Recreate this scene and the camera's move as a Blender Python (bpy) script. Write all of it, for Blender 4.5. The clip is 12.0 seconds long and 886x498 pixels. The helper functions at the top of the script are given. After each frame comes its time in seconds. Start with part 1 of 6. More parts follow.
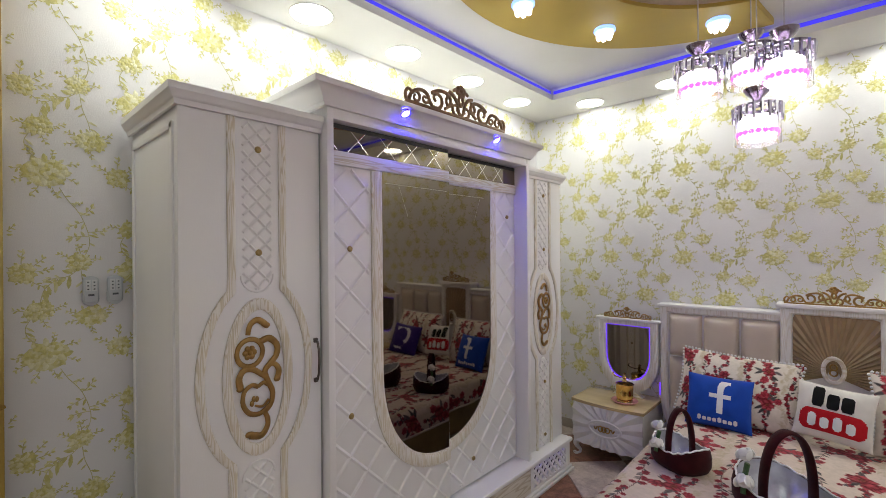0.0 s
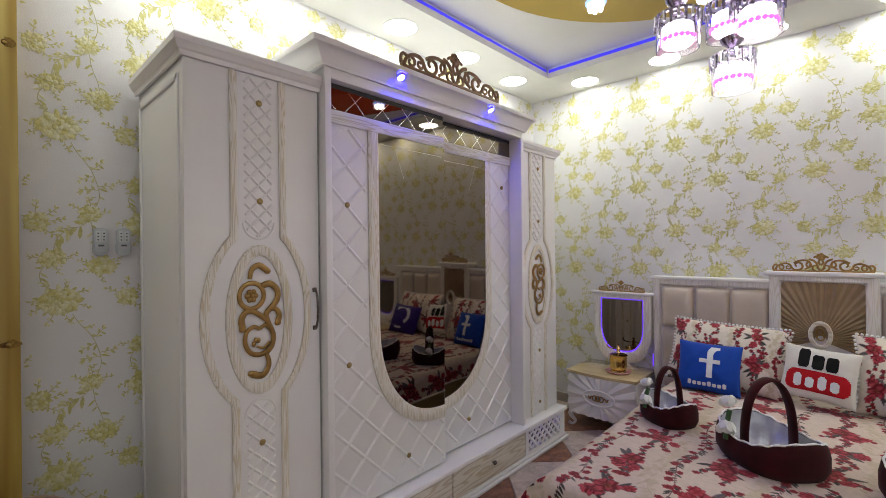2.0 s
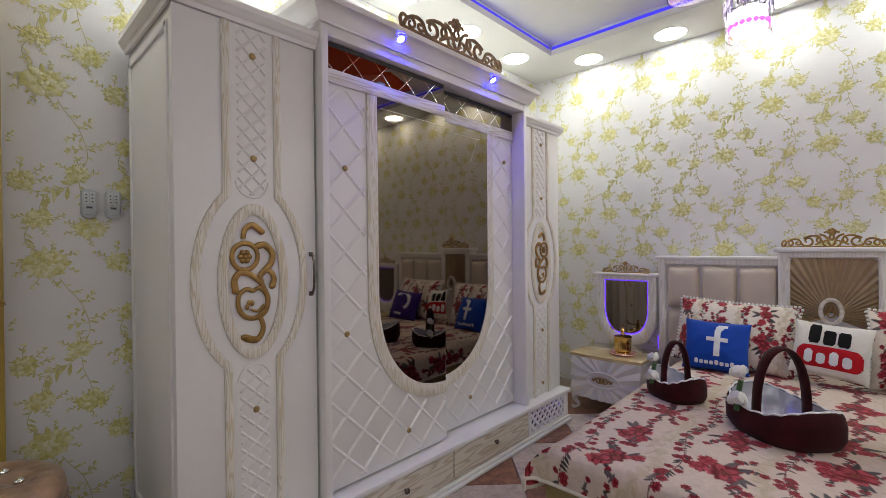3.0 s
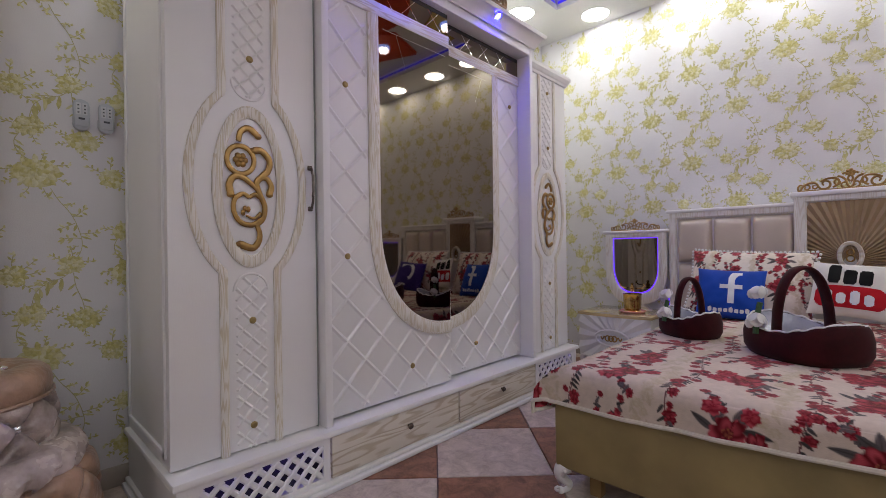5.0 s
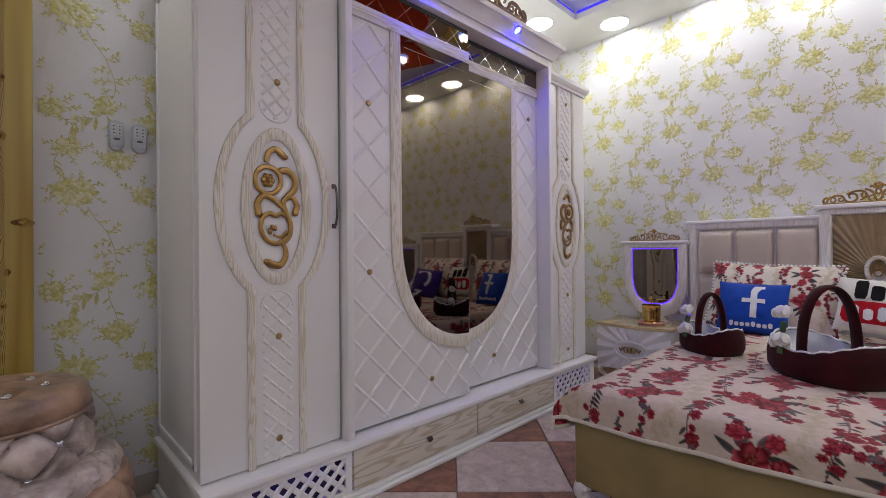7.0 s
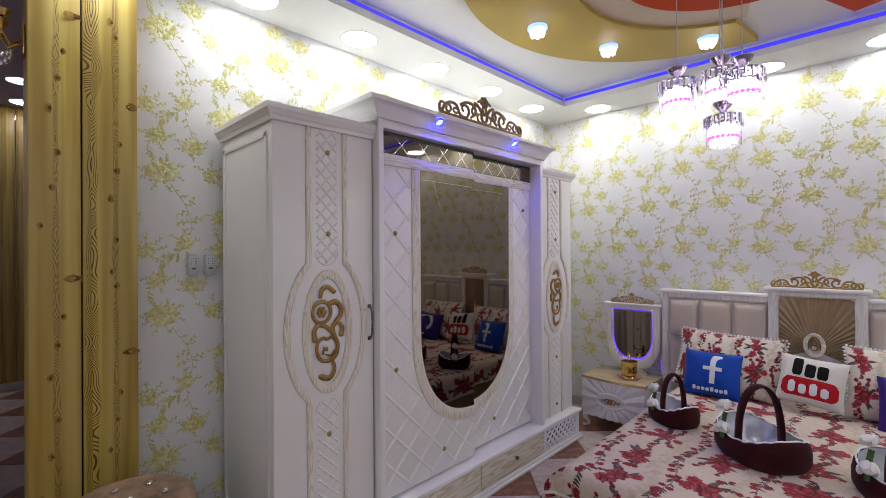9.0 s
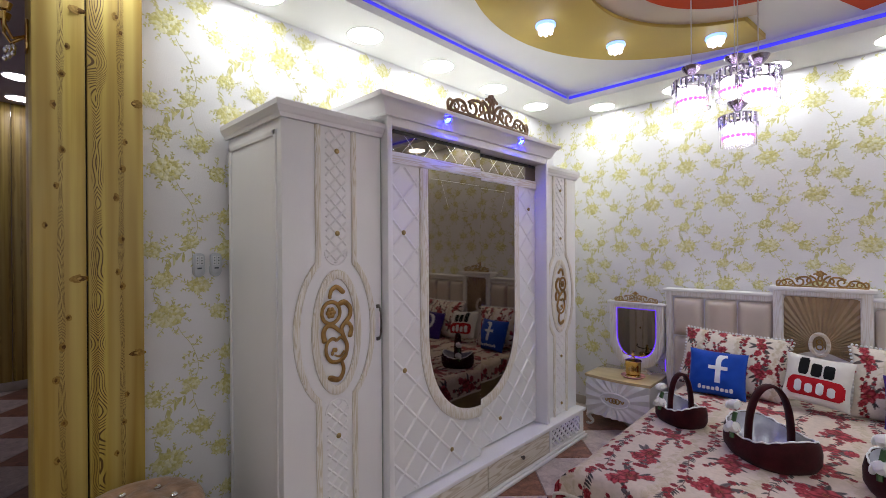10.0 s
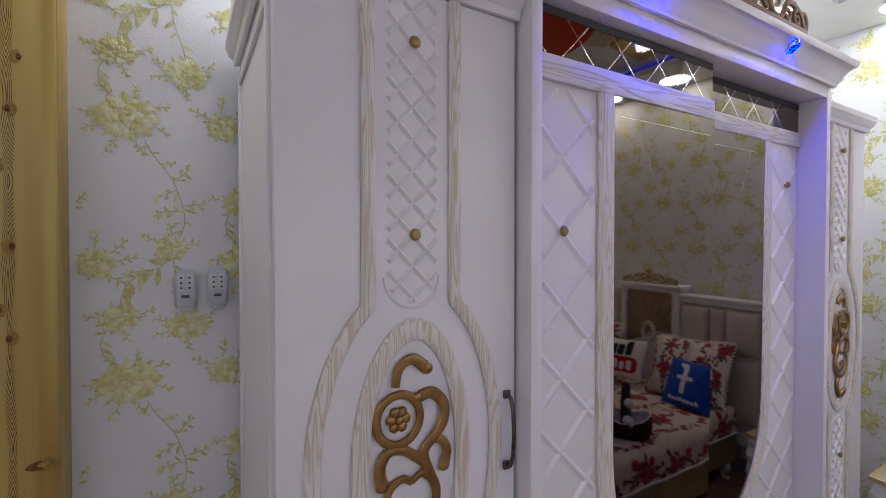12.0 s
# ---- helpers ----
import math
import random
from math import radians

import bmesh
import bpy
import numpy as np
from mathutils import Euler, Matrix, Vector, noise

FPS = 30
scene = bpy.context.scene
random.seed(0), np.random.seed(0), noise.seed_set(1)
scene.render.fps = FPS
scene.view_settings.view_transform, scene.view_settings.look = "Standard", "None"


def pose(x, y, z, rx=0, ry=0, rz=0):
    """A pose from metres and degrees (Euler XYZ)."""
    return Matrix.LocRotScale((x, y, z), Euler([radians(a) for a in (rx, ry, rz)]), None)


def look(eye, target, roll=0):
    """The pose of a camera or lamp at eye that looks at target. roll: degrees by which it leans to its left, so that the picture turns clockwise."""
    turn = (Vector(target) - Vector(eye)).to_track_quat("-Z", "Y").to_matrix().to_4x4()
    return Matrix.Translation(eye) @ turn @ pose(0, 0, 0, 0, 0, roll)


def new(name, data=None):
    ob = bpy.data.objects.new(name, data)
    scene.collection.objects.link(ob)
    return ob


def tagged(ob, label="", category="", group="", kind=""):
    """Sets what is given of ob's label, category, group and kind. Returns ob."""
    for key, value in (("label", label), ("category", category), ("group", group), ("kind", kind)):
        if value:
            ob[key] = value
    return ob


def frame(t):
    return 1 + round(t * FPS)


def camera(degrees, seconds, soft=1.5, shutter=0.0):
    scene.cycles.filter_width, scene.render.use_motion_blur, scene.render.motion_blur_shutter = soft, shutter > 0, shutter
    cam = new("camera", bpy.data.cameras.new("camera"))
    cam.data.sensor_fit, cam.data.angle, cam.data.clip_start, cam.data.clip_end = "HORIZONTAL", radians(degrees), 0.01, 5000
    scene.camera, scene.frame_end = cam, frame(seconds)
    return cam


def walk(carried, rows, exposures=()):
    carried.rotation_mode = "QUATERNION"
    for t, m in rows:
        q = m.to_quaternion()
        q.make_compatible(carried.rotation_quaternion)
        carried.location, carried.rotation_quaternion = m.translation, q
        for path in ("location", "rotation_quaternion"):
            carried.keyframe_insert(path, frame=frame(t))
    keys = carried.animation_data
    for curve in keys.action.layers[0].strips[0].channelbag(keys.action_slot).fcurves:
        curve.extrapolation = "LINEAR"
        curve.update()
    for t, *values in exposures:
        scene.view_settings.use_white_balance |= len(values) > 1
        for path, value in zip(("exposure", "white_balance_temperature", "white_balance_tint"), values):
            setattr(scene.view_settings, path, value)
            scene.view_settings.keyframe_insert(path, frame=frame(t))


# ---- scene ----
cam = camera(90.2, 12.0, 0.9)
PATH = [
    (0, (0.052, -0.023, 1.676), (-1.308, 1.443, 1.678), -0.5),
    (0.5, (0.066, -0.048, 1.65), (-1.301, 1.412, 1.65), -0.5),
    (1, (0.123, -0.057, 1.595), (-1.244, 1.403, 1.594), -0.6),
    (1.5, (0.152, -0.059, 1.542), (-1.214, 1.402, 1.54), -0.5),
    (2, (0.137, -0.056, 1.477), (-1.232, 1.402, 1.474), -0.6),
    (2.5, (0.113, -0.034, 1.406), (-1.256, 1.424, 1.401), -0.6),
    (3, (0.087, -0.008, 1.328), (-1.284, 1.448, 1.318), -0.6),
    (5, (0.036, 0.045, 0.965), (-1.351, 1.486, 0.968), -0.8),
    (5.5, (0.029, 0.034, 0.897), (-1.365, 1.469, 0.903), -0.8),
    (6, (0.021, 0.029, 0.843), (-1.38, 1.457, 0.847), -0.7),
    (6.5, (0.01, 0.028, 0.839), (-1.412, 1.434, 0.845), -0.6),
    (7, (0.033, 0.009, 1.03), (-1.399, 1.405, 1.04), -0.5),
    (7.5, (0.107, -0.04, 1.329), (-1.326, 1.356, 1.339), -0.5),
    (9.5, (0.299, -0.444, 1.591), (-1.094, 0.991, 1.595), -0.4),
    (10, (0.218, -0.427, 1.595), (-1.172, 1.011, 1.593), -0.4),
    (10.2, (0.145, -0.366, 1.600), (-1.262, 1.055, 1.597), -0.4),
    (10.5, (0.018, -0.232, 1.624), (-1.484, 1.089, 1.618), -0.5),
    (10.8, (-0.130, -0.123, 1.629), (-1.763, 1.033, 1.625), -0.3),
    (11, (-0.241, -0.062, 1.638), (-1.948, 0.98, 1.634), -0.3),
    (11.5, (-0.515, 0.108, 1.667), (-2.245, 1.11, 1.648), -0.0),
    (12, (-0.782, 0.326, 1.654), (-2.515, 1.324, 1.625), -0.0),
]
walk(cam, [(t, look(eye, target, roll)) for t, eye, target, roll in PATH],
     ((0, 0.69, 6780, 10), (3, 0.69, 6650, 11), (5, 0.67, 6420, 18), (7.5, 0.68, 6380, 17), (9.5, 0.71, 6330, 15), (10.5, 0.69, 6350, 15), (12, 0.70, 5950, 19)))

# ---- light and world ----
world = bpy.data.worlds.new("world")
scene.world = world
world.use_nodes = True
world.node_tree.nodes["Background"].inputs[0].default_value = (0.55, 0.55, 0.7, 1)
world.node_tree.nodes["Background"].inputs[1].default_value = 0.03
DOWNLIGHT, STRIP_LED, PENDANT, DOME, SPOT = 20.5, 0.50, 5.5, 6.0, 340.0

# room plan, metres
WX, WY, RX, FY = -2.23, 3.81, 2.65, -3.0      # wardrobe wall, bed wall, far right wall, wall behind the start
SOFFIT, CEIL = 2.92, 3.022
COL0, COL1 = -0.303, 0.062                    # timber column along the wardrobe wall
MID = 1.7675                                  # wardrobe's middle line
BED = -0.035                                  # bed's middle line

# ---- building helpers ----
ORIGIN = {}
V = Vector


def thing(name, base, label, category, group="", kind=""):
    ob = new(name)
    ob.empty_display_size = 0.1
    ob.location = base
    ORIGIN[ob] = V(base)
    return tagged(ob, label, category, group, kind)


def link(name, me, material, parent=None, label="", smooth=None):
    if parent is not None:
        me.transform(Matrix.Translation(-ORIGIN[parent]))
    if material:
        me.materials.append(material)
    if smooth is not None:
        me.shade_smooth()
        if smooth > 0:
            me.set_sharp_from_angle(angle=radians(smooth))
    ob = new(name, me)
    if parent is not None:
        ob.parent = parent
        ORIGIN[ob] = ORIGIN[parent]
    else:
        ORIGIN[ob] = V((0, 0, 0))
    if label:
        ob["label"] = label
    return ob


def part(name, bm, material, parent=None, label="", smooth=40):
    bmesh.ops.recalc_face_normals(bm, faces=bm.faces)
    me = bpy.data.meshes.new(name)
    bm.to_mesh(me)
    bm.free()
    return link(name, me, material, parent, label, smooth)


def structure(name, bm, material, label, category, smooth=40):
    return tagged(part(name, bm, material, None, label, smooth), label, category, "", "structure")


def box(x0, x1, y0, y1, z0, z1, bevel=0.0, seg=2, bm=None):
    bm2 = bmesh.new()
    bmesh.ops.create_cube(bm2, size=1)
    bmesh.ops.scale(bm2, verts=bm2.verts, vec=(x1 - x0, y1 - y0, z1 - z0))
    bmesh.ops.translate(bm2, verts=bm2.verts, vec=((x0 + x1) / 2, (y0 + y1) / 2, (z0 + z1) / 2))
    if bevel:
        bmesh.ops.bevel(bm2, geom=bm2.edges[:], offset=bevel, segments=seg, affect="EDGES", profile=0.5)
    return join(bm, bm2)


def join(bm, other):
    if bm is None:
        return other
    me = bpy.data.meshes.new("tmp")
    other.to_mesh(me)
    other.free()
    bm.from_mesh(me)
    bpy.data.meshes.remove(me)
    return bm


def prism(points, a0, a1, axis="x", bevel=0.0, bm=None):
    """A flat outline given across the axis, drawn out from a0 to a1 along it."""
    order = {"x": lambda a, p: (a, p[0], p[1]), "y": lambda a, p: (p[0], a, p[1]), "z": lambda a, p: (p[0], p[1], a)}[axis]
    b = bmesh.new()
    low = [b.verts.new(order(a0, p)) for p in points]
    high = [b.verts.new(order(a1, p)) for p in points]
    n = len(points)
    b.faces.new(low)
    top = b.faces.new(high)
    for i in range(n):
        b.faces.new((low[i], low[(i + 1) % n], high[(i + 1) % n], high[i]))
    if bevel:
        bmesh.ops.bevel(b, geom=list(top.edges), offset=bevel, segments=2, affect="EDGES", profile=0.5)
    return join(bm, b)


def strip(outer, inner, a0, a1, axis="x", bm=None, closed=True):
    """A flat band between two matching lines, drawn out from a0 to a1, with a rounded front at a1."""
    order = {"x": lambda a, p: (a, p[0], p[1]), "y": lambda a, p: (p[0], a, p[1]), "z": lambda a, p: (p[0], p[1], a)}[axis]
    b = bmesh.new()
    rows = []
    soft = (a1 - a0) * 0.35
    for o, i in zip(outer, inner):
        o, i = V(o), V(i)
        rows.append([b.verts.new(order(a, p)) for a, p in ((a0, o), (a1 - soft, o), (a1, o.lerp(i, 0.18)), (a1, o.lerp(i, 0.82)), (a1 - soft, i), (a0, i))])
    n = len(rows)
    for k in range(n if closed else n - 1):
        p, q = rows[k], rows[(k + 1) % n]
        for j in range(5):
            b.faces.new((p[j], p[j + 1], q[j + 1], q[j]))
    if not closed:
        b.faces.new(rows[0])
        b.faces.new(rows[-1][::-1])
    return join(bm, b)


def lathe(profile, center, seg=32, bm=None, squash=(1, 1), arc=None):
    b = bmesh.new()
    rings = []
    for r, z in profile:
        if r < 1e-5:
            rings.append([b.verts.new((center[0], center[1], center[2] + z))])
        else:
            rings.append([b.verts.new((center[0] + r * squash[0] * math.cos(2 * math.pi * k / seg), center[1] + r * squash[1] * math.sin(2 * math.pi * k / seg), center[2] + z)) for k in range(seg)])
    for p, q in zip(rings, rings[1:]):
        for k in range(seg):
            l = (k + 1) % seg
            f = [p[k % len(p)], p[l % len(p)], q[l % len(q)], q[k % len(q)]]
            f = list(dict.fromkeys(f))
            if len(f) > 2:
                b.faces.new(f)
    return join(bm, b)


def tube(points, radius, seg=8, flat=1.0, up=(1, 0, 0), bm=None, closed=False):
    """A round rod along points; radius is a number or a function of 0..1; flat squeezes it along up."""
    b = bmesh.new()
    pts = [V(p) for p in points]
    n = len(pts)
    rings = []
    for i, p in enumerate(pts):
        if closed:
            d = pts[(i + 1) % n] - pts[i - 1]
        else:
            d = pts[min(i + 1, n - 1)] - pts[max(i - 1, 0)]
        d.normalize()
        side = d.cross(V(up))
        if side.length < 1e-4:
            side = d.cross(V((0.3, 1, 0.2)))
        side.normalize()
        nrm = side.cross(d).normalized()
        r = radius(i / (n - 1)) if callable(radius) else radius
        rings.append([b.verts.new(p + side * (r * math.cos(2 * math.pi * k / seg)) + nrm * (r * flat * math.sin(2 * math.pi * k / seg))) for k in range(seg)])
    for i in range(n if closed else n - 1):
        p, q = rings[i], rings[(i + 1) % n]
        for k in range(seg):
            b.faces.new((p[k], p[(k + 1) % seg], q[(k + 1) % seg], q[k]))
    if not closed:
        b.faces.new(rings[0])
        b.faces.new(rings[-1][::-1])
    return join(bm, b)


def ball(center, r, scale=(1, 1, 1), seg=12, bm=None):
    b = bmesh.new()
    bmesh.ops.create_uvsphere(b, u_segments=seg, v_segments=max(6, seg // 2), radius=r)
    bmesh.ops.scale(b, verts=b.verts, vec=scale)
    bmesh.ops.translate(b, verts=b.verts, vec=center)
    return join(bm, b)


def arc(cx, cz, r, a0, a1, n=14, sx=1.0):
    return [(cx + sx * r * math.cos(radians(a0 + (a1 - a0) * k / n)), cz + r * math.sin(radians(a0 + (a1 - a0) * k / n))) for k in range(n + 1)]


def spline(points, n=8):
    """A smooth line through the points."""
    pts = [V(p) for p in points]
    line = []
    for i in range(len(pts) - 1):
        p0, p1, p2, p3 = (pts[max(0, min(len(pts) - 1, i + d))] for d in (-1, 0, 1, 2))
        for k in range(n):
            s = k / n
            line.append(0.5 * (2 * p1 + (p2 - p0) * s + (2 * p0 - 5 * p1 + 4 * p2 - p3) * s * s + (3 * p1 - p0 - 3 * p2 + p3) * s ** 3))
    return line + [pts[-1]]


def lattice(inside, bounds, dy, dz, origin, width, height, plane, step=0.006):
    """Crossing slanted beads, kept where inside(y, z) holds, on a plane x = plane, standing out by height; one bmesh each."""
    made = []
    y0, y1, z0, z1 = bounds
    for sign in (1, -1):
        span = int((y1 - y0) / dy + (z1 - z0) / dz) + 3
        for k in range(-span, span):
            run, pts = [], []
            n = int((y1 - y0) / step)
            for i in range(n + 2):
                y = y0 + i * step
                z = origin[1] + (k + 0.5) * dz + sign * (y - origin[0]) * dz / dy
                good = z0 <= z <= z1 and y <= y1 and inside(y, z)
                if good:
                    run.append((y, z))
                if (not good or i == n + 1) and run:
                    if len(run) > 2:
                        pts.append((run[0], run[-1]))
                    run = []
            for p, q in pts:
                bm = bmesh.new()
                d = (V(q) - V(p)).normalized()
                o = V((-d.y, d.x)) * width / 2
                c = [V(p) + o, V(p) - o, V(q) - o, V(q) + o]
                base = [bm.verts.new((plane, v.x, v.y)) for v in c]
                e = d * min(0.006, (V(q) - V(p)).length * 0.3)
                a = bm.verts.new((plane + height, p[0] + e.x, p[1] + e.y))
                b = bm.verts.new((plane + height, q[0] - e.x, q[1] - e.y))
                for f in ((base[0], base[1], a), (base[1], base[2], b, a), (base[2], base[3], b), (base[3], base[0], a, b)):
                    bm.faces.new(f)
                made.append(bm)
    return made


# ---- materials ----
def mat(name, color, rough=0.5, metal=0.0, vary=0.06, scale=6.0, bump=0.0, bscale=150.0, stretch=(1, 1, 1), second=None, coat=0.0, island=0.0, sheen=0.0, rvary=0.08, spec=None):
    m = bpy.data.materials.new(name)
    m.use_nodes = True
    nt = m.node_tree
    n, l = nt.nodes, nt.links
    bsdf = n["Principled BSDF"]
    tex = n.new("ShaderNodeTexCoord")
    mp = n.new("ShaderNodeMapping")
    mp.inputs["Scale"].default_value = stretch
    l.new(tex.outputs["Object"], mp.inputs["Vector"])
    big = n.new("ShaderNodeTexNoise")
    big.inputs["Scale"].default_value = scale
    big.inputs["Detail"].default_value = 6
    l.new(mp.outputs[0], big.inputs["Vector"])
    ramp = n.new("ShaderNodeMix")
    ramp.data_type = "RGBA"
    c = V(color)
    lo = c * (1 - vary)
    hi = V(second) if second else V([min(1, v * (1 + vary)) for v in c])
    ramp.inputs["A"].default_value = (*lo, 1)
    ramp.inputs["B"].default_value = (*hi, 1)
    rng = n.new("ShaderNodeMapRange")
    rng.inputs["From Min"].default_value, rng.inputs["From Max"].default_value = 0.3, 0.7
    l.new(big.outputs["Fac"], rng.inputs["Value"])
    l.new(rng.outputs[0], ramp.inputs["Factor"])
    out = ramp.outputs["Result"]
    if island:
        geo = n.new("ShaderNodeNewGeometry")
        hsv = n.new("ShaderNodeHueSaturation")
        mr = n.new("ShaderNodeMapRange")
        mr.inputs["To Min"].default_value, mr.inputs["To Max"].default_value = 1 - island, 1 + island
        l.new(geo.outputs["Random Per Island"], mr.inputs["Value"])
        l.new(mr.outputs[0], hsv.inputs["Value"])
        l.new(out, hsv.inputs["Color"])
        out = hsv.outputs[0]
    l.new(out, bsdf.inputs["Base Color"])
    rr = n.new("ShaderNodeMapRange")
    rr.inputs["To Min"].default_value, rr.inputs["To Max"].default_value = max(0.02, rough - rvary), min(1, rough + rvary)
    l.new(big.outputs["Fac"], rr.inputs["Value"])
    l.new(rr.outputs[0], bsdf.inputs["Roughness"])
    bsdf.inputs["Metallic"].default_value = metal
    bsdf.inputs["Coat Weight"].default_value = coat
    bsdf.inputs["Specular IOR Level"].default_value = spec if spec is not None else (0.15 if sheen and rough > 0.5 else 0.5)
    bsdf.inputs["Coat Roughness"].default_value = 0.12
    bsdf.inputs["Sheen Weight"].default_value = sheen
    if bump:
        fine = n.new("ShaderNodeTexNoise")
        fine.inputs["Scale"].default_value = bscale
        fine.inputs["Detail"].default_value = 4
        l.new(mp.outputs[0], fine.inputs["Vector"])
        b = n.new("ShaderNodeBump")
        b.inputs["Strength"].default_value = bump
        b.inputs["Distance"].default_value = 0.004
        l.new(fine.outputs["Fac"], b.inputs["Height"])
        l.new(b.outputs[0], bsdf.inputs["Normal"])
    return m


def grain(name, light, dark, axis, rings=38.0, rough=0.45, sharp=0.45, size=7.0, long=0.12, bump=0.15):
    """Timber grain that runs along one axis."""
    m = bpy.data.materials.new(name)
    m.use_nodes = True
    n, l = m.node_tree.nodes, m.node_tree.links
    bsdf = n["Principled BSDF"]
    tex = n.new("ShaderNodeTexCoord")
    mp = n.new("ShaderNodeMapping")
    st = [1.0, 1.0, 1.0]
    st["xyz".index(axis)] = long
    mp.inputs["Scale"].default_value = st
    l.new(tex.outputs["Object"], mp.inputs["Vector"])
    warp = n.new("ShaderNodeTexNoise")
    warp.inputs["Scale"].default_value = size
    warp.inputs["Detail"].default_value = 2
    l.new(mp.outputs[0], warp.inputs["Vector"])
    mul = n.new("ShaderNodeMath")
    mul.operation = "MULTIPLY"
    mul.inputs[1].default_value = rings
    l.new(warp.outputs["Fac"], mul.inputs[0])
    wav = n.new("ShaderNodeMath")
    wav.operation = "SINE"
    l.new(mul.outputs[0], wav.inputs[0])
    fib = n.new("ShaderNodeTexNoise")
    fib.inputs["Scale"].default_value = 160.0
    fib.inputs["Detail"].default_value = 3
    l.new(mp.outputs[0], fib.inputs["Vector"])
    add = n.new("ShaderNodeMath")
    add.operation = "MULTIPLY_ADD"
    add.inputs[1].default_value = 1.2
    l.new(fib.outputs["Fac"], add.inputs[0])
    l.new(wav.outputs[0], add.inputs[2])
    rng = n.new("ShaderNodeMapRange")
    rng.inputs["From Min"].default_value, rng.inputs["From Max"].default_value = 0.6 - sharp, 1.5
    l.new(add.outputs[0], rng.inputs["Value"])
    mix = n.new("ShaderNodeMix")
    mix.data_type = "RGBA"
    mix.inputs["A"].default_value, mix.inputs["B"].default_value = (*light, 1), (*dark, 1)
    l.new(rng.outputs[0], mix.inputs["Factor"])
    l.new(mix.outputs["Result"], bsdf.inputs["Base Color"])
    bsdf.inputs["Roughness"].default_value = rough
    b = n.new("ShaderNodeBump")
    b.inputs["Strength"].default_value = bump
    b.inputs["Distance"].default_value = 0.002
    b.invert = True
    l.new(rng.outputs[0], b.inputs["Height"])
    l.new(b.outputs[0], bsdf.inputs["Normal"])
    return m


def heart_pine():
    """Yellow pine boards: faint streaks, and narrow bands of crowded wavy rings along each board's heart."""
    m = bpy.data.materials.new("pine_boards")
    m.use_nodes = True
    n, l = m.node_tree.nodes, m.node_tree.links
    bsdf = n["Principled BSDF"]

    def math_(op, a, b=None, c=None):
        node = n.new("ShaderNodeMath")
        node.operation = op
        for k, v in enumerate((a, b, c)):
            if v is None:
                continue
            if isinstance(v, (int, float)):
                node.inputs[k].default_value = v
            else:
                l.new(v, node.inputs[k])
        return node.outputs[0]

    def noise_(scale, stretch, detail=3):
        mp = n.new("ShaderNodeMapping")
        mp.inputs["Scale"].default_value = stretch
        l.new(tex.outputs["Object"], mp.inputs["Vector"])
        nz = n.new("ShaderNodeTexNoise")
        nz.inputs["Scale"].default_value = scale
        nz.inputs["Detail"].default_value = detail
        l.new(mp.outputs[0], nz.inputs["Vector"])
        return nz.outputs["Fac"]

    def blend(fac, a, b):
        mix = n.new("ShaderNodeMix")
        mix.data_type = "RGBA"
        l.new(fac, mix.inputs["Factor"])
        for key, v in (("A", a), ("B", b)):
            if isinstance(v, tuple):
                mix.inputs[key].default_value = (*v, 1)
            else:
                l.new(v, mix.inputs[key])
        return mix.outputs["Result"]

    tex = n.new("ShaderNodeTexCoord")
    sep = n.new("ShaderNodeSeparateXYZ")
    l.new(tex.outputs["Object"], sep.inputs[0])
    streak = noise_(34, (1, 1, 0.020), 4)
    streak = math_("MAXIMUM", math_("MINIMUM", math_("MULTIPLY_ADD", streak, 3.2, -1.1), 1.0), 0.0)
    base = blend(streak, (0.58, 0.445, 0.10), (0.36, 0.24, 0.038))
    broad = noise_(9, (1, 1, 0.04), 2)
    broad = math_("MAXIMUM", math_("MINIMUM", math_("MULTIPLY_ADD", broad, 3.5, -1.5), 0.75), 0.0)
    base = blend(broad, base, (0.33, 0.205, 0.050))
    cloud = noise_(5, (2.2, 2.2, 0.10), 3)
    cloud = math_("MAXIMUM", math_("MINIMUM", math_("MULTIPLY_ADD", cloud, 4.0, -2.0), 0.7), 0.0)
    base = blend(cloud, base, (0.28, 0.155, 0.020))
    pale = noise_(7, (1.6, 1.6, 0.05), 2)
    pale = math_("MAXIMUM", math_("MINIMUM", math_("MULTIPLY_ADD", pale, 4.0, -2.1), 0.6), 0.0)
    base = blend(pale, base, (0.62, 0.50, 0.165))
    slow = noise_(2.2, (1, 1, 1), 2)
    y = math_("ADD", sep.outputs["Y"], math_("MULTIPLY_ADD", slow, 0.016, -0.008))
    thin = math_("MINIMUM", math_("ABSOLUTE", math_("ADD", y, 0.0975)), math_("ABSOLUTE", math_("SUBTRACT", y, 0.1005)))
    fold = math_("MINIMUM", thin, math_("MULTIPLY", math_("ABSOLUTE", math_("SUBTRACT", y, 0.0175)), 0.42))
    wide = math_("MULTIPLY_ADD", noise_(4.0, (1, 1, 0.9), 1), 0.024, -0.001)
    band = math_("MULTIPLY", math_("SUBTRACT", wide, fold), 320.0)
    band = math_("MAXIMUM", math_("MINIMUM", band, 1.0), 0.0)
    warp = noise_(3.2, (0.6, 0.6, 0.9), 1)
    rings = math_("SINE", math_("ADD", math_("MULTIPLY", fold, 1650.0), math_("MULTIPLY", warp, 400.0)))
    rings = math_("MAXIMUM", math_("MINIMUM", math_("MULTIPLY_ADD", rings, 2.0, -0.45), 1.0), 0.0)
    lines = math_("MULTIPLY", math_("MULTIPLY", band, rings), 1.0)
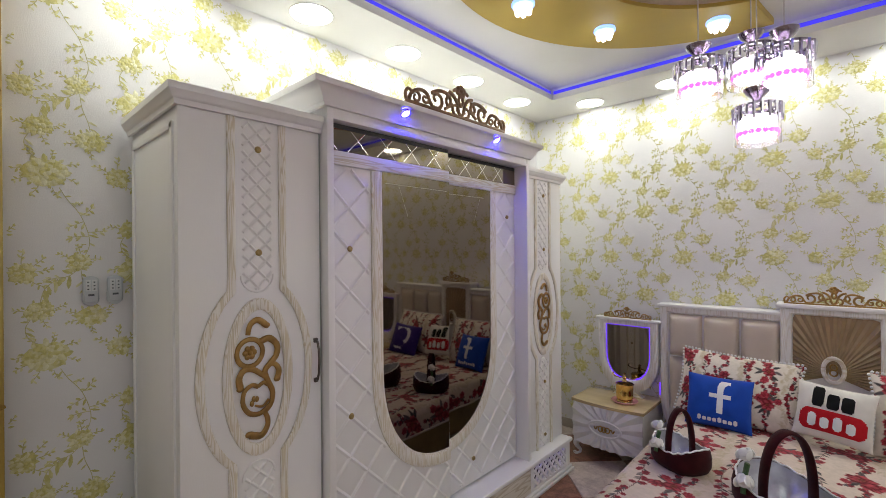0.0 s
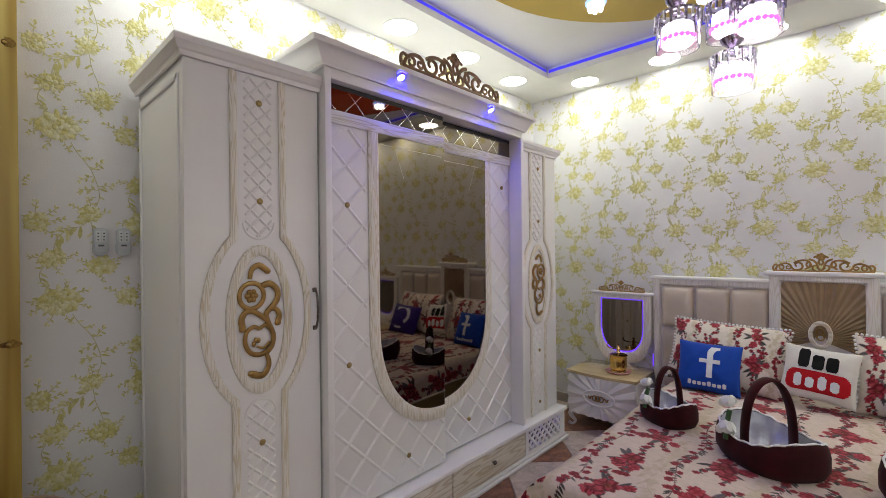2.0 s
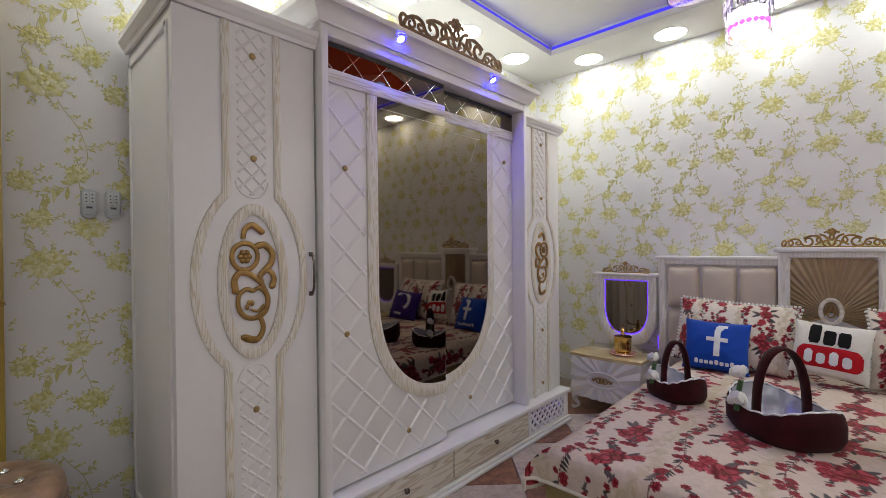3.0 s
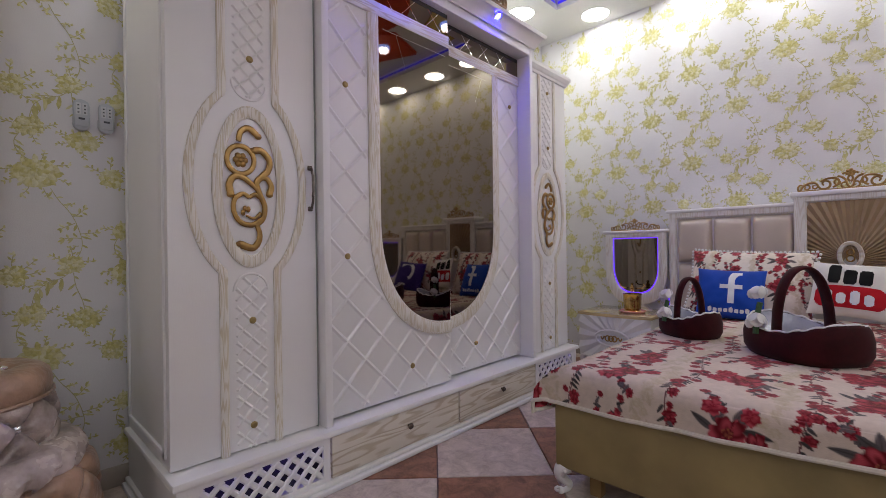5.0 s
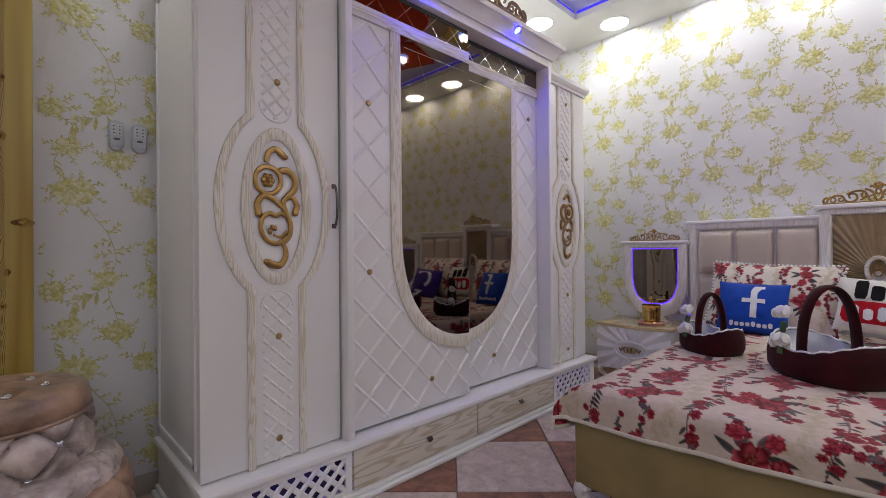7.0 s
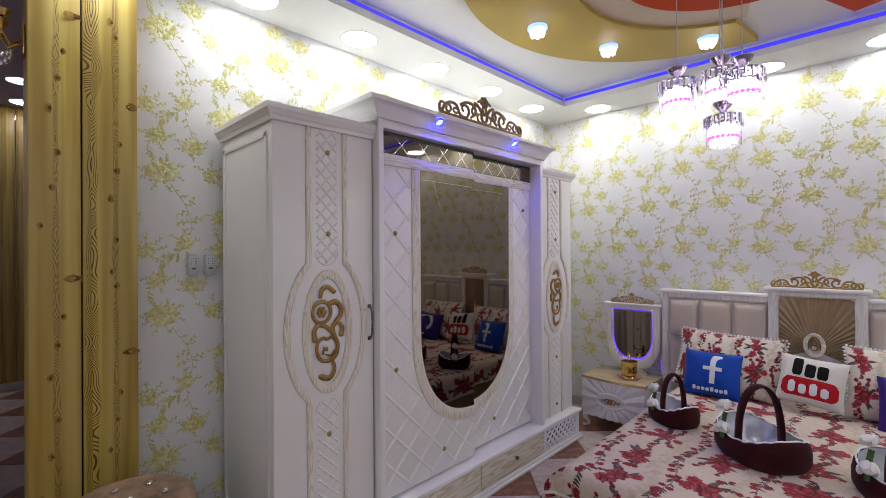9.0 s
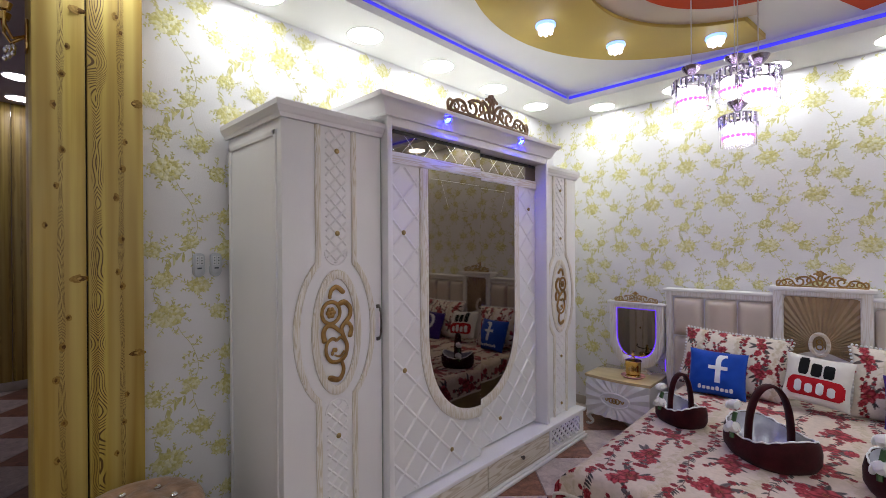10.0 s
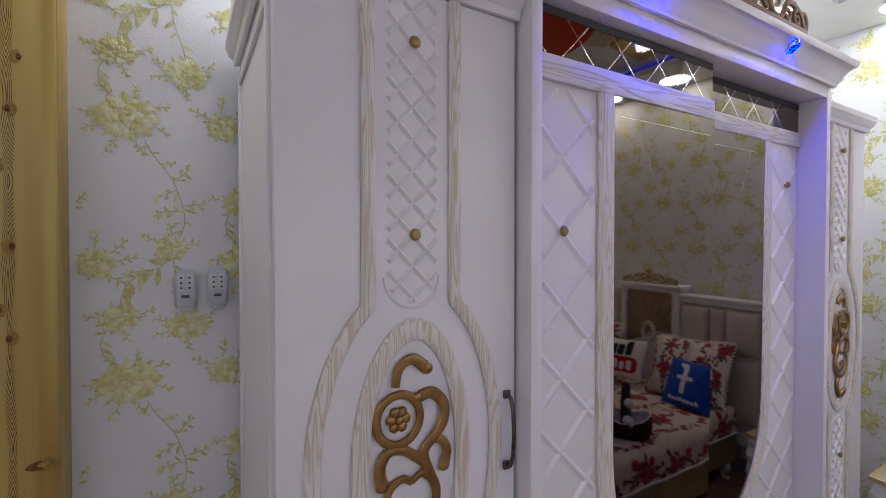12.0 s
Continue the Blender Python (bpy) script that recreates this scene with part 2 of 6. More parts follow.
    col = blend(lines, base, (0.085, 0.040, 0.008))
    l.new(col, bsdf.inputs["Base Color"])
    bsdf.inputs["Roughness"].default_value = 0.42
    bp = n.new("ShaderNodeBump")
    bp.invert = True
    bp.inputs["Strength"].default_value = 0.15
    bp.inputs["Distance"].default_value = 0.002
    l.new(lines, bp.inputs["Height"])
    l.new(bp.outputs[0], bsdf.inputs["Normal"])
    return m


def glow(name, color, strength):
    m = bpy.data.materials.new(name)
    m.use_nodes = True
    bsdf = m.node_tree.nodes["Principled BSDF"]
    bsdf.inputs["Base Color"].default_value = (*[c * 0.5 for c in color], 1)
    bsdf.inputs["Emission Color"].default_value = (*color, 1)
    bsdf.inputs["Emission Strength"].default_value = strength
    return m


def printed(name, rough=0.85, sheen=0.4, bump=0.3, bscale=260.0):
    """Cloth that carries its woven or printed colours in the mesh's colour layer."""
    m = bpy.data.materials.new(name)
    m.use_nodes = True
    n, l = m.node_tree.nodes, m.node_tree.links
    bsdf = n["Principled BSDF"]
    at = n.new("ShaderNodeAttribute")
    at.attribute_name = "print"
    tex = n.new("ShaderNodeTexCoord")
    nz = n.new("ShaderNodeTexNoise")
    nz.inputs["Scale"].default_value = 45
    nz.inputs["Detail"].default_value = 5
    l.new(tex.outputs["Object"], nz.inputs["Vector"])
    hsv = n.new("ShaderNodeHueSaturation")
    mr = n.new("ShaderNodeMapRange")
    mr.inputs["To Min"].default_value, mr.inputs["To Max"].default_value = 0.82, 1.16
    l.new(nz.outputs["Fac"], mr.inputs["Value"])
    l.new(mr.outputs[0], hsv.inputs["Value"])
    l.new(at.outputs["Color"], hsv.inputs["Color"])
    l.new(hsv.outputs[0], bsdf.inputs["Base Color"])
    bsdf.inputs["Roughness"].default_value = rough
    bsdf.inputs["Sheen Weight"].default_value = sheen
    bsdf.inputs["Specular IOR Level"].default_value = 0.15
    fz = n.new("ShaderNodeTexNoise")
    fz.inputs["Scale"].default_value = bscale
    l.new(tex.outputs["Object"], fz.inputs["Vector"])
    b = n.new("ShaderNodeBump")
    b.inputs["Strength"].default_value = bump
    b.inputs["Distance"].default_value = 0.004
    l.new(fz.outputs["Fac"], b.inputs["Height"])
    l.new(b.outputs[0], bsdf.inputs["Normal"])
    return m


PAPER = mat("wallpaper", (0.74, 0.73, 0.76), 0.55, vary=0.04, scale=3, bump=0.25, bscale=420)
def flower_ink(name, strong, pale, rough):
    """Embossed wallpaper flowers: each petal its own tint between strong yellow and near white."""
    m = mat(name, strong, rough, vary=0.1, scale=70, bump=0.5, bscale=260)
    n, l = m.node_tree.nodes, m.node_tree.links
    bsdf = n["Principled BSDF"]
    own = bsdf.inputs["Base Color"].links[0].from_socket
    geo = n.new("ShaderNodeNewGeometry")
    tex = n.new("ShaderNodeTexCoord")
    nz = n.new("ShaderNodeTexNoise")
    nz.inputs["Scale"].default_value = 45
    l.new(tex.outputs["Object"], nz.inputs["Vector"])
    add = n.new("ShaderNodeMath")
    add.operation = "MULTIPLY_ADD"
    l.new(nz.outputs["Fac"], add.inputs[0])
    add.inputs[1].default_value = 1.6
    l.new(geo.outputs["Random Per Island"], add.inputs[2])
    mr = n.new("ShaderNodeMapRange")
    mr.inputs["From Min"].default_value, mr.inputs["From Max"].default_value = 1.0, 1.85
    l.new(add.outputs[0], mr.inputs["Value"])
    mix = n.new("ShaderNodeMix")
    mix.data_type = "RGBA"
    l.new(mr.outputs[0], mix.inputs["Factor"])
    l.new(own, mix.inputs["A"])
    mix.inputs["B"].default_value = (*pale, 1)
    l.new(mix.outputs["Result"], bsdf.inputs["Base Color"])
    return m


PETAL = flower_ink("wallpaper_petal", (0.60, 0.56, 0.22), (0.77, 0.755, 0.56), 0.28)
LEAF = flower_ink("wallpaper_leaf", (0.52, 0.485, 0.19), (0.68, 0.655, 0.39), 0.36)
TWIG = mat("wallpaper_twig", (0.50, 0.47, 0.26), 0.45, vary=0.2, scale=40)
PLASTER = mat("white_plaster", (0.74, 0.74, 0.735), 0.7, vary=0.03, scale=2.5, bump=0.1, bscale=250)
HALLWALL = mat("lilac_plaster", (0.24, 0.20, 0.31), 0.7, vary=0.06, scale=2)
HALLCEIL = mat("hall_ceiling_paint", (0.52, 0.48, 0.49), 0.7, vary=0.05, scale=2)
MAROON = mat("plum_paint", (0.40, 0.15, 0.24), 0.6, vary=0.05, scale=2)
MUSTARD = mat("mustard_paint", (0.50, 0.36, 0.07), 0.6, vary=0.05, scale=3, bump=0.1)
BEIGEPAINT = mat("beige_paint", (0.58, 0.48, 0.36), 0.6, vary=0.04, scale=3)
ORANGEPAINT = mat("orange_paint", (0.52, 0.05, 0.005), 0.7, vary=0.05, scale=3, spec=0.2)
TILE_L = mat("tile_light", (0.45, 0.35, 0.31), 0.3, vary=0.32, scale=12, second=(0.72, 0.61, 0.55), bump=0.18, bscale=60, spec=0.35)
TILE_D = mat("tile_dark", (0.18, 0.066, 0.036), 0.3, vary=0.62, scale=12, second=(0.42, 0.195, 0.125), bump=0.18, bscale=60, spec=0.35)
for tile_ in (TILE_L, TILE_D):
    for node_ in tile_.node_tree.nodes:
        if node_.type == "TEX_NOISE":
            node_.inputs["Roughness"].default_value = 0.78
            node_.inputs["Detail"].default_value = 9
            node_.inputs["Distortion"].default_value = 0.5
GROUT = mat("grout", (0.30, 0.25, 0.22), 0.9, vary=0.1, scale=30)
SKIRT = mat("skirting_stone", (0.45, 0.40, 0.36), 0.35, vary=0.1, scale=10)
PINE = heart_pine()
HEART = mat("knot_heart", (0.40, 0.26, 0.08), 0.6, vary=0.4, scale=60, spec=0.2)
HALO = mat("knot_halo", (0.27, 0.155, 0.035), 0.6, vary=0.25, scale=120, second=(0.36, 0.23, 0.06), spec=0.2)
KNOT = mat("pine_knot", (0.085, 0.034, 0.008), 0.6, vary=0.5, scale=120, second=(0.20, 0.10, 0.022), spec=0.2)
WHITE = mat("white_lacquer", (0.79, 0.775, 0.795), 0.34, vary=0.025, scale=3, bump=0.05, bscale=300, stretch=(1, 1, 0.15))
ASHV = grain("limed_ash_upright", (0.76, 0.725, 0.69), (0.62, 0.545, 0.44), "z", rings=85, rough=0.4, sharp=0.15, size=26.0, long=0.07, bump=0.5)
ASHH = grain("limed_ash_level", (0.77, 0.75, 0.75), (0.63, 0.55, 0.47), "y", rings=70, rough=0.4, sharp=0.15, size=20.0, long=0.06, bump=0.5)
ASHX = grain("limed_ash_bed", (0.74, 0.70, 0.66), (0.60, 0.51, 0.40), "x", rings=50, rough=0.4)
BEDASH = grain("pale_ash", (0.78, 0.765, 0.755), (0.69, 0.645, 0.60), "z", rings=70, rough=0.4, sharp=0.1, size=18.0, long=0.08, bump=0.4)
DRAWER = grain("drawer_ash", (0.70, 0.645, 0.58), (0.53, 0.45, 0.355), "y", rings=75, rough=0.42, sharp=0.1, size=11.0, long=0.10, bump=0.4)
GOLD = mat("antique_gold", (0.37, 0.225, 0.08), 0.32, 0.88, vary=0.25, scale=25, bump=0.15, bscale=80)
CREST = mat("bronze_carving", (0.20, 0.115, 0.065), 0.45, 0.35, vary=0.25, scale=25)
BRASS = mat("aged_brass", (0.36, 0.265, 0.12), 0.3, 0.95, vary=0.2, scale=60)
PEWTER = mat("dark_pewter", (0.13, 0.11, 0.10), 0.3, 0.9, vary=0.2, scale=60)
CHROME = mat("chrome", (0.75, 0.75, 0.78), 0.08, 1.0, vary=0.05, scale=30, rvary=0.03)
# the pendant's chrome again, with its dark reflections put into the colour
CHROME_DARK = mat("chrome_dark_reflections", (0.34, 0.31, 0.38), 0.18, 0.9, vary=0.2, scale=60)
MIRROR = mat("bronze_mirror", (0.222, 0.187, 0.148), 0.03, 1.0, vary=0.02, scale=2, rvary=0.01)
BEVEL = mat("mirror_bevel", (0.75, 0.73, 0.72), 0.08, 1.0, vary=0.03, scale=5, rvary=0.02)
ETCH = mat("etched_line", (0.42, 0.39, 0.35), 0.3, 1.0, vary=0.1, scale=20)
# near black, for hidden cores, rods, legs and the painted recess shade
DARK = mat("dark_parts_and_shade", (0.025, 0.022, 0.022), 0.6, vary=0.1, scale=8)
# nearly black: the shade inside the wardrobe base is put into this colour
CAVITY = mat("painted_base_shade", (0.05, 0.045, 0.06), 0.6, vary=0.1, scale=8)
EDGE = mat("edge_reflection_tint", (0.33, 0.37, 0.35), 0.4, vary=0.1, scale=8)
LEATHER = mat("champagne_leather", (0.58, 0.50, 0.435), 0.36, vary=0.06, scale=5, bump=0.1, bscale=180, coat=0.15)
TAN = mat("tan_leather", (0.33, 0.23, 0.13), 0.36, vary=0.12, scale=9, bump=0.12, bscale=200)
BEDBOX = mat("beige_leatherette", (0.31, 0.235, 0.105), 0.5, vary=0.22, scale=5, bump=0.15, bscale=240)
BLOCK = mat("raw_timber", (0.32, 0.20, 0.08), 0.6, vary=0.15, scale=20)
HEM = mat("cream_piping", (0.66, 0.60, 0.53), 0.8, vary=0.08, scale=40, sheen=0.3)
VELVET = mat("maroon_velvet", (0.032, 0.003, 0.005), 0.75, vary=0.3, scale=14, second=(0.058, 0.006, 0.009), sheen=0.06, bump=0.2, bscale=400)
SATIN = mat("silver_satin", (0.42, 0.43, 0.49), 0.24, 0.25, vary=0.12, scale=18, bump=0.7, bscale=26, sheen=0.2)
LACE = mat("white_lace", (0.80, 0.80, 0.82), 0.7, vary=0.05, scale=60, bump=0.5, bscale=200)
ROSE = mat("white_silk_rose", (0.80, 0.80, 0.80), 0.65, vary=0.05, scale=40, sheen=0.3)
GREEN = mat("green_stem", (0.045, 0.11, 0.04), 0.6, vary=0.2, scale=50)
TOPWOOD = mat("amber_top", (0.56, 0.43, 0.24), 0.16, vary=0.08, scale=10, stretch=(0.3, 2, 1), coat=0.6)
POUF = mat("champagne_velvet", (0.45, 0.345, 0.31), 0.27, vary=0.55, scale=10, second=(0.72, 0.60, 0.57), bump=0.8, bscale=55, sheen=0.1, rvary=0.14, spec=0.7)
POUFD = mat("copper_velvet", (0.27, 0.145, 0.09), 0.34, vary=0.55, scale=10, second=(0.44, 0.27, 0.18), bump=0.8, bscale=55, sheen=0.08, rvary=0.14, spec=0.7)
CRYSTAL = mat("crystal_button", (0.80, 0.82, 0.88), 0.06, 1.0, vary=0.1, scale=90, rvary=0.02)
PLASTIC = mat("grey_plastic", (0.50, 0.53, 0.58), 0.45, vary=0.04, scale=20)
KEYPAD = mat("dark_keys", (0.07, 0.08, 0.10), 0.5, vary=0.1, scale=20)
REDGLASS = mat("red_lantern_glass", (0.16, 0.012, 0.006), 0.2, vary=0.4, scale=25, coat=0.4)
KEYPANEL = mat("pale_key_panel", (0.62, 0.64, 0.67), 0.5, vary=0.04, scale=20)
PINKGLASS = mat("pink_dish", (0.55, 0.24, 0.23), 0.15, vary=0.1, scale=20, coat=0.5)
GOLDJAR = mat("polished_gold", (0.62, 0.42, 0.15), 0.14, 1.0, vary=0.15, scale=30, rvary=0.04)
NAVY = mat("navy_sofa_cloth", (0.018, 0.03, 0.07), 0.8, vary=0.2, scale=12, sheen=0.3)
TAUPE = mat("taupe_sofa_cloth", (0.40, 0.33, 0.255), 0.75, vary=0.12, scale=12, sheen=0.3, bump=0.2)
ORANGE = mat("orange_cushion_cloth", (0.34, 0.095, 0.012), 0.75, vary=0.15, scale=12, sheen=0.3)
WHITEPIPE = mat("white_piping", (0.6, 0.55, 0.5), 0.7, vary=0.05, scale=20)
BLOSSOM = mat("pink_blossom", (0.50, 0.26, 0.30), 0.7, vary=0.2, scale=30, island=0.3)
BARK = mat("bark", (0.07, 0.04, 0.03), 0.8, vary=0.3, scale=30)
CABLE = mat("clear_cable", (0.55, 0.52, 0.50), 0.4, vary=0.05, scale=30)
PRINT = printed("printed_plush", sheen=0.12)
SATINPRINT = printed("cushion_print", 0.6, 0.1, 0.25, 320)

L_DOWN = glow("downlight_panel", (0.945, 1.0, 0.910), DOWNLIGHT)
L_STRIP = glow("blue_led_strip", (0.06, 0.05, 1.0), STRIP_LED)
L_VIOLET = glow("violet_led", (0.12, 0.035, 0.80), 1.0)
L_BASE = glow("violet_led_dim", (0.13, 0.05, 1.0), 2.2)
L_DOME = glow("crystal_dome_light", (0.92, 0.92, 1.0), DOME)
L_DOMERING = glow("dome_light_ring", (0.22, 0.36, 1.0), 1.3)
L_PEND = glow("pendant_core", (1.0, 0.86, 1.0), PENDANT)
L_PINK = glow("pink_pendant_core", (1.0, 0.12, 0.60), 1.25)
L_SPOT = glow("blue_spot_lens", (0.0030, 0.0034, 1.0), SPOT)
L_HALL = glow("hall_light", (1.0, 0.95, 1.0), 9.0)
L_AMBER = glow("amber_bulb", (1.0, 0.6, 0.25), 6.0)
L_BLUEWASH = glow("blue_wash_light", (0.25, 0.2, 1.0), 26.0)
L_MAGENTA = glow("pink_wash_light", (1.0, 0.1, 0.4), 14.0)


def clear_glass():
    m = bpy.data.materials.new("crystal_glass")
    m.use_nodes = True
    b = m.node_tree.nodes["Principled BSDF"]
    b.inputs["Base Color"].default_value = (0.96, 0.95, 1, 1)
    b.inputs["Roughness"].default_value = 0.03
    b.inputs["Transmission Weight"].default_value = 1.0
    b.inputs["IOR"].default_value = 1.4
    return m


GLASS = clear_glass()

# ---- room shell ----
T = 0.3
wall_w = structure("wall_west", box(WX - T, WX, COL1 - 0.03, WY + T, 0, 3.3), PAPER, "pale wallpapered wall with embossed yellow flowers", "wall")
wall_n = structure("wall_north", box(WX, RX + T, WY, WY + T, 0, 3.3), PAPER, "pale wallpapered wall with embossed yellow flowers behind the bed", "wall")
wall_e = structure("wall_east", box(RX, RX + T, FY, WY, 0, 3.3), PAPER, "plain pale wall opposite the wardrobe", "wall")
wall_s = structure("wall_south", box(-9.3, RX + T, FY - T, FY, 0, 3.6), PLASTER, "plain white wall closing the hall", "wall")

# lowered border of the ceiling with a lit recess in its middle
RXA, RXB, RYA, RYB = -1.785, 2.20, -1.6, 3.325
bm = None
for x0, x1, y0, y1 in ((WX, RXA, FY, WY), (RXB, RX, FY, WY), (RXA, RXB, RYB, WY), (RXA, RXB, FY, RYA)):
    bm = box(x0, x1, y0, y1, SOFFIT, SOFFIT + 0.045, bm=bm)
structure("ceiling_border", bm, PLASTER, "white lowered plasterboard border of the ceiling", "ceiling")
bm = box(WX, RX, FY, WY, CEIL, CEIL + 0.12)
g = 0.025
for x0, x1, y0, y1 in ((WX, RXA - g, FY, WY), (RXB + g, RX, FY, WY), (RXA - g, RXB + g, RYB + g, WY), (RXA - g, RXB + g, FY, RYA - g)):
    bm = box(x0, x1, y0, y1, SOFFIT + 0.045, CEIL, bm=bm)
structure("ceiling", bm, PLASTER, "white recessed plaster ceiling over the bed", "ceiling")

led = thing("led_strip", (RXA, RYB, SOFFIT + 0.05), "blue glowing LED strip along the edge of the ceiling recess", "light strip")
z0, z1 = SOFFIT + 0.048, SOFFIT + 0.078
for n_, b_ in (("strip_run", (RXA - g, RXA - g + 0.012, RYA, RYB)), ("strip_run", (RXA, RXB, RYB + g - 0.012, RYB + g)), ("strip_run", (RXB + g - 0.012, RXB + g, RYA, RYB)), ("strip_run", (RXA, RXB, RYA - g, RYA - g + 0.012))):
    part(n_, box(*b_, z0, z1, 0.004), L_STRIP, led)

# mustard ring, beige step and orange shapes hanging under the recess
CX, CY, IX, IY = -0.235, 1.98, -0.069, 2.03
ring_o = [(CX + 1.235 * math.cos(radians(a)), CY + 1.235 * math.sin(radians(a))) for a in range(92, 272, 4)]
ring_i = [(IX + 0.836 * math.cos(radians(a)), IY + 0.836 * math.sin(radians(a))) for a in range(268, 104, -4)]
structure("ceiling_ring", prism(ring_o + ring_i, 2.985, CEIL, "z"), MUSTARD, "mustard yellow crescent panel under the ceiling recess", "ceiling panel")
disc_a = [(IX + 0.836 * math.cos(radians(a)), IY + 0.836 * math.sin(radians(a))) for a in range(104, 270, 4)]
structure("ceiling_step", prism(disc_a + [(IX, 1.45), (-0.19, 2.5)], 3.006, CEIL, "z"), BEIGEPAINT, "beige inner step of the ceiling ring", "ceiling panel")
structure("ceiling_disc", prism([(IX + 0.64 * math.cos(radians(a)), IY + 0.64 * math.sin(radians(a))) for a in range(0, 360, 6)], 2.996, CEIL, "z"), ORANGEPAINT, "orange disc in the middle of the ceiling", "ceiling panel")
structure("ceiling_diamond", prism([(0.198, 3.196), (0.028, 2.768), (0.417, 2.34), (0.903, 2.632), (0.786, 2.982)], 2.99, CEIL, "z"), ORANGEPAINT, "orange angular panel under the ceiling recess", "ceiling panel")

# floor slab, tiles come last
structure("floor", box(-9.3, RX + T, FY - T, WY + T, -0.15, -0.012), GROUT, "grouted bed under the checkered floor tiles", "floor")
structure("baseboard", box(WX, WX + 0.012, COL1, WY, 0, 0.085, 0.003, bm=box(WX, RX, WY - 0.012, WY, 0, 0.085, 0.003)), SKIRT, "low grey tiled skirting along the walls", "skirting")


# ---- wallpaper flowers, raised a little on the paper ----
def petal(rng, cx, cy, ang, length, width, rise):
    """One petal as a small fan: rim points and a raised middle."""
    pts = []
    for k in range(9):
        s = k / 8
        w = width * math.sin(math.pi * min(1, s * 1.02)) ** 0.75 * (1 + 0.18 * rng.uniform(-1, 1))
        pts.append((s, w))
    rim = [(s, w) for s, w in pts] + [(s, -w * rng.uniform(0.75, 1.1)) for s, w in pts[-2:0:-1]]
    c, s_ = math.cos(ang), math.sin(ang)
    out = [(cx + c * a * length - s_ * b, cy + s_ * a * length + c * b, 0.0006) for a, b in rim]
    return out, (cx + c * 0.6 * length, cy + s_ * 0.6 * length, rise)


def wallpaper_motif():
    """One column's worth of the paper: a great bloom, a twig that leads down to lesser blooms, and a pale one beside."""
    rng = random.Random(5)
    petals, leaves, twigs = [], [], []

    def bloom(x, y, wide, high, n):
        rim = [(x + wide * 0.47 * rng.uniform(0.78, 1.05) * math.cos(2 * math.pi * k / 22), y + high * 0.47 * rng.uniform(0.78, 1.05) * math.sin(2 * math.pi * k / 22), 0.0003) for k in range(22)]
        leaves.append((rim, (x, y, 0.0010)))
        for off_r, long, q, fat in ((0.58, 0.46, n + 7, 0.17), (0.38, 0.50, n + 4, 0.19), (0.18, 0.46, n, 0.21), (0.02, 0.34, n - 3, 0.17)):
            off = rng.uniform(0, 6)
            for k in range(q):
                a = off + 2 * math.pi * k / q + rng.uniform(-0.3, 0.3)
                r = (wide + high) / 4
                petals.append(petal(rng, x + off_r * wide / 2 * math.cos(a), y + off_r * high / 2 * math.sin(a), a + rng.uniform(-0.7, 0.7), r * long * rng.uniform(0.7, 1.15), r * fat * rng.uniform(0.7, 1.25), 0.0020 + 0.0022 * (1 - off_r)))
        for k in range(n):
            a = 2 * math.pi * (k + rng.uniform(-0.3, 0.3)) / n
            leaves.append(petal(rng, x + 0.42 * wide * math.cos(a), y + 0.42 * high * math.sin(a), a + rng.uniform(-0.5, 0.5), wide * rng.uniform(0.09, 0.16), wide * 0.038, 0.0012))

    def sprig(x, y, ang, long, n):
        """A short twig with paired leaves and a bud at its end."""
        long *= 0.85
        bend = rng.uniform(-0.3, 0.3)
        line = [V((x + long * t * math.cos(ang + bend * t), y + long * t * math.sin(ang + bend * t))) for t in (0, 0.25, 0.5, 0.75, 1.0)]
        twigs.append(line)
        for k in range(n):
            p = line[1 + k % 4]
            a = ang + (1 if k % 2 else -1) * rng.uniform(0.5, 1.2)
            (leaves if k % 3 else petals).append(petal(rng, p.x, p.y, a, long * rng.uniform(0.32, 0.52), long * 0.085, 0.0012))
        petals.append(petal(rng, line[-1].x, line[-1].y, ang, long * 0.32, long * 0.10, 0.0016))

    def branch(pts, leafy=2, big=1.0):
        line = [V((p.x, p.y)) for p in spline([(*p, 0) for p in pts], 6)]
        twigs.append(line)
        for i in range(2, len(line), leafy):
            d = line[i] - line[i - 1]
            a = math.atan2(d.y, d.x) + rng.choice((-1, 1)) * rng.uniform(0.5, 1.2)
            leaves.append(petal(rng, line[i].x, line[i].y, a, big * rng.uniform(0.020, 0.036), big * rng.uniform(0.0036, 0.0052), 0.0010))

    bloom(0.0, 0.0, 0.150, 0.122, 9)
    for x, y, a, long in ((-0.060, 0.010, 3.5, 0.045), (-0.055, -0.025, 3.6, 0.04), (0.055, 0.030, 0.45, 0.045), (0.062, -0.020, -0.2, 0.04), (-0.02, -0.055, 4.4, 0.045), (0.02, -0.06, -1.4, 0.04), (-0.03, 0.05, 2.2, 0.04), (0.015, 0.05, 1.2, 0.035)):
        sprig(x, y, a, long, 6)
    branch([(0.040, -0.058), (0.062, -0.100), (0.105, -0.165), (0.132, -0.255), (0.125, -0.310), (0.100, -0.345)], 3)
    for x, y, a, long in ((0.105, -0.165, 0.5, 0.055), (0.112, -0.190, 3.6, 0.055), (0.128, -0.232, 0.1, 0.058), (0.130, -0.250, 3.0, 0.06), (0.075, -0.12, 0.1, 0.035), (0.122, -0.28, 3.4, 0.035)):
        sprig(x, y, a, long, 8)
    bloom(0.100, -0.352, 0.086, 0.078, 7)
    for a in (0.3, 2.6, 1.5):
        sprig(0.10 + 0.035 * math.cos(a), -0.352 + 0.03 * math.sin(a), a, 0.04, 5)
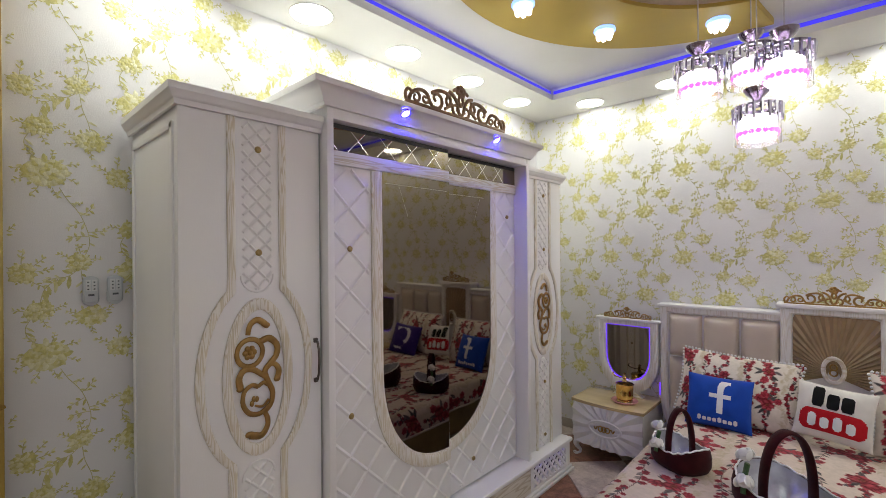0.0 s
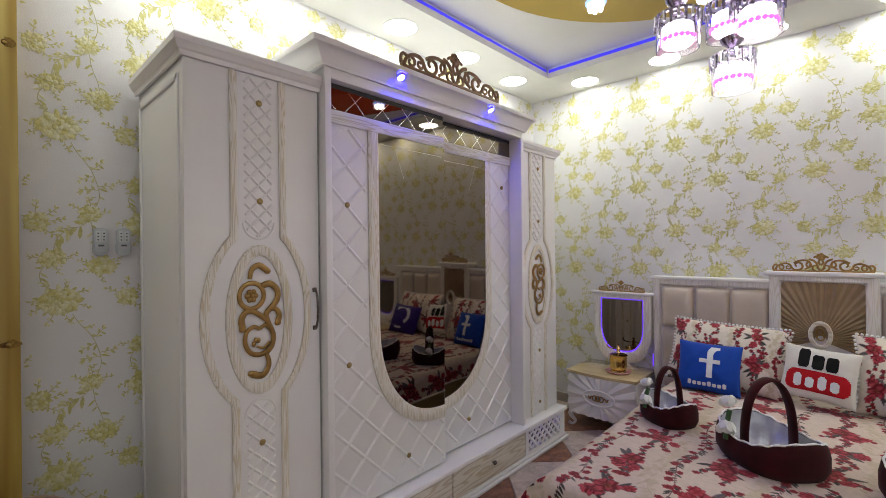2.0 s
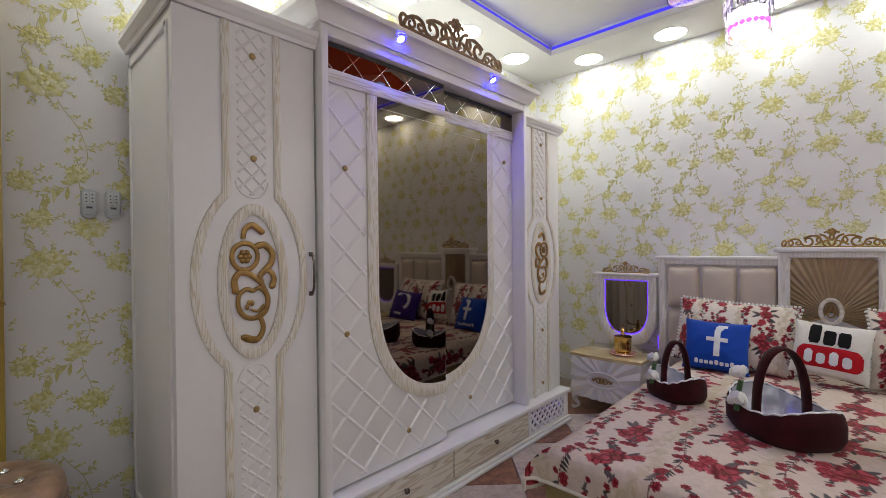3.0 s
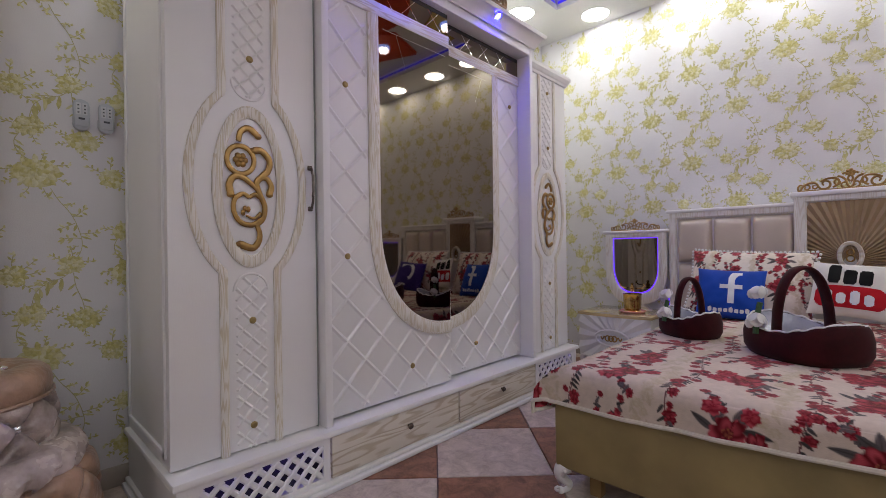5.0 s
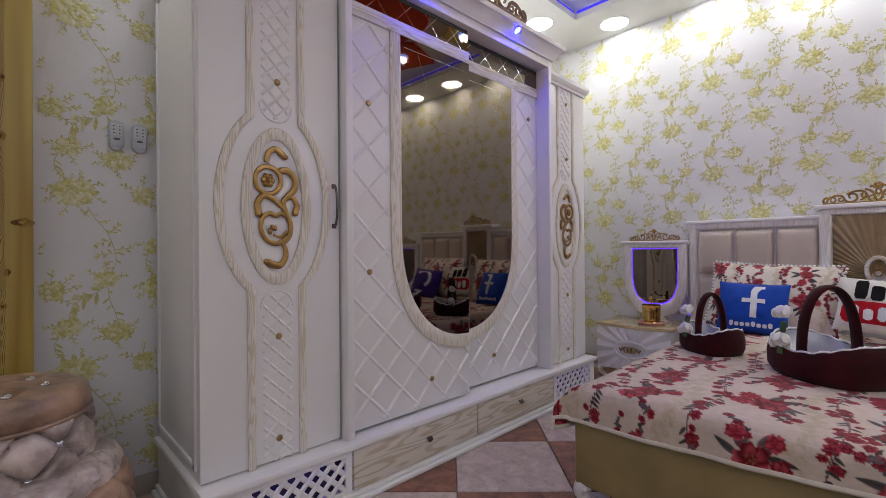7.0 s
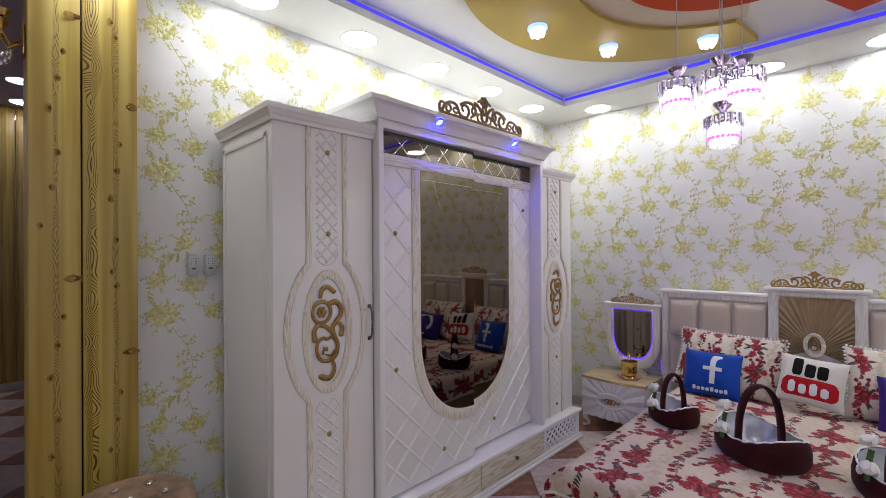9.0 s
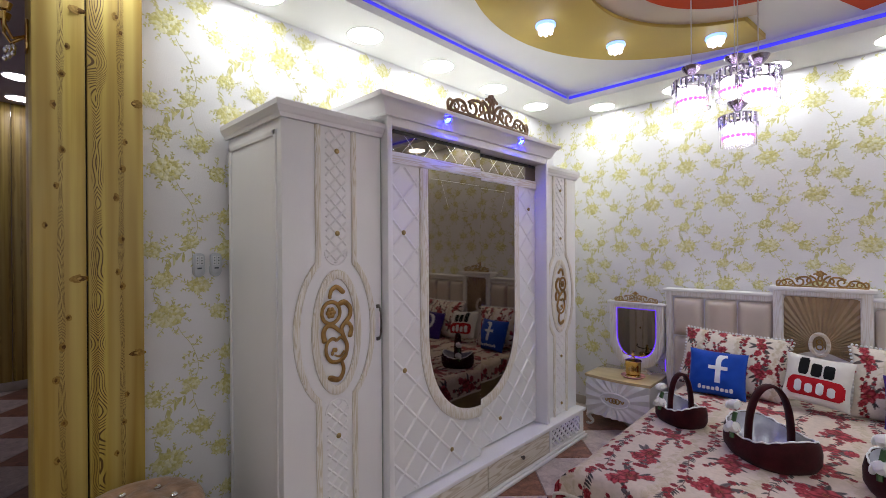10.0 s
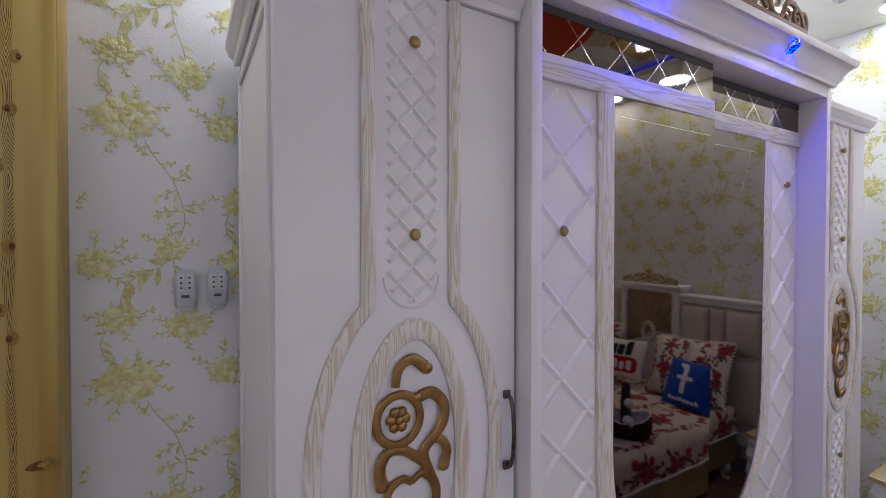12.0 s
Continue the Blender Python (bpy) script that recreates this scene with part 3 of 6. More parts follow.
    branch([(0.095, -0.380), (0.070, -0.405), (0.030, -0.420), (-0.005, -0.455), (-0.018, -0.505)], 2, 1.5)
    sprig(0.05, -0.410, 3.3, 0.055, 7)
    sprig(0.05, -0.412, 3.9, 0.035, 5)
    bloom(-0.020, -0.537, 0.104, 0.072, 7)
    for a in (0.2, 3.0, 4.9):
        sprig(-0.02 + 0.045 * math.cos(a), -0.537 + 0.03 * math.sin(a), a, 0.038, 5)
    branch([(0.105, -0.385), (0.112, -0.44), (0.132, -0.50), (0.139, -0.545)], 3)
    bloom(0.139, -0.572, 0.118, 0.084, 8)
    for a in (0.5, 2.7, 4.7, 3.5):
        sprig(0.139 + 0.05 * math.cos(a), -0.572 + 0.034 * math.sin(a), a, 0.036, 5)
    branch([(-0.045, -0.565), (-0.060, -0.600), (-0.050, -0.640), (-0.020, -0.665)], 3)
    bloom(0.228, 0.0, 0.090, 0.086, 7)
    for a in (0.7, 1.6, 2.6, 5.4, 0.1):
        sprig(0.228 + 0.038 * math.cos(a), 0.036 * math.sin(a), a, 0.05, 5)
    return petals, leaves, twigs


def paper_wall(place, width, height, first, size, parent):
    """Lay the repeating flowers over a wall from the bloom at first; place(u, v, h) gives the world point."""
    petals, leaves, twigs = wallpaper_motif()
    cells = []
    for iu in range(-2, int(width / (0.297 * size)) + 3):
        for iv in range(-5, 6):
            cells.append((first[0] + iu * 0.297 * size, first[1] + (iv * 0.710 + (0.32 if iu % 2 else 0.0)) * size))
    for name, shapes, material in (("petal", petals, PETAL), ("leaf", leaves, LEAF)):
        verts, faces = [], []
        for du, dv in cells:
            for rim, mid in shapes:
                u, v = mid[0] * size + du, mid[1] * size + dv
                if not (0.02 < u < width - 0.02 and 0.10 < v < height - 0.02):
                    continue
                b = len(verts)
                verts.extend(place(x * size + du, y * size + dv, h) for x, y, h in rim)
                verts.append(place(u, v, mid[2]))
                n = len(rim)
                faces.extend((b + k, b + (k + 1) % n, b + n) for k in range(n))
        me = bpy.data.meshes.new("flower_" + name)
        me.from_pydata(verts, [], faces)
        tagged(link("flower_" + name, me, material, parent, "", 0), kind="stuff")
    verts, faces = [], []
    for du, dv in cells:
        for line in twigs:
            pts = [p * size + V((du, dv)) for p in line]
            for p, q in zip(pts, pts[1:]):
                if not all(0.01 < w.x < width - 0.01 and 0.09 < w.y < height - 0.01 for w in (p, q)):
                    continue
                d = q - p
                o = V((-d.y, d.x)).normalized() * 0.0014
                b = len(verts)
                verts.extend(place(*w, 0.0008) for w in (p + o, p - o, q - o, q + o))
                faces.append((b, b + 1, b + 2, b + 3))
    me = bpy.data.meshes.new("flower_twig")
    me.from_pydata(verts, [], faces)
    tagged(link("flower_twig", me, TWIG, parent), kind="stuff")


paper_wall(lambda u, v, h: (WX + 0.0008 + h, COL1 + u, v), WY - COL1, SOFFIT, (0.184 - COL1, 1.99), 1.0, wall_w)
paper_wall(lambda u, v, h: (WX + u, WY - 0.0008 - h, v), RX - WX, SOFFIT, (-0.638 - WX - 4 * 0.288, 1.98), 0.97, wall_n)

# ---- timber column at the end of the wardrobe wall ----
col = thing("timber_column", (WX + 0.06, (COL0 + COL1) / 2, 0), "column clad in knotty yellow pine boards", "column", kind="structure")
CF, CM = -2.112, -0.136          # face of the boards, and the joint between them
part("core", box(WX - 0.22, CF - 0.022, COL0 + 0.012, COL1 - 0.012, 0, SOFFIT + 0.2), DARK, col)
for y0, y1 in ((COL0, CM - 0.003), (CM + 0.003, COL1)):
    part("board", box(CF - 0.022, CF, y0, y1, 0, SOFFIT + 0.2, 0.004), PINE, col)
part("board", box(WX - 0.22, CF - 0.023, COL0 - 0.001, COL0 + 0.011, 0, SOFFIT + 0.2, 0.002), PINE, col)
part("board", box(WX + 0.001, CF - 0.023, COL1 - 0.012, COL1 + 0.001, 0, SOFFIT + 0.2, 0.002), PINE, col)
rk = random.Random(8)


def knot_disc(y, z, r, tall, lift):
    """A slightly uneven oval lying on the board's face."""
    b = lathe([(0, lift), (r * 0.6, lift * 0.9), (r, 0.0001)], (0, 0, 0), 14, squash=(tall, 1))
    for v in b.verts:
        v.co.x *= 1 + rk.uniform(-0.14, 0.14)
        v.co.y *= 1 + rk.uniform(-0.14, 0.14)
    bmesh.ops.transform(b, verts=b.verts, matrix=Matrix.Translation((CF + 0.0003, y, z)) @ Euler((rk.uniform(-0.3, 0.3), radians(90), 0)).to_matrix().to_4x4())
    return b


small = ((-0.198, 2.423), (-0.213, 2.308), (-0.236, 2.179), (-0.213, 2.002), (-0.234, 1.857), (-0.265, 1.698), (-0.002, 2.068), (-0.017, 1.951), (-0.04, 1.824), (-0.017, 1.645), (-0.035, 1.504), (-0.019, 2.538))
large = ((0.03, 2.242), (-0.161, 2.58))
for turn_ in range(-2, 2):
    for yc, zc in small:
        z = zc + turn_ * 1.098
        if 0.05 < z < SOFFIT - 0.05:
            r = rk.uniform(0.0065, 0.0095)
            halo = part("knot_halo", knot_disc(yc, z, r * 1.7, 1.25, 0.0005), HALO, col)
            part("knot", knot_disc(yc, z, r, 1.1, 0.0012), KNOT, halo)
    for yc, zc in large:
        z = zc + turn_ * 1.098
        if 0.05 < z < SOFFIT - 0.05:
            halo = part("knot_halo", knot_disc(yc, z, 0.034, 0.52, 0.0005), HALO, col)
            part("knot", knot_disc(yc, z, 0.026, 0.44, 0.0012), KNOT, halo)
            part("knot_heart", knot_disc(yc + 0.004, z, 0.013, 0.45, 0.0019), HEART, halo)

# second column farther back in the hall
far_col = thing("timber_column", (-6.9, -0.24, 0), "distant pine board column in the showroom hall", "column", kind="structure")
for y0, y1 in ((-0.36, -0.225), (-0.22, -0.09)):
    part("board", box(-7.0, -6.87, y0, y1, 0.1, 3.3, 0.004), PINE, far_col)
part("plinth", box(-7.02, -6.85, -0.38, -0.07, 0, 0.1, 0.005), SKIRT, far_col)


# ---- wardrobe ----
ward = thing("wardrobe", (-1.9, MID, 0), "large white lacquered wardrobe with sliding mirror doors and gold carvings", "wardrobe")
FACE = -1.596                   # face of the side doors
Y0, Y1 = 0.455, 0.995           # left tower
CEN = 0.723                     # its middle line


def flip(y):
    return 2 * MID - y


def both(fn):
    """Build a part of the side tower twice, the second one mirrored."""
    for side in (0, 1):
        yy = (lambda y: y) if side == 0 else flip
        fn(yy, side)


def mirrored(bm, side):
    if side:
        for v in bm.verts:
            v.co.y = flip(v.co.y)
    return bm


def tower(yy, side):
    part("side_cabinet", mirrored(box(WX + 0.03, FACE - 0.022, Y0 + 0.004, Y1, 0.24, 2.175, 0.003), side), WHITE, ward)
    door = part("side_door", mirrored(box(FACE - 0.02, FACE, Y0, Y1 - 0.006, 0.253, 2.168, 0.004), side), WHITE, ward)
    # side panel moulding
    b = None
    for y_, x0, x1, z0, z1 in ((Y0, WX + 0.05, FACE - 0.05, 2.10, 2.125), (Y0, WX + 0.05, FACE - 0.05, 0.28, 0.305), (Y0, FACE - 0.075, FACE - 0.05, 0.28, 2.125), (Y0, WX + 0.05, WX + 0.075, 0.28, 2.125)):
        b = box(x0, x1, y_ - 0.004, y_ + 0.006, z0, z1, 0.003, bm=b)
    part("side_moulding", mirrored(b, side), WHITE, ward)
    # crown of the tower
    prof = [(0.0, 2.168), (0.010, 2.168), (0.014, 2.185), (0.024, 2.192), (0.028, 2.205), (0.034, 2.212), (0.034, 2.235), (0.0, 2.235)]
    b = bmesh.new()
    path = [(WX + 0.02, Y0, 0, -1), (FACE, Y0, 1, -1), (FACE, Y1, 1, 0)]
    rows = [[b.verts.new((x + ox * o, y + oy * o, z)) for o, z in prof] for x, y, ox, oy in path]
    for p, q in zip(rows, rows[1:]):
        for k in range(len(prof) - 1):
            b.faces.new((p[k], p[k + 1], q[k + 1], q[k]))
    for r in (rows[0], rows[-1]):
        b.faces.new(r)
    b = box(WX + 0.02, FACE, Y0, Y1, 2.172, 2.234, bm=b)
    part("crown", mirrored(b, side), WHITE, ward)
    # swelling bands
    for s in (-1, 1):
        zz = [2.165, 2.0, 1.85, 1.70, 1.60]
        zz += [1.213 + 0.362 * math.sin(radians(a)) for a in range(62, -63, -4)]
        zz += [0.83, 0.75, 0.6, 0.4, 0.248]
        outer, inner = [], []
        for z in zz:
            e = 0.222 * math.sqrt(max(0.0, 1 - ((z - 1.213) / 0.372) ** 2))
            i = 0.191 * math.sqrt(max(0.0, 1 - ((z - 1.213) / 0.345) ** 2))
            outer.append((CEN + s * max(0.112, e), z))
            inner.append((CEN + s * max(0.083, i), z))
        part("band", mirrored(strip(outer, inner, FACE - 0.001, FACE + 0.011, closed=False), side), ASHV, door, "limed ash band")
    # oval ring
    ang = [radians(a) for a in range(0, 360, 8)]
    part("oval_ring", mirrored(strip([(CEN + 0.001 + 0.134 * math.cos(a), 1.204 + 0.296 * math.sin(a)) for a in ang], [(CEN + 0.001 + 0.099 * math.cos(a), 1.204 + 0.250 * math.sin(a)) for a in ang], FACE - 0.001, FACE + 0.012), side), ASHV, door, "limed ash oval ring")
    # quilted fields with a rounded end
    def upper(y, z):
        return abs(y - CEN) < 0.058 and z > 1.585 - math.sqrt(max(0, 0.058 ** 2 - (y - CEN) ** 2)) and z < 2.16

    def lower(y, z):
        return abs(y - CEN) < 0.058 and z < 0.825 + math.sqrt(max(0, 0.058 ** 2 - (y - CEN) ** 2)) and z > 0.25

    beads = lattice(upper, (CEN - 0.058, CEN + 0.058, 1.53, 2.16), 0.0645, 0.0645, (CEN, 2.057 - 0.03225), 0.013, 0.0055, FACE, 0.003)
    beads += lattice(lower, (CEN - 0.058, CEN + 0.058, 0.25, 0.88), 0.0645, 0.0645, (CEN, 0.717 - 0.03225), 0.013, 0.0055, FACE, 0.003)
    for zc, a0, a1 in ((1.585, 180, 360), (0.825, 0, 180)):
        line = arc(CEN, zc, 0.062, a0, a1)
        beads.append(tube([(FACE, y, z) for y, z in line], 0.0045, 6))
    for b in beads:
        part("bead", mirrored(b, side), WHITE, door)
    for z in (2.057, 1.67, 0.717, 0.336):
        b = lathe([(0.004, 0), (0.006, 0.006), (0.0125, 0.010), (0.0125, 0.013), (0.008, 0.018), (0, 0.019)], (0, 0, 0), 16)
        bmesh.ops.transform(b, verts=b.verts, matrix=Matrix.Translation((FACE, yy(CEN), z)) @ Euler((0, radians(90), 0)).to_matrix().to_4x4())
        part("stud", b, BRASS, door, "brass stud")
    scroll = gold_scroll()
    part("gold_scroll", mirrored(scroll, side), GOLD, door, "carved antique gold scroll")
    hy = Y1 - 0.032
    b = tube([(FACE - 0.002, hy, 1.135), (FACE + 0.018, hy, 1.14), (FACE + 0.028, hy, 1.17), (FACE + 0.031, hy, 1.22), (FACE + 0.028, hy, 1.27), (FACE + 0.018, hy, 1.30), (FACE - 0.002, hy, 1.305)], 0.0055, 8, 0.7)
    b = box(FACE, FACE + 0.01, hy - 0.009, hy + 0.009, 1.128, 1.147, 0.003, bm=b)
    b = box(FACE, FACE + 0.01, hy - 0.009, hy + 0.009, 1.293, 1.312, 0.003, bm=b)
    part("bow_handle", mirrored(b, side), PEWTER, door, "dark pewter bow handle")
    # greenish strip: the narrow reflection along the door edge, put into colour
    part("edge_reflection", mirrored(box(FACE - 0.021, FACE - 0.003, Y1 - 0.006, Y1 - 0.002, 0.245, 2.168), side), EDGE, ward)


def gold_scroll():
    """Scrollwork: a ring with a rose, hooks that end in leaves and a heart-shaped loop with a bud."""
    s = 0.125 / 172
    oy, oz = CEN - 0.006, 1.201

    def at(p, lift=0.0):
        return (FACE + 0.008 + lift, oy + p[0] * s, oz + p[1] * s * 1.05)

    b = None
    strokes = (
        ([(42, 258), (0, 284), (-38, 262), (-50, 215)], 19, 14),
        ([(25, 180), (65, 184), (104, 145), (100, 95), (65, 58), (38, 25), (52, -25), (78, -85), (68, -145), (28, -182)], 20, 15),
        ([(55, 52), (92, 50), (114, 15), (104, -22)], 12, 20),
        ([(-90, -32), (-95, 12), (-70, 48), (-25, 44), (20, 12), (44, -8)], 20, 13),
        ([(0, -46), (-32, -32), (-70, -58), (-76, -115), (-45, -165), (12, -178), (62, -148)], 12, 15),
        ([(0, -46), (30, -30), (52, -45)], 11, 12),
        ([(34, -175), (50, -215), (46, -255), (14, -288), (-42, -272)], 13, 21),
        ([(-16, -134), (24, -146), (58, -118)], 6, 10))
    for pts, w0, w1 in strokes:
        line = [at(p) for p in spline([(*p, 0) for p in pts])]
        b = tube(line, (lambda t, w0=w0, w1=w1: s * (w0 + (w1 - w0) * t) * 0.92), 8, 0.55, bm=b)
    b = tube([at((-40 + 66 * math.cos(radians(a)), 128 + 66 * math.sin(radians(a)))) for a in range(0, 360, 10)], s * 13, 8, 0.6, bm=b, closed=True)
    for k in range(6):
        a = 2 * math.pi * k / 6
        b = ball(at((-40 + 22 * math.cos(a), 128 + 22 * math.sin(a)), -0.002), 0.0115, (0.6, 1, 1), 10, bm=b)
    b = ball(at((-40, 128)), 0.010, (0.9, 1, 1), 10, bm=b)
    for a in (50, 110, 190):
        b = ball(at((-16 + 16 * math.cos(radians(a)), -118 + 18 * math.sin(radians(a)))), 0.0105, (0.5, 0.8, 1.1), 10, bm=b)
    for p in ((48, 252), (18, 178), (104, -26), (-90, -38), (-48, -268)):
        b = ball(at(p), 0.013, (0.55, 1.1, 0.9), 10, bm=b)
    return b


both(tower)

# middle bay: posts, lintel, cornice
PF = -1.548
C0, C1 = 0.998, 2.537
# solid near-black block, so the gaps round the doors stay dark
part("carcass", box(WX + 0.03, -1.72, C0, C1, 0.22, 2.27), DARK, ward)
for y0, y1 in ((C0, C0 + 0.034), (C1 - 0.034 + 0.03, C1 + 0.03)):
    part("post", box(-1.72, PF, y0, y1, 0.245, 2.275, 0.005), WHITE, ward)
part("lintel", box(-1.72, PF - 0.002, C0, C1 + 0.03, 2.232, 2.285, 0.004), WHITE, ward)
b = bmesh.new()
prof = [(0.0, 2.278), (0.012, 2.278), (0.014, 2.290), (0.020, 2.296), (0.026, 2.315), (0.036, 2.335), (0.050, 2.350), (0.056, 2.352), (0.060, 2.364), (0.060, 2.376), (0.0, 2.376)]
grow = 1.45
path = [(WX + 0.03, C0, 0, -1), (PF, C0, 1, -1), (PF, C1 + 0.03, 1, 1), (WX + 0.03, C1 + 0.03, 0, 1)]
rows = [[b.verts.new((x + ox * o, y + oy * o * grow, z)) for o, z in prof] for x, y, ox, oy in path]
for p, q in zip(rows, rows[1:]):
    for k in range(len(prof) - 1):
        b.faces.new((p[k], p[k + 1], q[k + 1], q[k]))
for r in (rows[0], rows[-1]):
    b.faces.new(r)
b = box(WX + 0.03, PF, C0, C1 + 0.03, 2.28, 2.374, bm=b)
cornice = part("cornice", b, WHITE, ward)
for y in (1.405, 2.14):
    d = Matrix.Translation((-1.512, y, 2.331)) @ Euler((0, radians(146), 0)).to_matrix().to_4x4()
    b = lathe([(0.026, -0.004), (0.029, 0.004), (0.026, 0.010), (0.022, 0.010)], (0, 0, 0), 20)
    bmesh.ops.transform(b, verts=b.verts, matrix=d)
    sp = part("spotlight", b, CHROME, cornice, "small blue glowing spotlight in a chrome ring")
    b = lathe([(0.022, 0.006), (0.012, 0.013), (0, 0.015)], (0, 0, 0), 16)
    bmesh.ops.transform(b, verts=b.verts, matrix=d)
    part("lens", b, L_SPOT, cornice)

# sliding doors
MC = 1.778                      # middle of the oval mirror
def mirror_half(z, w):
    """Half width of the mirror's outline grown by w, at a height."""
    if z >= 1.12:
        return 0.467 + w
    b_ = 0.535 + w * 1.1
    q = (1.12 - z) / b_
    return (0.467 + w) * max(0.0, 1 - q ** 2.3) ** (1 / 2.3) if q < 1 else 0.0


def outline(w, n=26):
    low = 1.12 - 0.535 - w * 1.1
    zs = [2.045] + [1.12 - (1.12 - low) * math.sin(math.pi / 2 * k / n) for k in range(n + 1)]
    return [(mirror_half(z, w), z) for z in zs]


def sliding_door(plane, ya, yb, side, studs):
    """side -1: the half left of the oval's middle; 1: the right half."""
    seam = yb if side < 0 else ya
    door = part("sliding_door", box(plane - 0.018, plane, ya, yb, 0.262, 2.228, 0.003), WHITE, ward)
    line = [(MC + side * h, z) for h, z in outline(0.0)]
    glass = [(y if (y - seam) * side > 0 else seam, z) for y, z in line]
    pane = prism([(seam, 2.045)] + glass, plane, plane + 0.004)
    for v in pane.verts:
        v.co.x += (v.co.z - 0.585) * 0.0050
    part("mirror", pane, MIRROR, door, "smoky bronze mirror")
    o = [(MC + side * h, z) for h, z in outline(0.058)]
    i = [(MC + side * h, z) for h, z in outline(-0.003)]
    keep = [(p, q) for p, q in zip(o, i) if (p[0] - seam) * side > -0.02]
    fix = lambda p: (p[0] if (p[0] - seam) * side > 0 else seam, p[1])
    part("mirror_frame", strip([fix(p) for p, _ in keep], [fix(q) for _, q in keep], plane, plane + 0.015, closed=False), ASHV, door, "limed ash frame round the mirror")
    part("rail", box(plane, plane + 0.013, ya, yb, 2.047, 2.108, 0.003), ASHH, door, "limed ash rail")
    top = part("top_mirror", box(plane, plane + 0.004, ya, yb, 2.110, 2.226), MIRROR, door, "smoky mirror strip with bevelled crossing lines")
    for b in lattice(lambda y, z: ya + 0.004 < y < yb - 0.004, (ya, yb, 2.112, 2.224), 0.165, 0.165, (1.10, 2.168), 0.004, 0.0012, plane + 0.004, 0.003):
        part("bevel_line", b, BEVEL, top)
    # the recess shadow above the mirror strip, painted as a near-black bar
    part("top_recess_shade", box(plane + 0.004, plane + 0.006, ya + 0.002, yb - 0.002, 2.206, 2.226), DARK, door)
    # fine engraved lines near the head and foot of the mirror
    ys = (ya + 0.30, yb - 0.02) if side < 0 else (ya + 0.05, yb - 0.36)
    part("engraved_line", box(plane + 0.010, plane + 0.0116, *ys, 1.9925, 1.9945), ETCH, door)
    y_ = MC + side * 0.36
    part("engraved_line", tube([(plane + 0.0112, y_, 1.99), (plane + 0.0104, y_ - side * 0.06, 1.84)], 0.0008, 4), ETCH, door)

    def field(y, z):
        d = (y - MC) * side
        return ya + 0.008 < y < yb - 0.008 and (d > mirror_half(z, 0.066) if z > 0.52 else True) and 0.275 < z < 2.04

    for b in lattice(field, (ya, yb, 0.275, 2.04), 0.186, 0.185, (1.128 if side < 0 else flip(1.128) + 0.013, 1.682 - 0.0925), 0.020, 0.0062, plane, 0.005):
        part("bead", b, WHITE, door)
    for y, z in studs:
        b = lathe([(0.005, 0), (0.007, 0.006), (0.0135, 0.010), (0.0135, 0.013), (0.009, 0.018), (0, 0.019)], (0, 0, 0), 16)
        bmesh.ops.transform(b, verts=b.verts, matrix=Matrix.Translation((plane, y, z)) @ Euler((0, radians(90), 0)).to_matrix().to_4x4())
        part("stud", b, BRASS, door, "brass stud")


sliding_door(-1.588, 1.034, 1.786, -1, ((1.128, 1.682), (1.129, 0.942), (1.495, 0.399)))
sliding_door(-1.648, 1.76, 2.532, 1, ((2.426, 1.887), (2.054, 0.412)))

# base with drawers and pierced grilles
BF = -1.532
part("base_rail", box(WX + 0.03, BF + 0.018, Y0 - 0.016, flip(Y0) + 0.016, 0.218, 0.246, 0.008), WHITE, ward)
b = box(WX + 0.03, BF + 0.026, Y0 - 0.026, flip(Y0) + 0.026, 0.0, 0.022, 0.007)
b = box(WX + 0.03, BF + 0.014, Y0 - 0.014, flip(Y0) + 0.014, 0.022, 0.042, 0.008, bm=b)
part("plinth", b, WHITE, ward)
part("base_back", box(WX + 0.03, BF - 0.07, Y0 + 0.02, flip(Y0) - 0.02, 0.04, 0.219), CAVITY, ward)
for y0, y1 in ((Y0, Y0 + 0.03), (flip(Y0) - 0.03, flip(Y0))):
    part("base_side", box(WX + 0.03, BF, y0, y1, 0.04, 0.219, 0.002), WHITE, ward)
for ya, yb in ((1.008, MC), (MC + 0.004, flip(1.008))):
    dr = part("drawer", box(BF - 0.06, BF + 0.002, ya + 0.004, yb - 0.003, 0.046, 0.214, 0.003), DRAWER, ward, "limed ash drawer front")
    yk = 1.422 if ya < 1.5 else 2.153
    b = lathe([(0.006, 0), (0.006, 0.010), (0.014, 0.014), (0.015, 0.019), (0.009, 0.026), (0, 0.027)], (0, 0, 0), 16)
    bmesh.ops.transform(b, verts=b.verts, matrix=Matrix.Translation((BF + 0.002, yk, 0.142)) @ Euler((0, radians(90), 0)).to_matrix().to_4x4())
    part("knob", b, PEWTER, dr, "dark pewter knob")


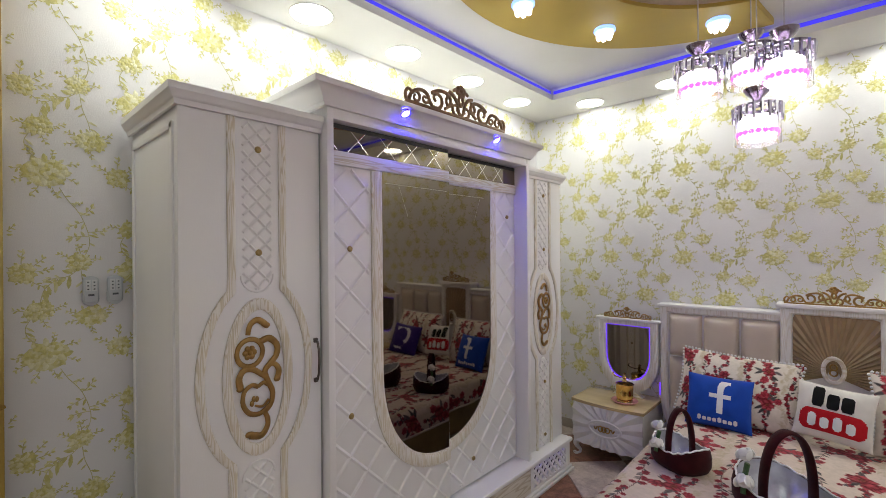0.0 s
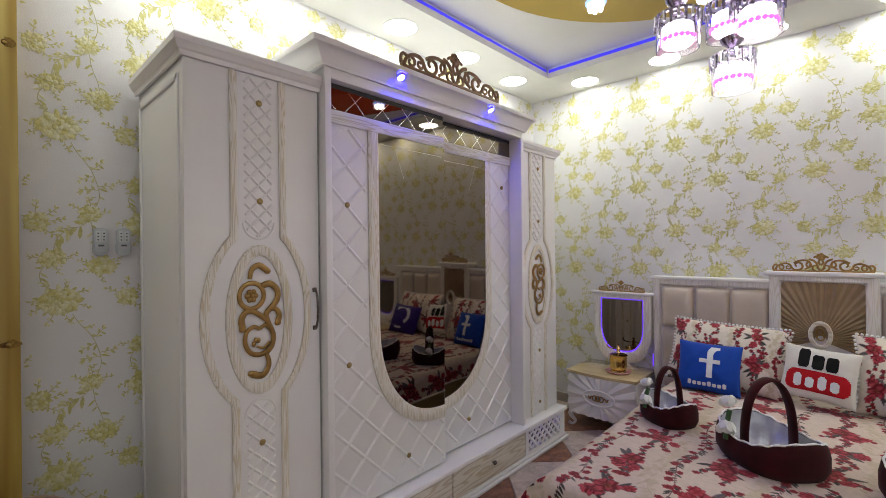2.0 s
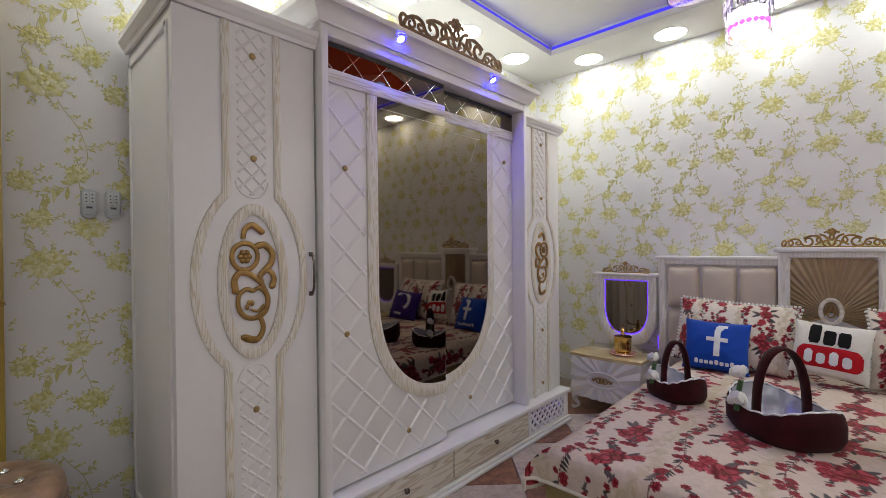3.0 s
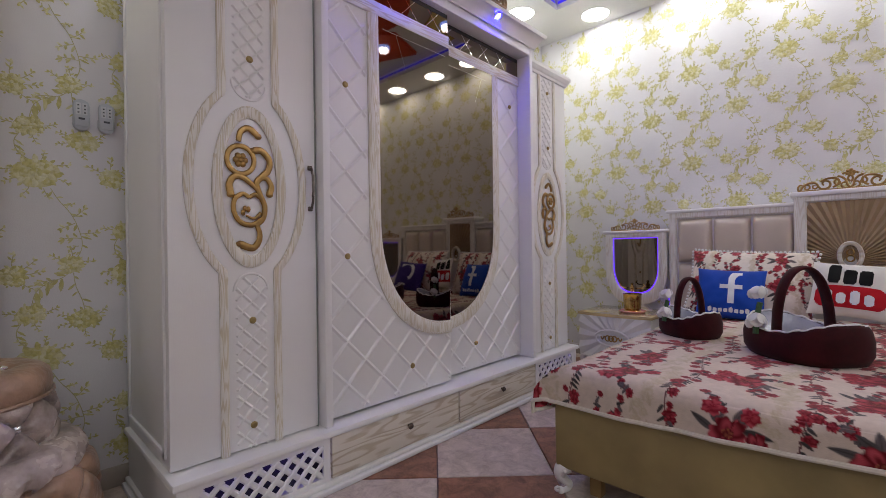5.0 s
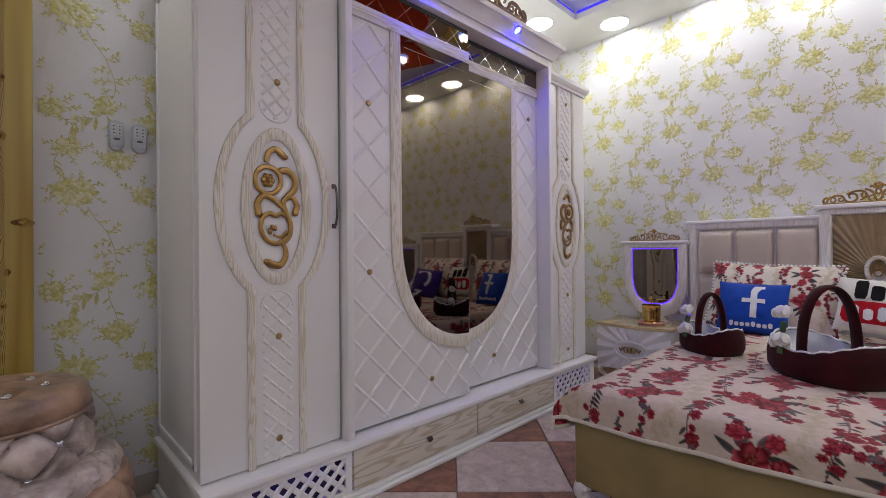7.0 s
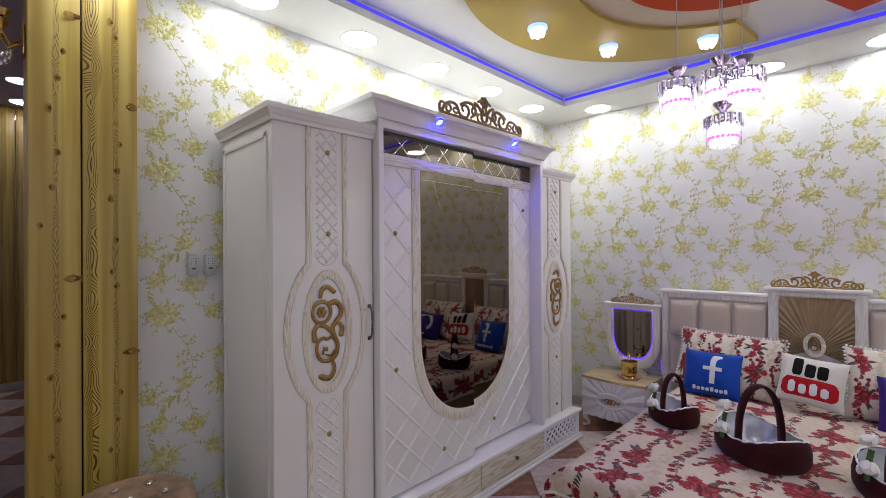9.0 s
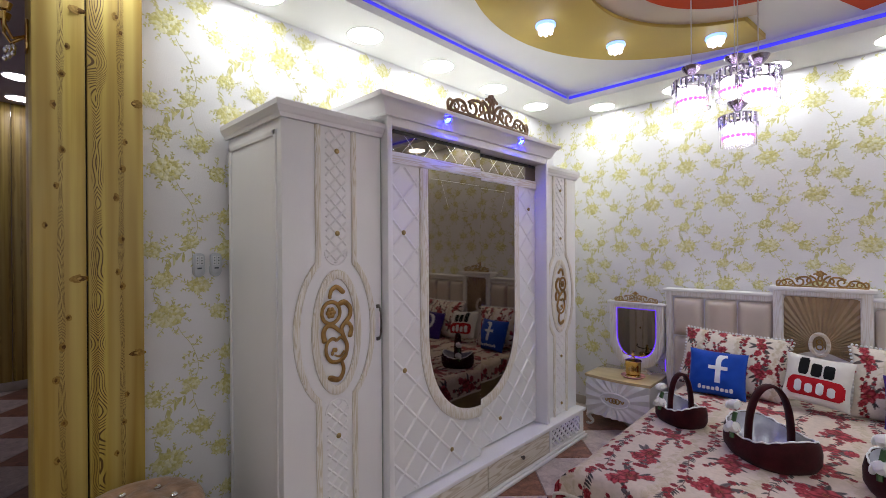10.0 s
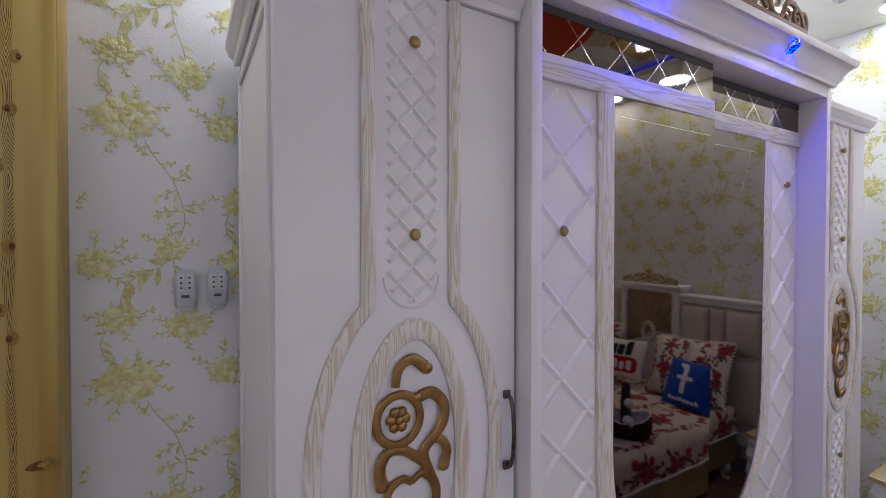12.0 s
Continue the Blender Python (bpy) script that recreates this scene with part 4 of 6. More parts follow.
def grille(yy, side):
    ya, yb = Y0 + 0.03, 1.004
    b = None
    for box_ in ((ya, yb, 0.042, 0.062), (ya, yb, 0.196, 0.219), (ya, ya + 0.035, 0.062, 0.196), (yb - 0.03, yb, 0.062, 0.196)):
        b = box(BF - 0.012, BF, *box_, bm=b)
    y0, y1, z0, z1 = ya + 0.035, yb - 0.03, 0.062, 0.196
    pitch = (y1 - y0) / 7
    for sgn in (-1, 1):
        for k in range(-4, 12):
            yc = y0 + k * pitch
            pts = []
            for i in range(41):
                z = z0 + (z1 - z0) * i / 40
                y = yc + sgn * (z - z0) * 1.05
                if y0 - 0.002 <= y <= y1 + 0.002:
                    pts.append((BF - 0.006 - 0.0015 * (1 - sgn), y, z))
            if len(pts) > 2:
                b = tube([pts[0], pts[-1]], 0.0112, 6, 0.6, bm=b)
    part("grille", mirrored(b, side), WHITE, ward, "pierced white lattice grille lit violet from behind")
    part("led_strip", mirrored(box(BF - 0.046, BF - 0.036, y0 - 0.02, y1 + 0.01, 0.206, 0.216), side), L_BASE, ward, "violet LED strip behind the grille")


both(grille)

# carved crest standing on the cornice
crest = thing("carved_crest", (-1.498, 1.80, 2.374), "openwork bronze-coloured carved crest on top of the wardrobe", "carving")


def spiral(cx, cz, r0, r1, a0, a1, n=26):
    """A curl that tightens from radius r0 to r1."""
    return [(cx + (r0 + (r1 - r0) * k / n) * math.cos(radians(a0 + (a1 - a0) * k / n)), cz + (r0 + (r1 - r0) * k / n) * math.sin(radians(a0 + (a1 - a0) * k / n))) for k in range(n + 1)]


def add_crest(parent, material, x, yc, z0, half, high, thick, axis="y"):
    """Openwork scrolls rising from both ends of a bar to a rosette; every scroll is a piece of its own."""
    k_ = half / 0.4
    tall = high / 0.18
    up = (1, 0, 0) if axis == "y" else (0, 1, 0)

    def P(u, w):
        return (x, yc + u * k_, z0 + w * tall) if axis == "y" else (yc + u * k_, x, z0 + w * tall)

    curls = ((spiral(0.335, 0.034, 0.034, 0.010, 20, 430), 0.009, 0.006),
             (spline([(0.385, 0.006, 0), (0.362, 0.050, 0), (0.310, 0.078, 0), (0.262, 0.070, 0), (0.238, 0.030, 0), (0.215, 0.006, 0)], 6), 0.010, 0.009),
             (spiral(0.272, 0.040, 0.026, 0.006, 170, 520), 0.008, 0.006),
             (spiral(0.190, 0.058, 0.054, 0.012, -60, -420), 0.011, 0.007),
             (spline([(0.225, 0.084, 0), (0.175, 0.108, 0), (0.118, 0.110, 0), (0.085, 0.082, 0), (0.095, 0.045, 0), (0.130, 0.020, 0)], 6), 0.010, 0.009),
             (spiral(0.090, 0.064, 0.036, 0.009, 100, -260), 0.009, 0.006),
             (spline([(0.095, 0.125, 0), (0.062, 0.112, 0), (0.034, 0.080, 0), (0.020, 0.030, 0), (0.0, 0.006, 0)], 6), 0.010, 0.010),
             (spline([(0.060, 0.140, 0), (0.040, 0.150, 0), (0.018, 0.138, 0)], 6), 0.008, 0.011),
             (spiral(0.040, 0.040, 0.034, 0.008, -90, 250), 0.009, 0.006),
             (spline([(0.0, 0.062, 0), (0.018, 0.090, 0), (0.010, 0.120, 0), (0.0, 0.135, 0)], 6), 0.009, 0.009),
             (spline([(0.400, 0.006, 0), (0.405, 0.040, 0), (0.388, 0.064, 0), (0.366, 0.058, 0)], 6), 0.010, 0.007))
    for s in (-1, 1):
        for line, w0, w1 in curls:
            pts = [P(s * p[0], p[1]) for p in line]
            part("scroll", tube(pts, (lambda t, w0=w0, w1=w1: 1.08 * k_ * (w0 + (w1 - w0) * t)), 8, thick, up), material, parent)
    flat = (0.6, 1, 1) if axis == "y" else (1, 0.6, 1)
    for k in range(6):
        a = 2 * math.pi * k / 6 + 0.3
        part("petal", ball(P(0.024 * math.cos(a), 0.150 + 0.024 * math.sin(a)), k_ * 0.017, flat, 8), material, parent)
    part("rosette", ball(P(0, 0.150), k_ * 0.016, (1, 1, 1), 8), material, parent)


bar = part("bar", box(-1.508, -1.490, 1.80 - 0.405, 1.80 + 0.405, 2.374, 2.396, 0.005), CREST, crest)
add_crest(crest, CREST, -1.498, 1.80, 2.388, 0.400, 0.168, 0.8)

# two remote holders on the wall
def remote(y):
    r = thing("ac_remote", (WX, y, 1.46), "grey plastic remote control in a wall holder with a rounded foot", "remote control", "remotes on the wall")
    cup = [(y - 0.027, 1.512), (y - 0.027, 1.488)] + [(y + 0.027 * math.cos(radians(a)), 1.486 + 0.027 * math.sin(radians(a))) for a in range(180, 361, 15)] + [(y + 0.027, 1.488), (y + 0.027, 1.512)]
    part("holder", prism(cup, WX + 0.001, WX + 0.024, "x", 0.005), PLASTIC, r)
    top = [(y + 0.0245, 1.474), (y + 0.0255, 1.556)] + [(y + 0.0255 * math.cos(radians(a)), 1.556 + 0.024 * math.sin(radians(a)) ** 0.6) for a in range(15, 166, 15)] + [(y - 0.0255, 1.556), (y - 0.0245, 1.474)]
    body_ = part("body", prism(top, WX + 0.004, WX + 0.029, "x", 0.005), PLASTIC, r)
    for i in range(2):
        part("key_panel", box(WX + 0.0285, WX + 0.0300, y - 0.018 + i * 0.020, y - 0.002 + i * 0.020, 1.520, 1.566, 0.0006), KEYPANEL, body_)
        for k in range(3):
            part("key", box(WX + 0.0295, WX + 0.0318, y - 0.013 + i * 0.020, y - 0.007 + i * 0.020, 1.5255 + k * 0.014, 1.5305 + k * 0.014, 0.0008), KEYPAD, body_)
    part("key", box(WX + 0.028, WX + 0.0305, y - 0.010, y + 0.010, 1.500, 1.508, 0.001), KEYPAD, body_)


remote(0.317)
remote(0.397)


# ---- bed ----
BX0, BX1, BY0, BY1 = -0.865, 0.795, 1.60, 3.66
bed = thing("bed", (BED, 2.65, 0), "double bed with beige upholstered box and white carved headboard", "bed")
part("box", box(BX0, BX1, BY0, BY1, 0.105, 0.40, 0.014, 3), BEDBOX, bed, "beige leatherette bed box")
part("mattress", box(BX0 + 0.02, BX1 - 0.02, BY0 + 0.02, BY1, 0.40, 0.475, 0.03, 3), HEM, bed)


def cabriole(x, y, z1, r, dx, dy):
    """A white carved leg that bends out and rolls up at its foot."""
    k = z1 / 0.108
    pts = [(x + dx * o * k, y + dy * o * k, z * k) for o, z in ((0.004, 0.108), (0.016, 0.092), (0.020, 0.072), (0.006, 0.050), (-0.006, 0.032), (-0.002, 0.016), (0.012, 0.008), (0.024, 0.010))]
    b = tube([tuple(p) for p in spline(pts, 4)], lambda t: r * (0.80 - 0.55 * min(1, t * 1.5)) + (0.10 * r if t > 0.88 else 0), 10)
    curl = [(x + dx * (0.026 + q * math.cos(a)) * k, y + dy * (0.026 + q * math.cos(a)) * k, (0.016 + q * math.sin(a)) * k) for a, q in [(-1.6 + 0.5 * n, 0.010 - 0.0007 * n) for n in range(10)]]
    b = tube(curl, r * 0.13, 7, bm=b)
    for s_ in (-1, 1):
        wing_ = [(x + dx * 0.016 * k + s_ * dy * o * k, y + dy * 0.016 * k - s_ * dx * o * k, z * k) for o, z in ((0.0, 0.070), (0.016, 0.080), (0.026, 0.095), (0.034, 0.106))]
        b = tube([tuple(p) for p in spline(wing_, 4)], lambda t: r * (0.30 - 0.16 * t), 8, bm=b)
    return b


for x, y, dx, dy in ((BX0 + 0.035, BY0 + 0.035, -1, -1), (BX1 - 0.035, BY0 + 0.035, 1, -1), (BX0 + 0.035, BY1 - 0.1, -1, 0.2), (BX1 - 0.035, BY1 - 0.1, 1, 0.2)):
    part("leg", cabriole(x, y, 0.108, 0.042, dx, dy), WHITE, bed, "white carved cabriole leg")
for x, y in ((BX0 + 0.13, BY0 + 0.10), (BX1 - 0.13, BY0 + 0.10), (BED, 2.6)):
    part("support_block", box(x - 0.022, x + 0.022, y - 0.022, y + 0.022, 0, 0.106, 0.002), BLOCK, bed)

SEAM = 0.84                     # level joint between the padded panels
HY = 3.69                      # front of the headboard frame


def wing(side):
    fx = (lambda x: x) if side < 0 else (lambda x: 2 * BED - x)
    def P(pts):
        return [(fx(x), z) for x, z in pts]
    xa, xb = -1.062, -0.302
    low = 0.22
    oz = [(xa, 1.225), (xb, 1.225), (xb, low), (-0.92, low)] + [(-0.92 + (xa + 0.92) * math.sin(radians(a)), 0.52 - 0.30 * math.cos(radians(a))) for a in range(15, 91, 15)]
    part("wing_panel", prism(P(oz), HY + 0.006, WY - 0.02, "y"), WHITE, bed)
    iz = [(xa + 0.055, 1.172), (xb, 1.172), (xb, 0.30), (-0.88, 0.30)] + [(-0.88 + (xa + 0.055 + 0.88) * math.sin(radians(a)), 0.56 - 0.25 * math.cos(radians(a))) for a in range(15, 91, 15)]
    part("wing_frame", strip(P(oz), P(iz), HY + 0.01, HY - 0.016, "y"), BEDASH, bed, "limed ash frame")
    part("wing_cap", box(min(fx(xa - 0.016), fx(xb)), max(fx(xa - 0.016), fx(xb)), HY - 0.03, WY - 0.015, 1.215, 1.238, 0.006), WHITE, bed)
    xs = (-1.003, -0.768, -0.536, -0.306)
    for a, b_ in zip(xs, xs[1:]):
        x0, x1 = sorted((fx(a), fx(b_)))
        x0, x1 = x0 + 0.004, x1 - 0.004
        for za, zb in ((0.36, SEAM - 0.003), (SEAM + 0.003, 1.168)):
            bm = bmesh.new()
            bmesh.ops.create_grid(bm, x_segments=16, y_segments=18, size=0.5)
            for v in bm.verts:
                u, w = v.co.x * 2, v.co.y * 2
                puff = ((1 - abs(u) ** 5) * (1 - abs(w) ** 6)) ** 0.5
                v.co = V((x0 + (x1 - x0) * (u + 1) / 2, HY + 0.008 - 0.05 * puff, za + (zb - za) * (w + 1) / 2))
            part("padded_panel", bm, LEATHER, bed, "champagne leather padded panel", 0)


wing(-1)
wing(1)
ca, cb = -0.305, 0.235
part("centre_panel", box(ca, cb, HY - 0.012, WY - 0.02, 0.25, 1.297), WHITE, bed)
o = [(ca, 1.275), (cb, 1.275), (cb, 0.25), (ca, 0.25)]
i = [(ca + 0.062, 1.232), (cb - 0.062, 1.232), (cb - 0.062, 0.30), (ca + 0.062, 0.30)]
part("centre_frame", strip(o, i, HY - 0.012, HY - 0.034, "y"), BEDASH, bed, "limed ash frame")
part("centre_cap", box(ca - 0.022, cb + 0.022, HY - 0.052, WY - 0.015, 1.270, 1.300, 0.007), WHITE, bed)
# fan of pleats spreading from the ring
bm = bmesh.new()
hub = V((BED - 0.005, 0.86))
n = 33
rays = []
for k in range(n * 2 + 1):
    a = math.pi * (-0.12 + 1.24 * k / (n * 2))
    d = V((math.cos(a), math.sin(a)))
    lim = [((cb - 0.064) - hub.x) / d.x if d.x > 1e-4 else 9, ((ca + 0.064) - hub.x) / d.x if d.x < -1e-4 else 9, (1.230 - hub.y) / d.y if d.y > 1e-4 else 9, (0.45 - hub.y) / d.y if d.y < -1e-4 else 9]
    r = min(lim)
    h = HY - 0.013 - (0.015 if k % 2 else 0.0)
    q = hub + d * r
    rays.append((bm.verts.new((hub.x + d.x * 0.03, HY - 0.018, hub.y + d.y * 0.03)), bm.verts.new((q.x, h, q.y))))
for p, q in zip(rays, rays[1:]):
    bm.faces.new((p[0], p[1], q[1], q[0]))
part("pleated_fan", bm, TAN, bed, "tan leather sunburst fan", None)
ang = [radians(a) for a in range(0, 360, 10)]
part("oval_ring", strip([(hub.x + 0.062 * math.cos(a), 0.895 + 0.088 * math.sin(a)) for a in ang], [(hub.x + 0.038 * math.cos(a), 0.895 + 0.062 * math.sin(a)) for a in ang], HY - 0.015, HY - 0.045, "y"), ASHX, bed, "limed ash oval ring")
b = None
for cz, r in ((0.915, 0.016), (0.88, 0.018)):
    b = tube([(hub.x + r * math.cos(a), HY - 0.026, cz + r * 1.1 * math.sin(a)) for a in ang], 0.005, 6, bm=b, closed=True)
part("gold_motif", b, GOLD, bed, "small gold scroll")
head = part("headboard_crest", box(BED - 0.25, BED + 0.25, HY - 0.03, HY - 0.01, 1.299, 1.309, 0.003), GOLD, bed, "gold carved openwork crest")
add_crest(head, GOLD, HY - 0.02, BED, 1.304, 0.245, 0.112, 0.9, "x")


# ---- printed cloth ----
def cloth_print(all_u, all_v, seed, w, h, scale=1.0, ground=(0.61, 0.505, 0.44)):
    """Cream cloth with lengthwise garlands: crimson roses, thin leafy vines and faded tan sprays; u, v in metres."""
    rng = random.Random(seed)
    col = np.empty((len(all_u), 3))
    col[:] = ground

    def stamp(x, y, r, fn):
        near = np.nonzero((np.abs(all_u - x) < r) & (np.abs(all_v - y) < r))[0]
        if len(near):
            color, amount = fn(all_u[near] - x, all_v[near] - y)
            a = np.clip(amount, 0, 1)[:, None]
            col[near] = col[near] * (1 - a) + color * a

    def leaf(x, y, ang, long, wide, color, vein=0.55, amount=1.0):
        def fn(du, dv):
            p, q = du * math.cos(ang) + dv * math.sin(ang), -du * math.sin(ang) + dv * math.cos(ang)
            body = wide * np.sqrt(np.clip(1 - (p / long) ** 2, 0, 1)) * (1 - 0.35 * p / long)
            tone = 1 - (1 - vein) * np.clip(1 - np.abs(q) / (wide * 0.28), 0, 1)
            return np.array(color) * tone[:, None], np.clip((body - np.abs(q)) / (wide * 0.3), 0, 1) * amount
        stamp(x, y, long * 1.1, fn)

    def bloom(x, y, r, dark, light, amount=1.0):
        ph, n_ = rng.uniform(0, 6.28), rng.choice((5, 6))
        sx, turn_ = rng.uniform(0.75, 1.0), rng.uniform(0, 3.14)

        def fn(du, dv):
            p, q = du * math.cos(turn_) + dv * math.sin(turn_), (-du * math.sin(turn_) + dv * math.cos(turn_)) / sx
            d, t = np.hypot(p, q) / r, np.arctan2(q, p)
            edge = 0.74 + 0.20 * np.abs(np.sin(n_ / 2 * t + ph)) + 0.06 * np.sin(11 * t + ph)
            tone = 0.5 + 0.5 * np.sin(d * 8.0 + 2.4 * np.sin(n_ / 2 * t + ph) + 1.2 * np.sin(4 * t))
            tone = np.clip(tone * (0.25 + 0.9 * d), 0, 1)
            gaps = np.clip(1 - np.abs(np.sin(n_ / 2 * t + ph)) * 7, 0, 1) * np.clip(d - 0.35, 0, 1)
            tone = np.clip(tone - gaps, 0, 1)[:, None]
            return np.array(dark) * (1 - tone) + np.array(light) * tone, np.clip((edge - d) * 9, 0, 1) * amount
        stamp(x, y, r * 1.15, fn)

    RED, PINK, DEEP = (0.13, 0.004, 0.010), (0.52, 0.070, 0.095), (0.24, 0.010, 0.022)
    GREY = ((0.085, 0.075, 0.078), (0.055, 0.048, 0.048), (0.13, 0.105, 0.11))
    TAN_, TANL = (0.50, 0.41, 0.30), (0.57, 0.49, 0.39)
    step = 0.285 * scale
    first = rng.uniform(-0.1, 0.05) * scale
    lanes = int(w / step) + 3
    for lane in range(-1, lanes):
        x0 = first + lane * step
        # faded spray
        y = rng.uniform(-0.05, 0) * scale
        while y < h + 0.05:
            x = x0 + 0.225 * scale + 0.020 * scale * math.sin(y * 17 / scale)
            bloom(x + rng.uniform(-0.02, 0.02) * scale, y, rng.uniform(0.014, 0.030) * scale, TAN_, TANL, 0.75)
            leaf(x + rng.uniform(-0.03, 0.03) * scale, y + 0.01 * scale, rng.uniform(0, 6.28), 0.020 * scale, 0.007 * scale, TAN_, 0.8, 0.6)
            y += rng.uniform(0.020, 0.034) * scale
        # thin vine with buds
        y, ph = rng.uniform(-0.05, 0) * scale, rng.uniform(0, 6)
        while y < h + 0.05:
            x = x0 + 0.018 * scale * math.sin(y * 14 / scale + ph)
            leaf(x, y, 1.57 + 0.25 * math.cos(y * 14 / scale + ph), 0.011 * scale, 0.0022 * scale, (0.13, 0.05, 0.055), 1.0)
            side = rng.choice((-1, 1))
            if rng.random() < 0.55:
                leaf(x + side * 0.012 * scale, y, 1.57 - side * rng.uniform(0.5, 1.1), 0.015 * scale, 0.0055 * scale, rng.choice(GREY))
            if rng.random() < 0.50:
                bloom(x - side * rng.uniform(0.008, 0.020) * scale, y, rng.uniform(0.013, 0.024) * scale, RED, (0.44, 0.045, 0.065))
            y += 0.0135 * scale
        # great rose clusters with their sprays
        y = (rng.uniform(-0.15, 0.0) + (0.14 if lane % 2 else 0)) * scale
        while y < h + 0.15:
            x = x0 + (0.125 + rng.uniform(-0.015, 0.015)) * scale
            for s in range(4):
                a = rng.uniform(0, 6.28) if s > 1 else (1.57 if s else -1.57) + rng.uniform(-0.4, 0.4)
                for k in range(9):
                    a += rng.uniform(-0.14, 0.14)
                    r = (0.035 + 0.0125 * k) * scale
                    cx, cy = x + r * math.cos(a) * (0.75 if s > 1 else 1), y + r * math.sin(a)
                    leaf(cx, cy, a, 0.010 * scale, 0.0022 * scale, (0.13, 0.05, 0.055), 1.0)
                    if k % 3 == 2:
                        bloom(cx, cy, rng.uniform(0.012, 0.021) * scale, RED, (0.44, 0.045, 0.065))
                    else:
                        leaf(cx, cy, a + (1 if k % 2 else -1) * 0.9, 0.014 * scale, 0.0055 * scale, rng.choice(GREY))
            for k in range(6):
                a = rng.uniform(0, 6.28)
                leaf(x + 0.062 * scale * math.cos(a), y + 0.062 * scale * math.sin(a), a + rng.uniform(-0.4, 0.4), rng.uniform(0.026, 0.038) * scale, 0.012 * scale, rng.choice(GREY))
            for k, (off, r) in enumerate(((0.072, 0.034), (0.062, 0.040), (0.070, 0.030), (0.0, 0.058))):
                a = rng.uniform(0, 6.28)
                bloom(x + off * scale * math.cos(a), y + off * scale * math.sin(a), r * scale * rng.uniform(0.88, 1.12), RED if k % 2 else DEEP, PINK)
            bloom(x, y, 0.016 * scale, (0.10, 0.004, 0.010), (0.36, 0.10, 0.05))
            y += rng.uniform(0.24, 0.29) * scale
    return col


def paint(me, col):
    layer = me.color_attributes.new("print", "FLOAT_COLOR", "POINT")
    layer.data.foreach_set("color", np.c_[col, np.ones(len(col))].astype(np.float32).ravel())


def quilt_mesh():
    half, top = (BX1 - BX0) / 2 + 0.012, 0.502
    y_head, y_foot = 3.62, BY0 - 0.02
    R = 0.055
    dropx, dropy = 0.12, 0.075

    def fold(s):
        """How far out and down a cloth goes, s metres past the start of its bend."""
        if s <= 0:
            return s, 0.0
        if s < R * math.pi / 2:
            return R * math.sin(s / R), R * (1 - math.cos(s / R))
        return R + 0.006 * (s - R * 1.57) / 0.1, R + (s - R * math.pi / 2)

    nu, nv = 560, 640
    su = np.linspace(-(half - R) - R * 1.57 - dropx, (half - R) + R * 1.57 + dropx, nu)
    sv = np.linspace(0, (y_head - y_foot - R) + R * 1.57 + dropy, nv)
    verts, uu, vv = [], [], []
    for t in sv:
        oy, dy = fold(t - (y_head - y_foot - R))
        for s in su:
            ox, dx = fold(abs(s) - (half - R))
            x = BED + math.copysign(half - R + ox, s)
            y = y_foot + R - oy
            z = top - max(dx, dy) - 0.10 * min(dx, dy)
            wr = noise.noise(V((x * 3.1, y * 3.1, 0.3)))
            fine = noise.noise(V((x * 11, y * 9, 2.0)))
            z += 0.010 * wr + 0.003 * fine
            lift = 0.018 * math.sin(3.2 * (x - BED) + 0.6) + 0.010 * noise.noise(V((x * 2.5, 1, 0)))
            if dy > 0.02:
                z += (lift + 0.012) * min(1, dy / 0.1)
                y -= 0.012 * noise.noise(V((x * 6, 3, 0))) * min(1, dy / 0.08)
            if dx > 0.02:
                x += math.copysign(0.012, s) * noise.noise(V((y * 5, 7, 0))) * min(1, dx / 0.08)
                z += 0.012 * noise.noise(V((y * 3, 5, 0)))
            flare = min(1, dx / 0.09) * min(1, dy / 0.06)
            x += math.copysign(0.045, s) * flare
            y -= 0.03 * flare
            verts.append((x, y, z))
            uu.append(s + half + 0.2)
            vv.append(t)
    faces = [(j * nu + i, j * nu + i + 1, (j + 1) * nu + i + 1, (j + 1) * nu + i) for j in range(nv - 1) for i in range(nu - 1)]
    me = bpy.data.meshes.new("cover")
    me.from_pydata(verts, [], faces)
    paint(me, cloth_print(np.array(uu), np.array(vv), 12, 2.3, 2.3, 1.2))
    rim = [verts[j * nu] for j in range(0, nv, 3)] + [verts[(nv - 1) * nu + i] for i in range(2, nu - 2, 3)] + [verts[j * nu + nu - 1] for j in range(nv - 1, -1, -3)]
    return me, rim


quilt = thing("bedspread", (BED, 2.65, 0.47), "cream plush bedspread printed with crimson roses, spread over the bed", "bedspread")
me, rim = quilt_mesh()
link("cover", me, PRINT, quilt, "", 0)
part("rolled_hem", tube(rim, 0.008, 8, 1.0, (0, 0, 1)), HEM, quilt, "cream rolled hem")


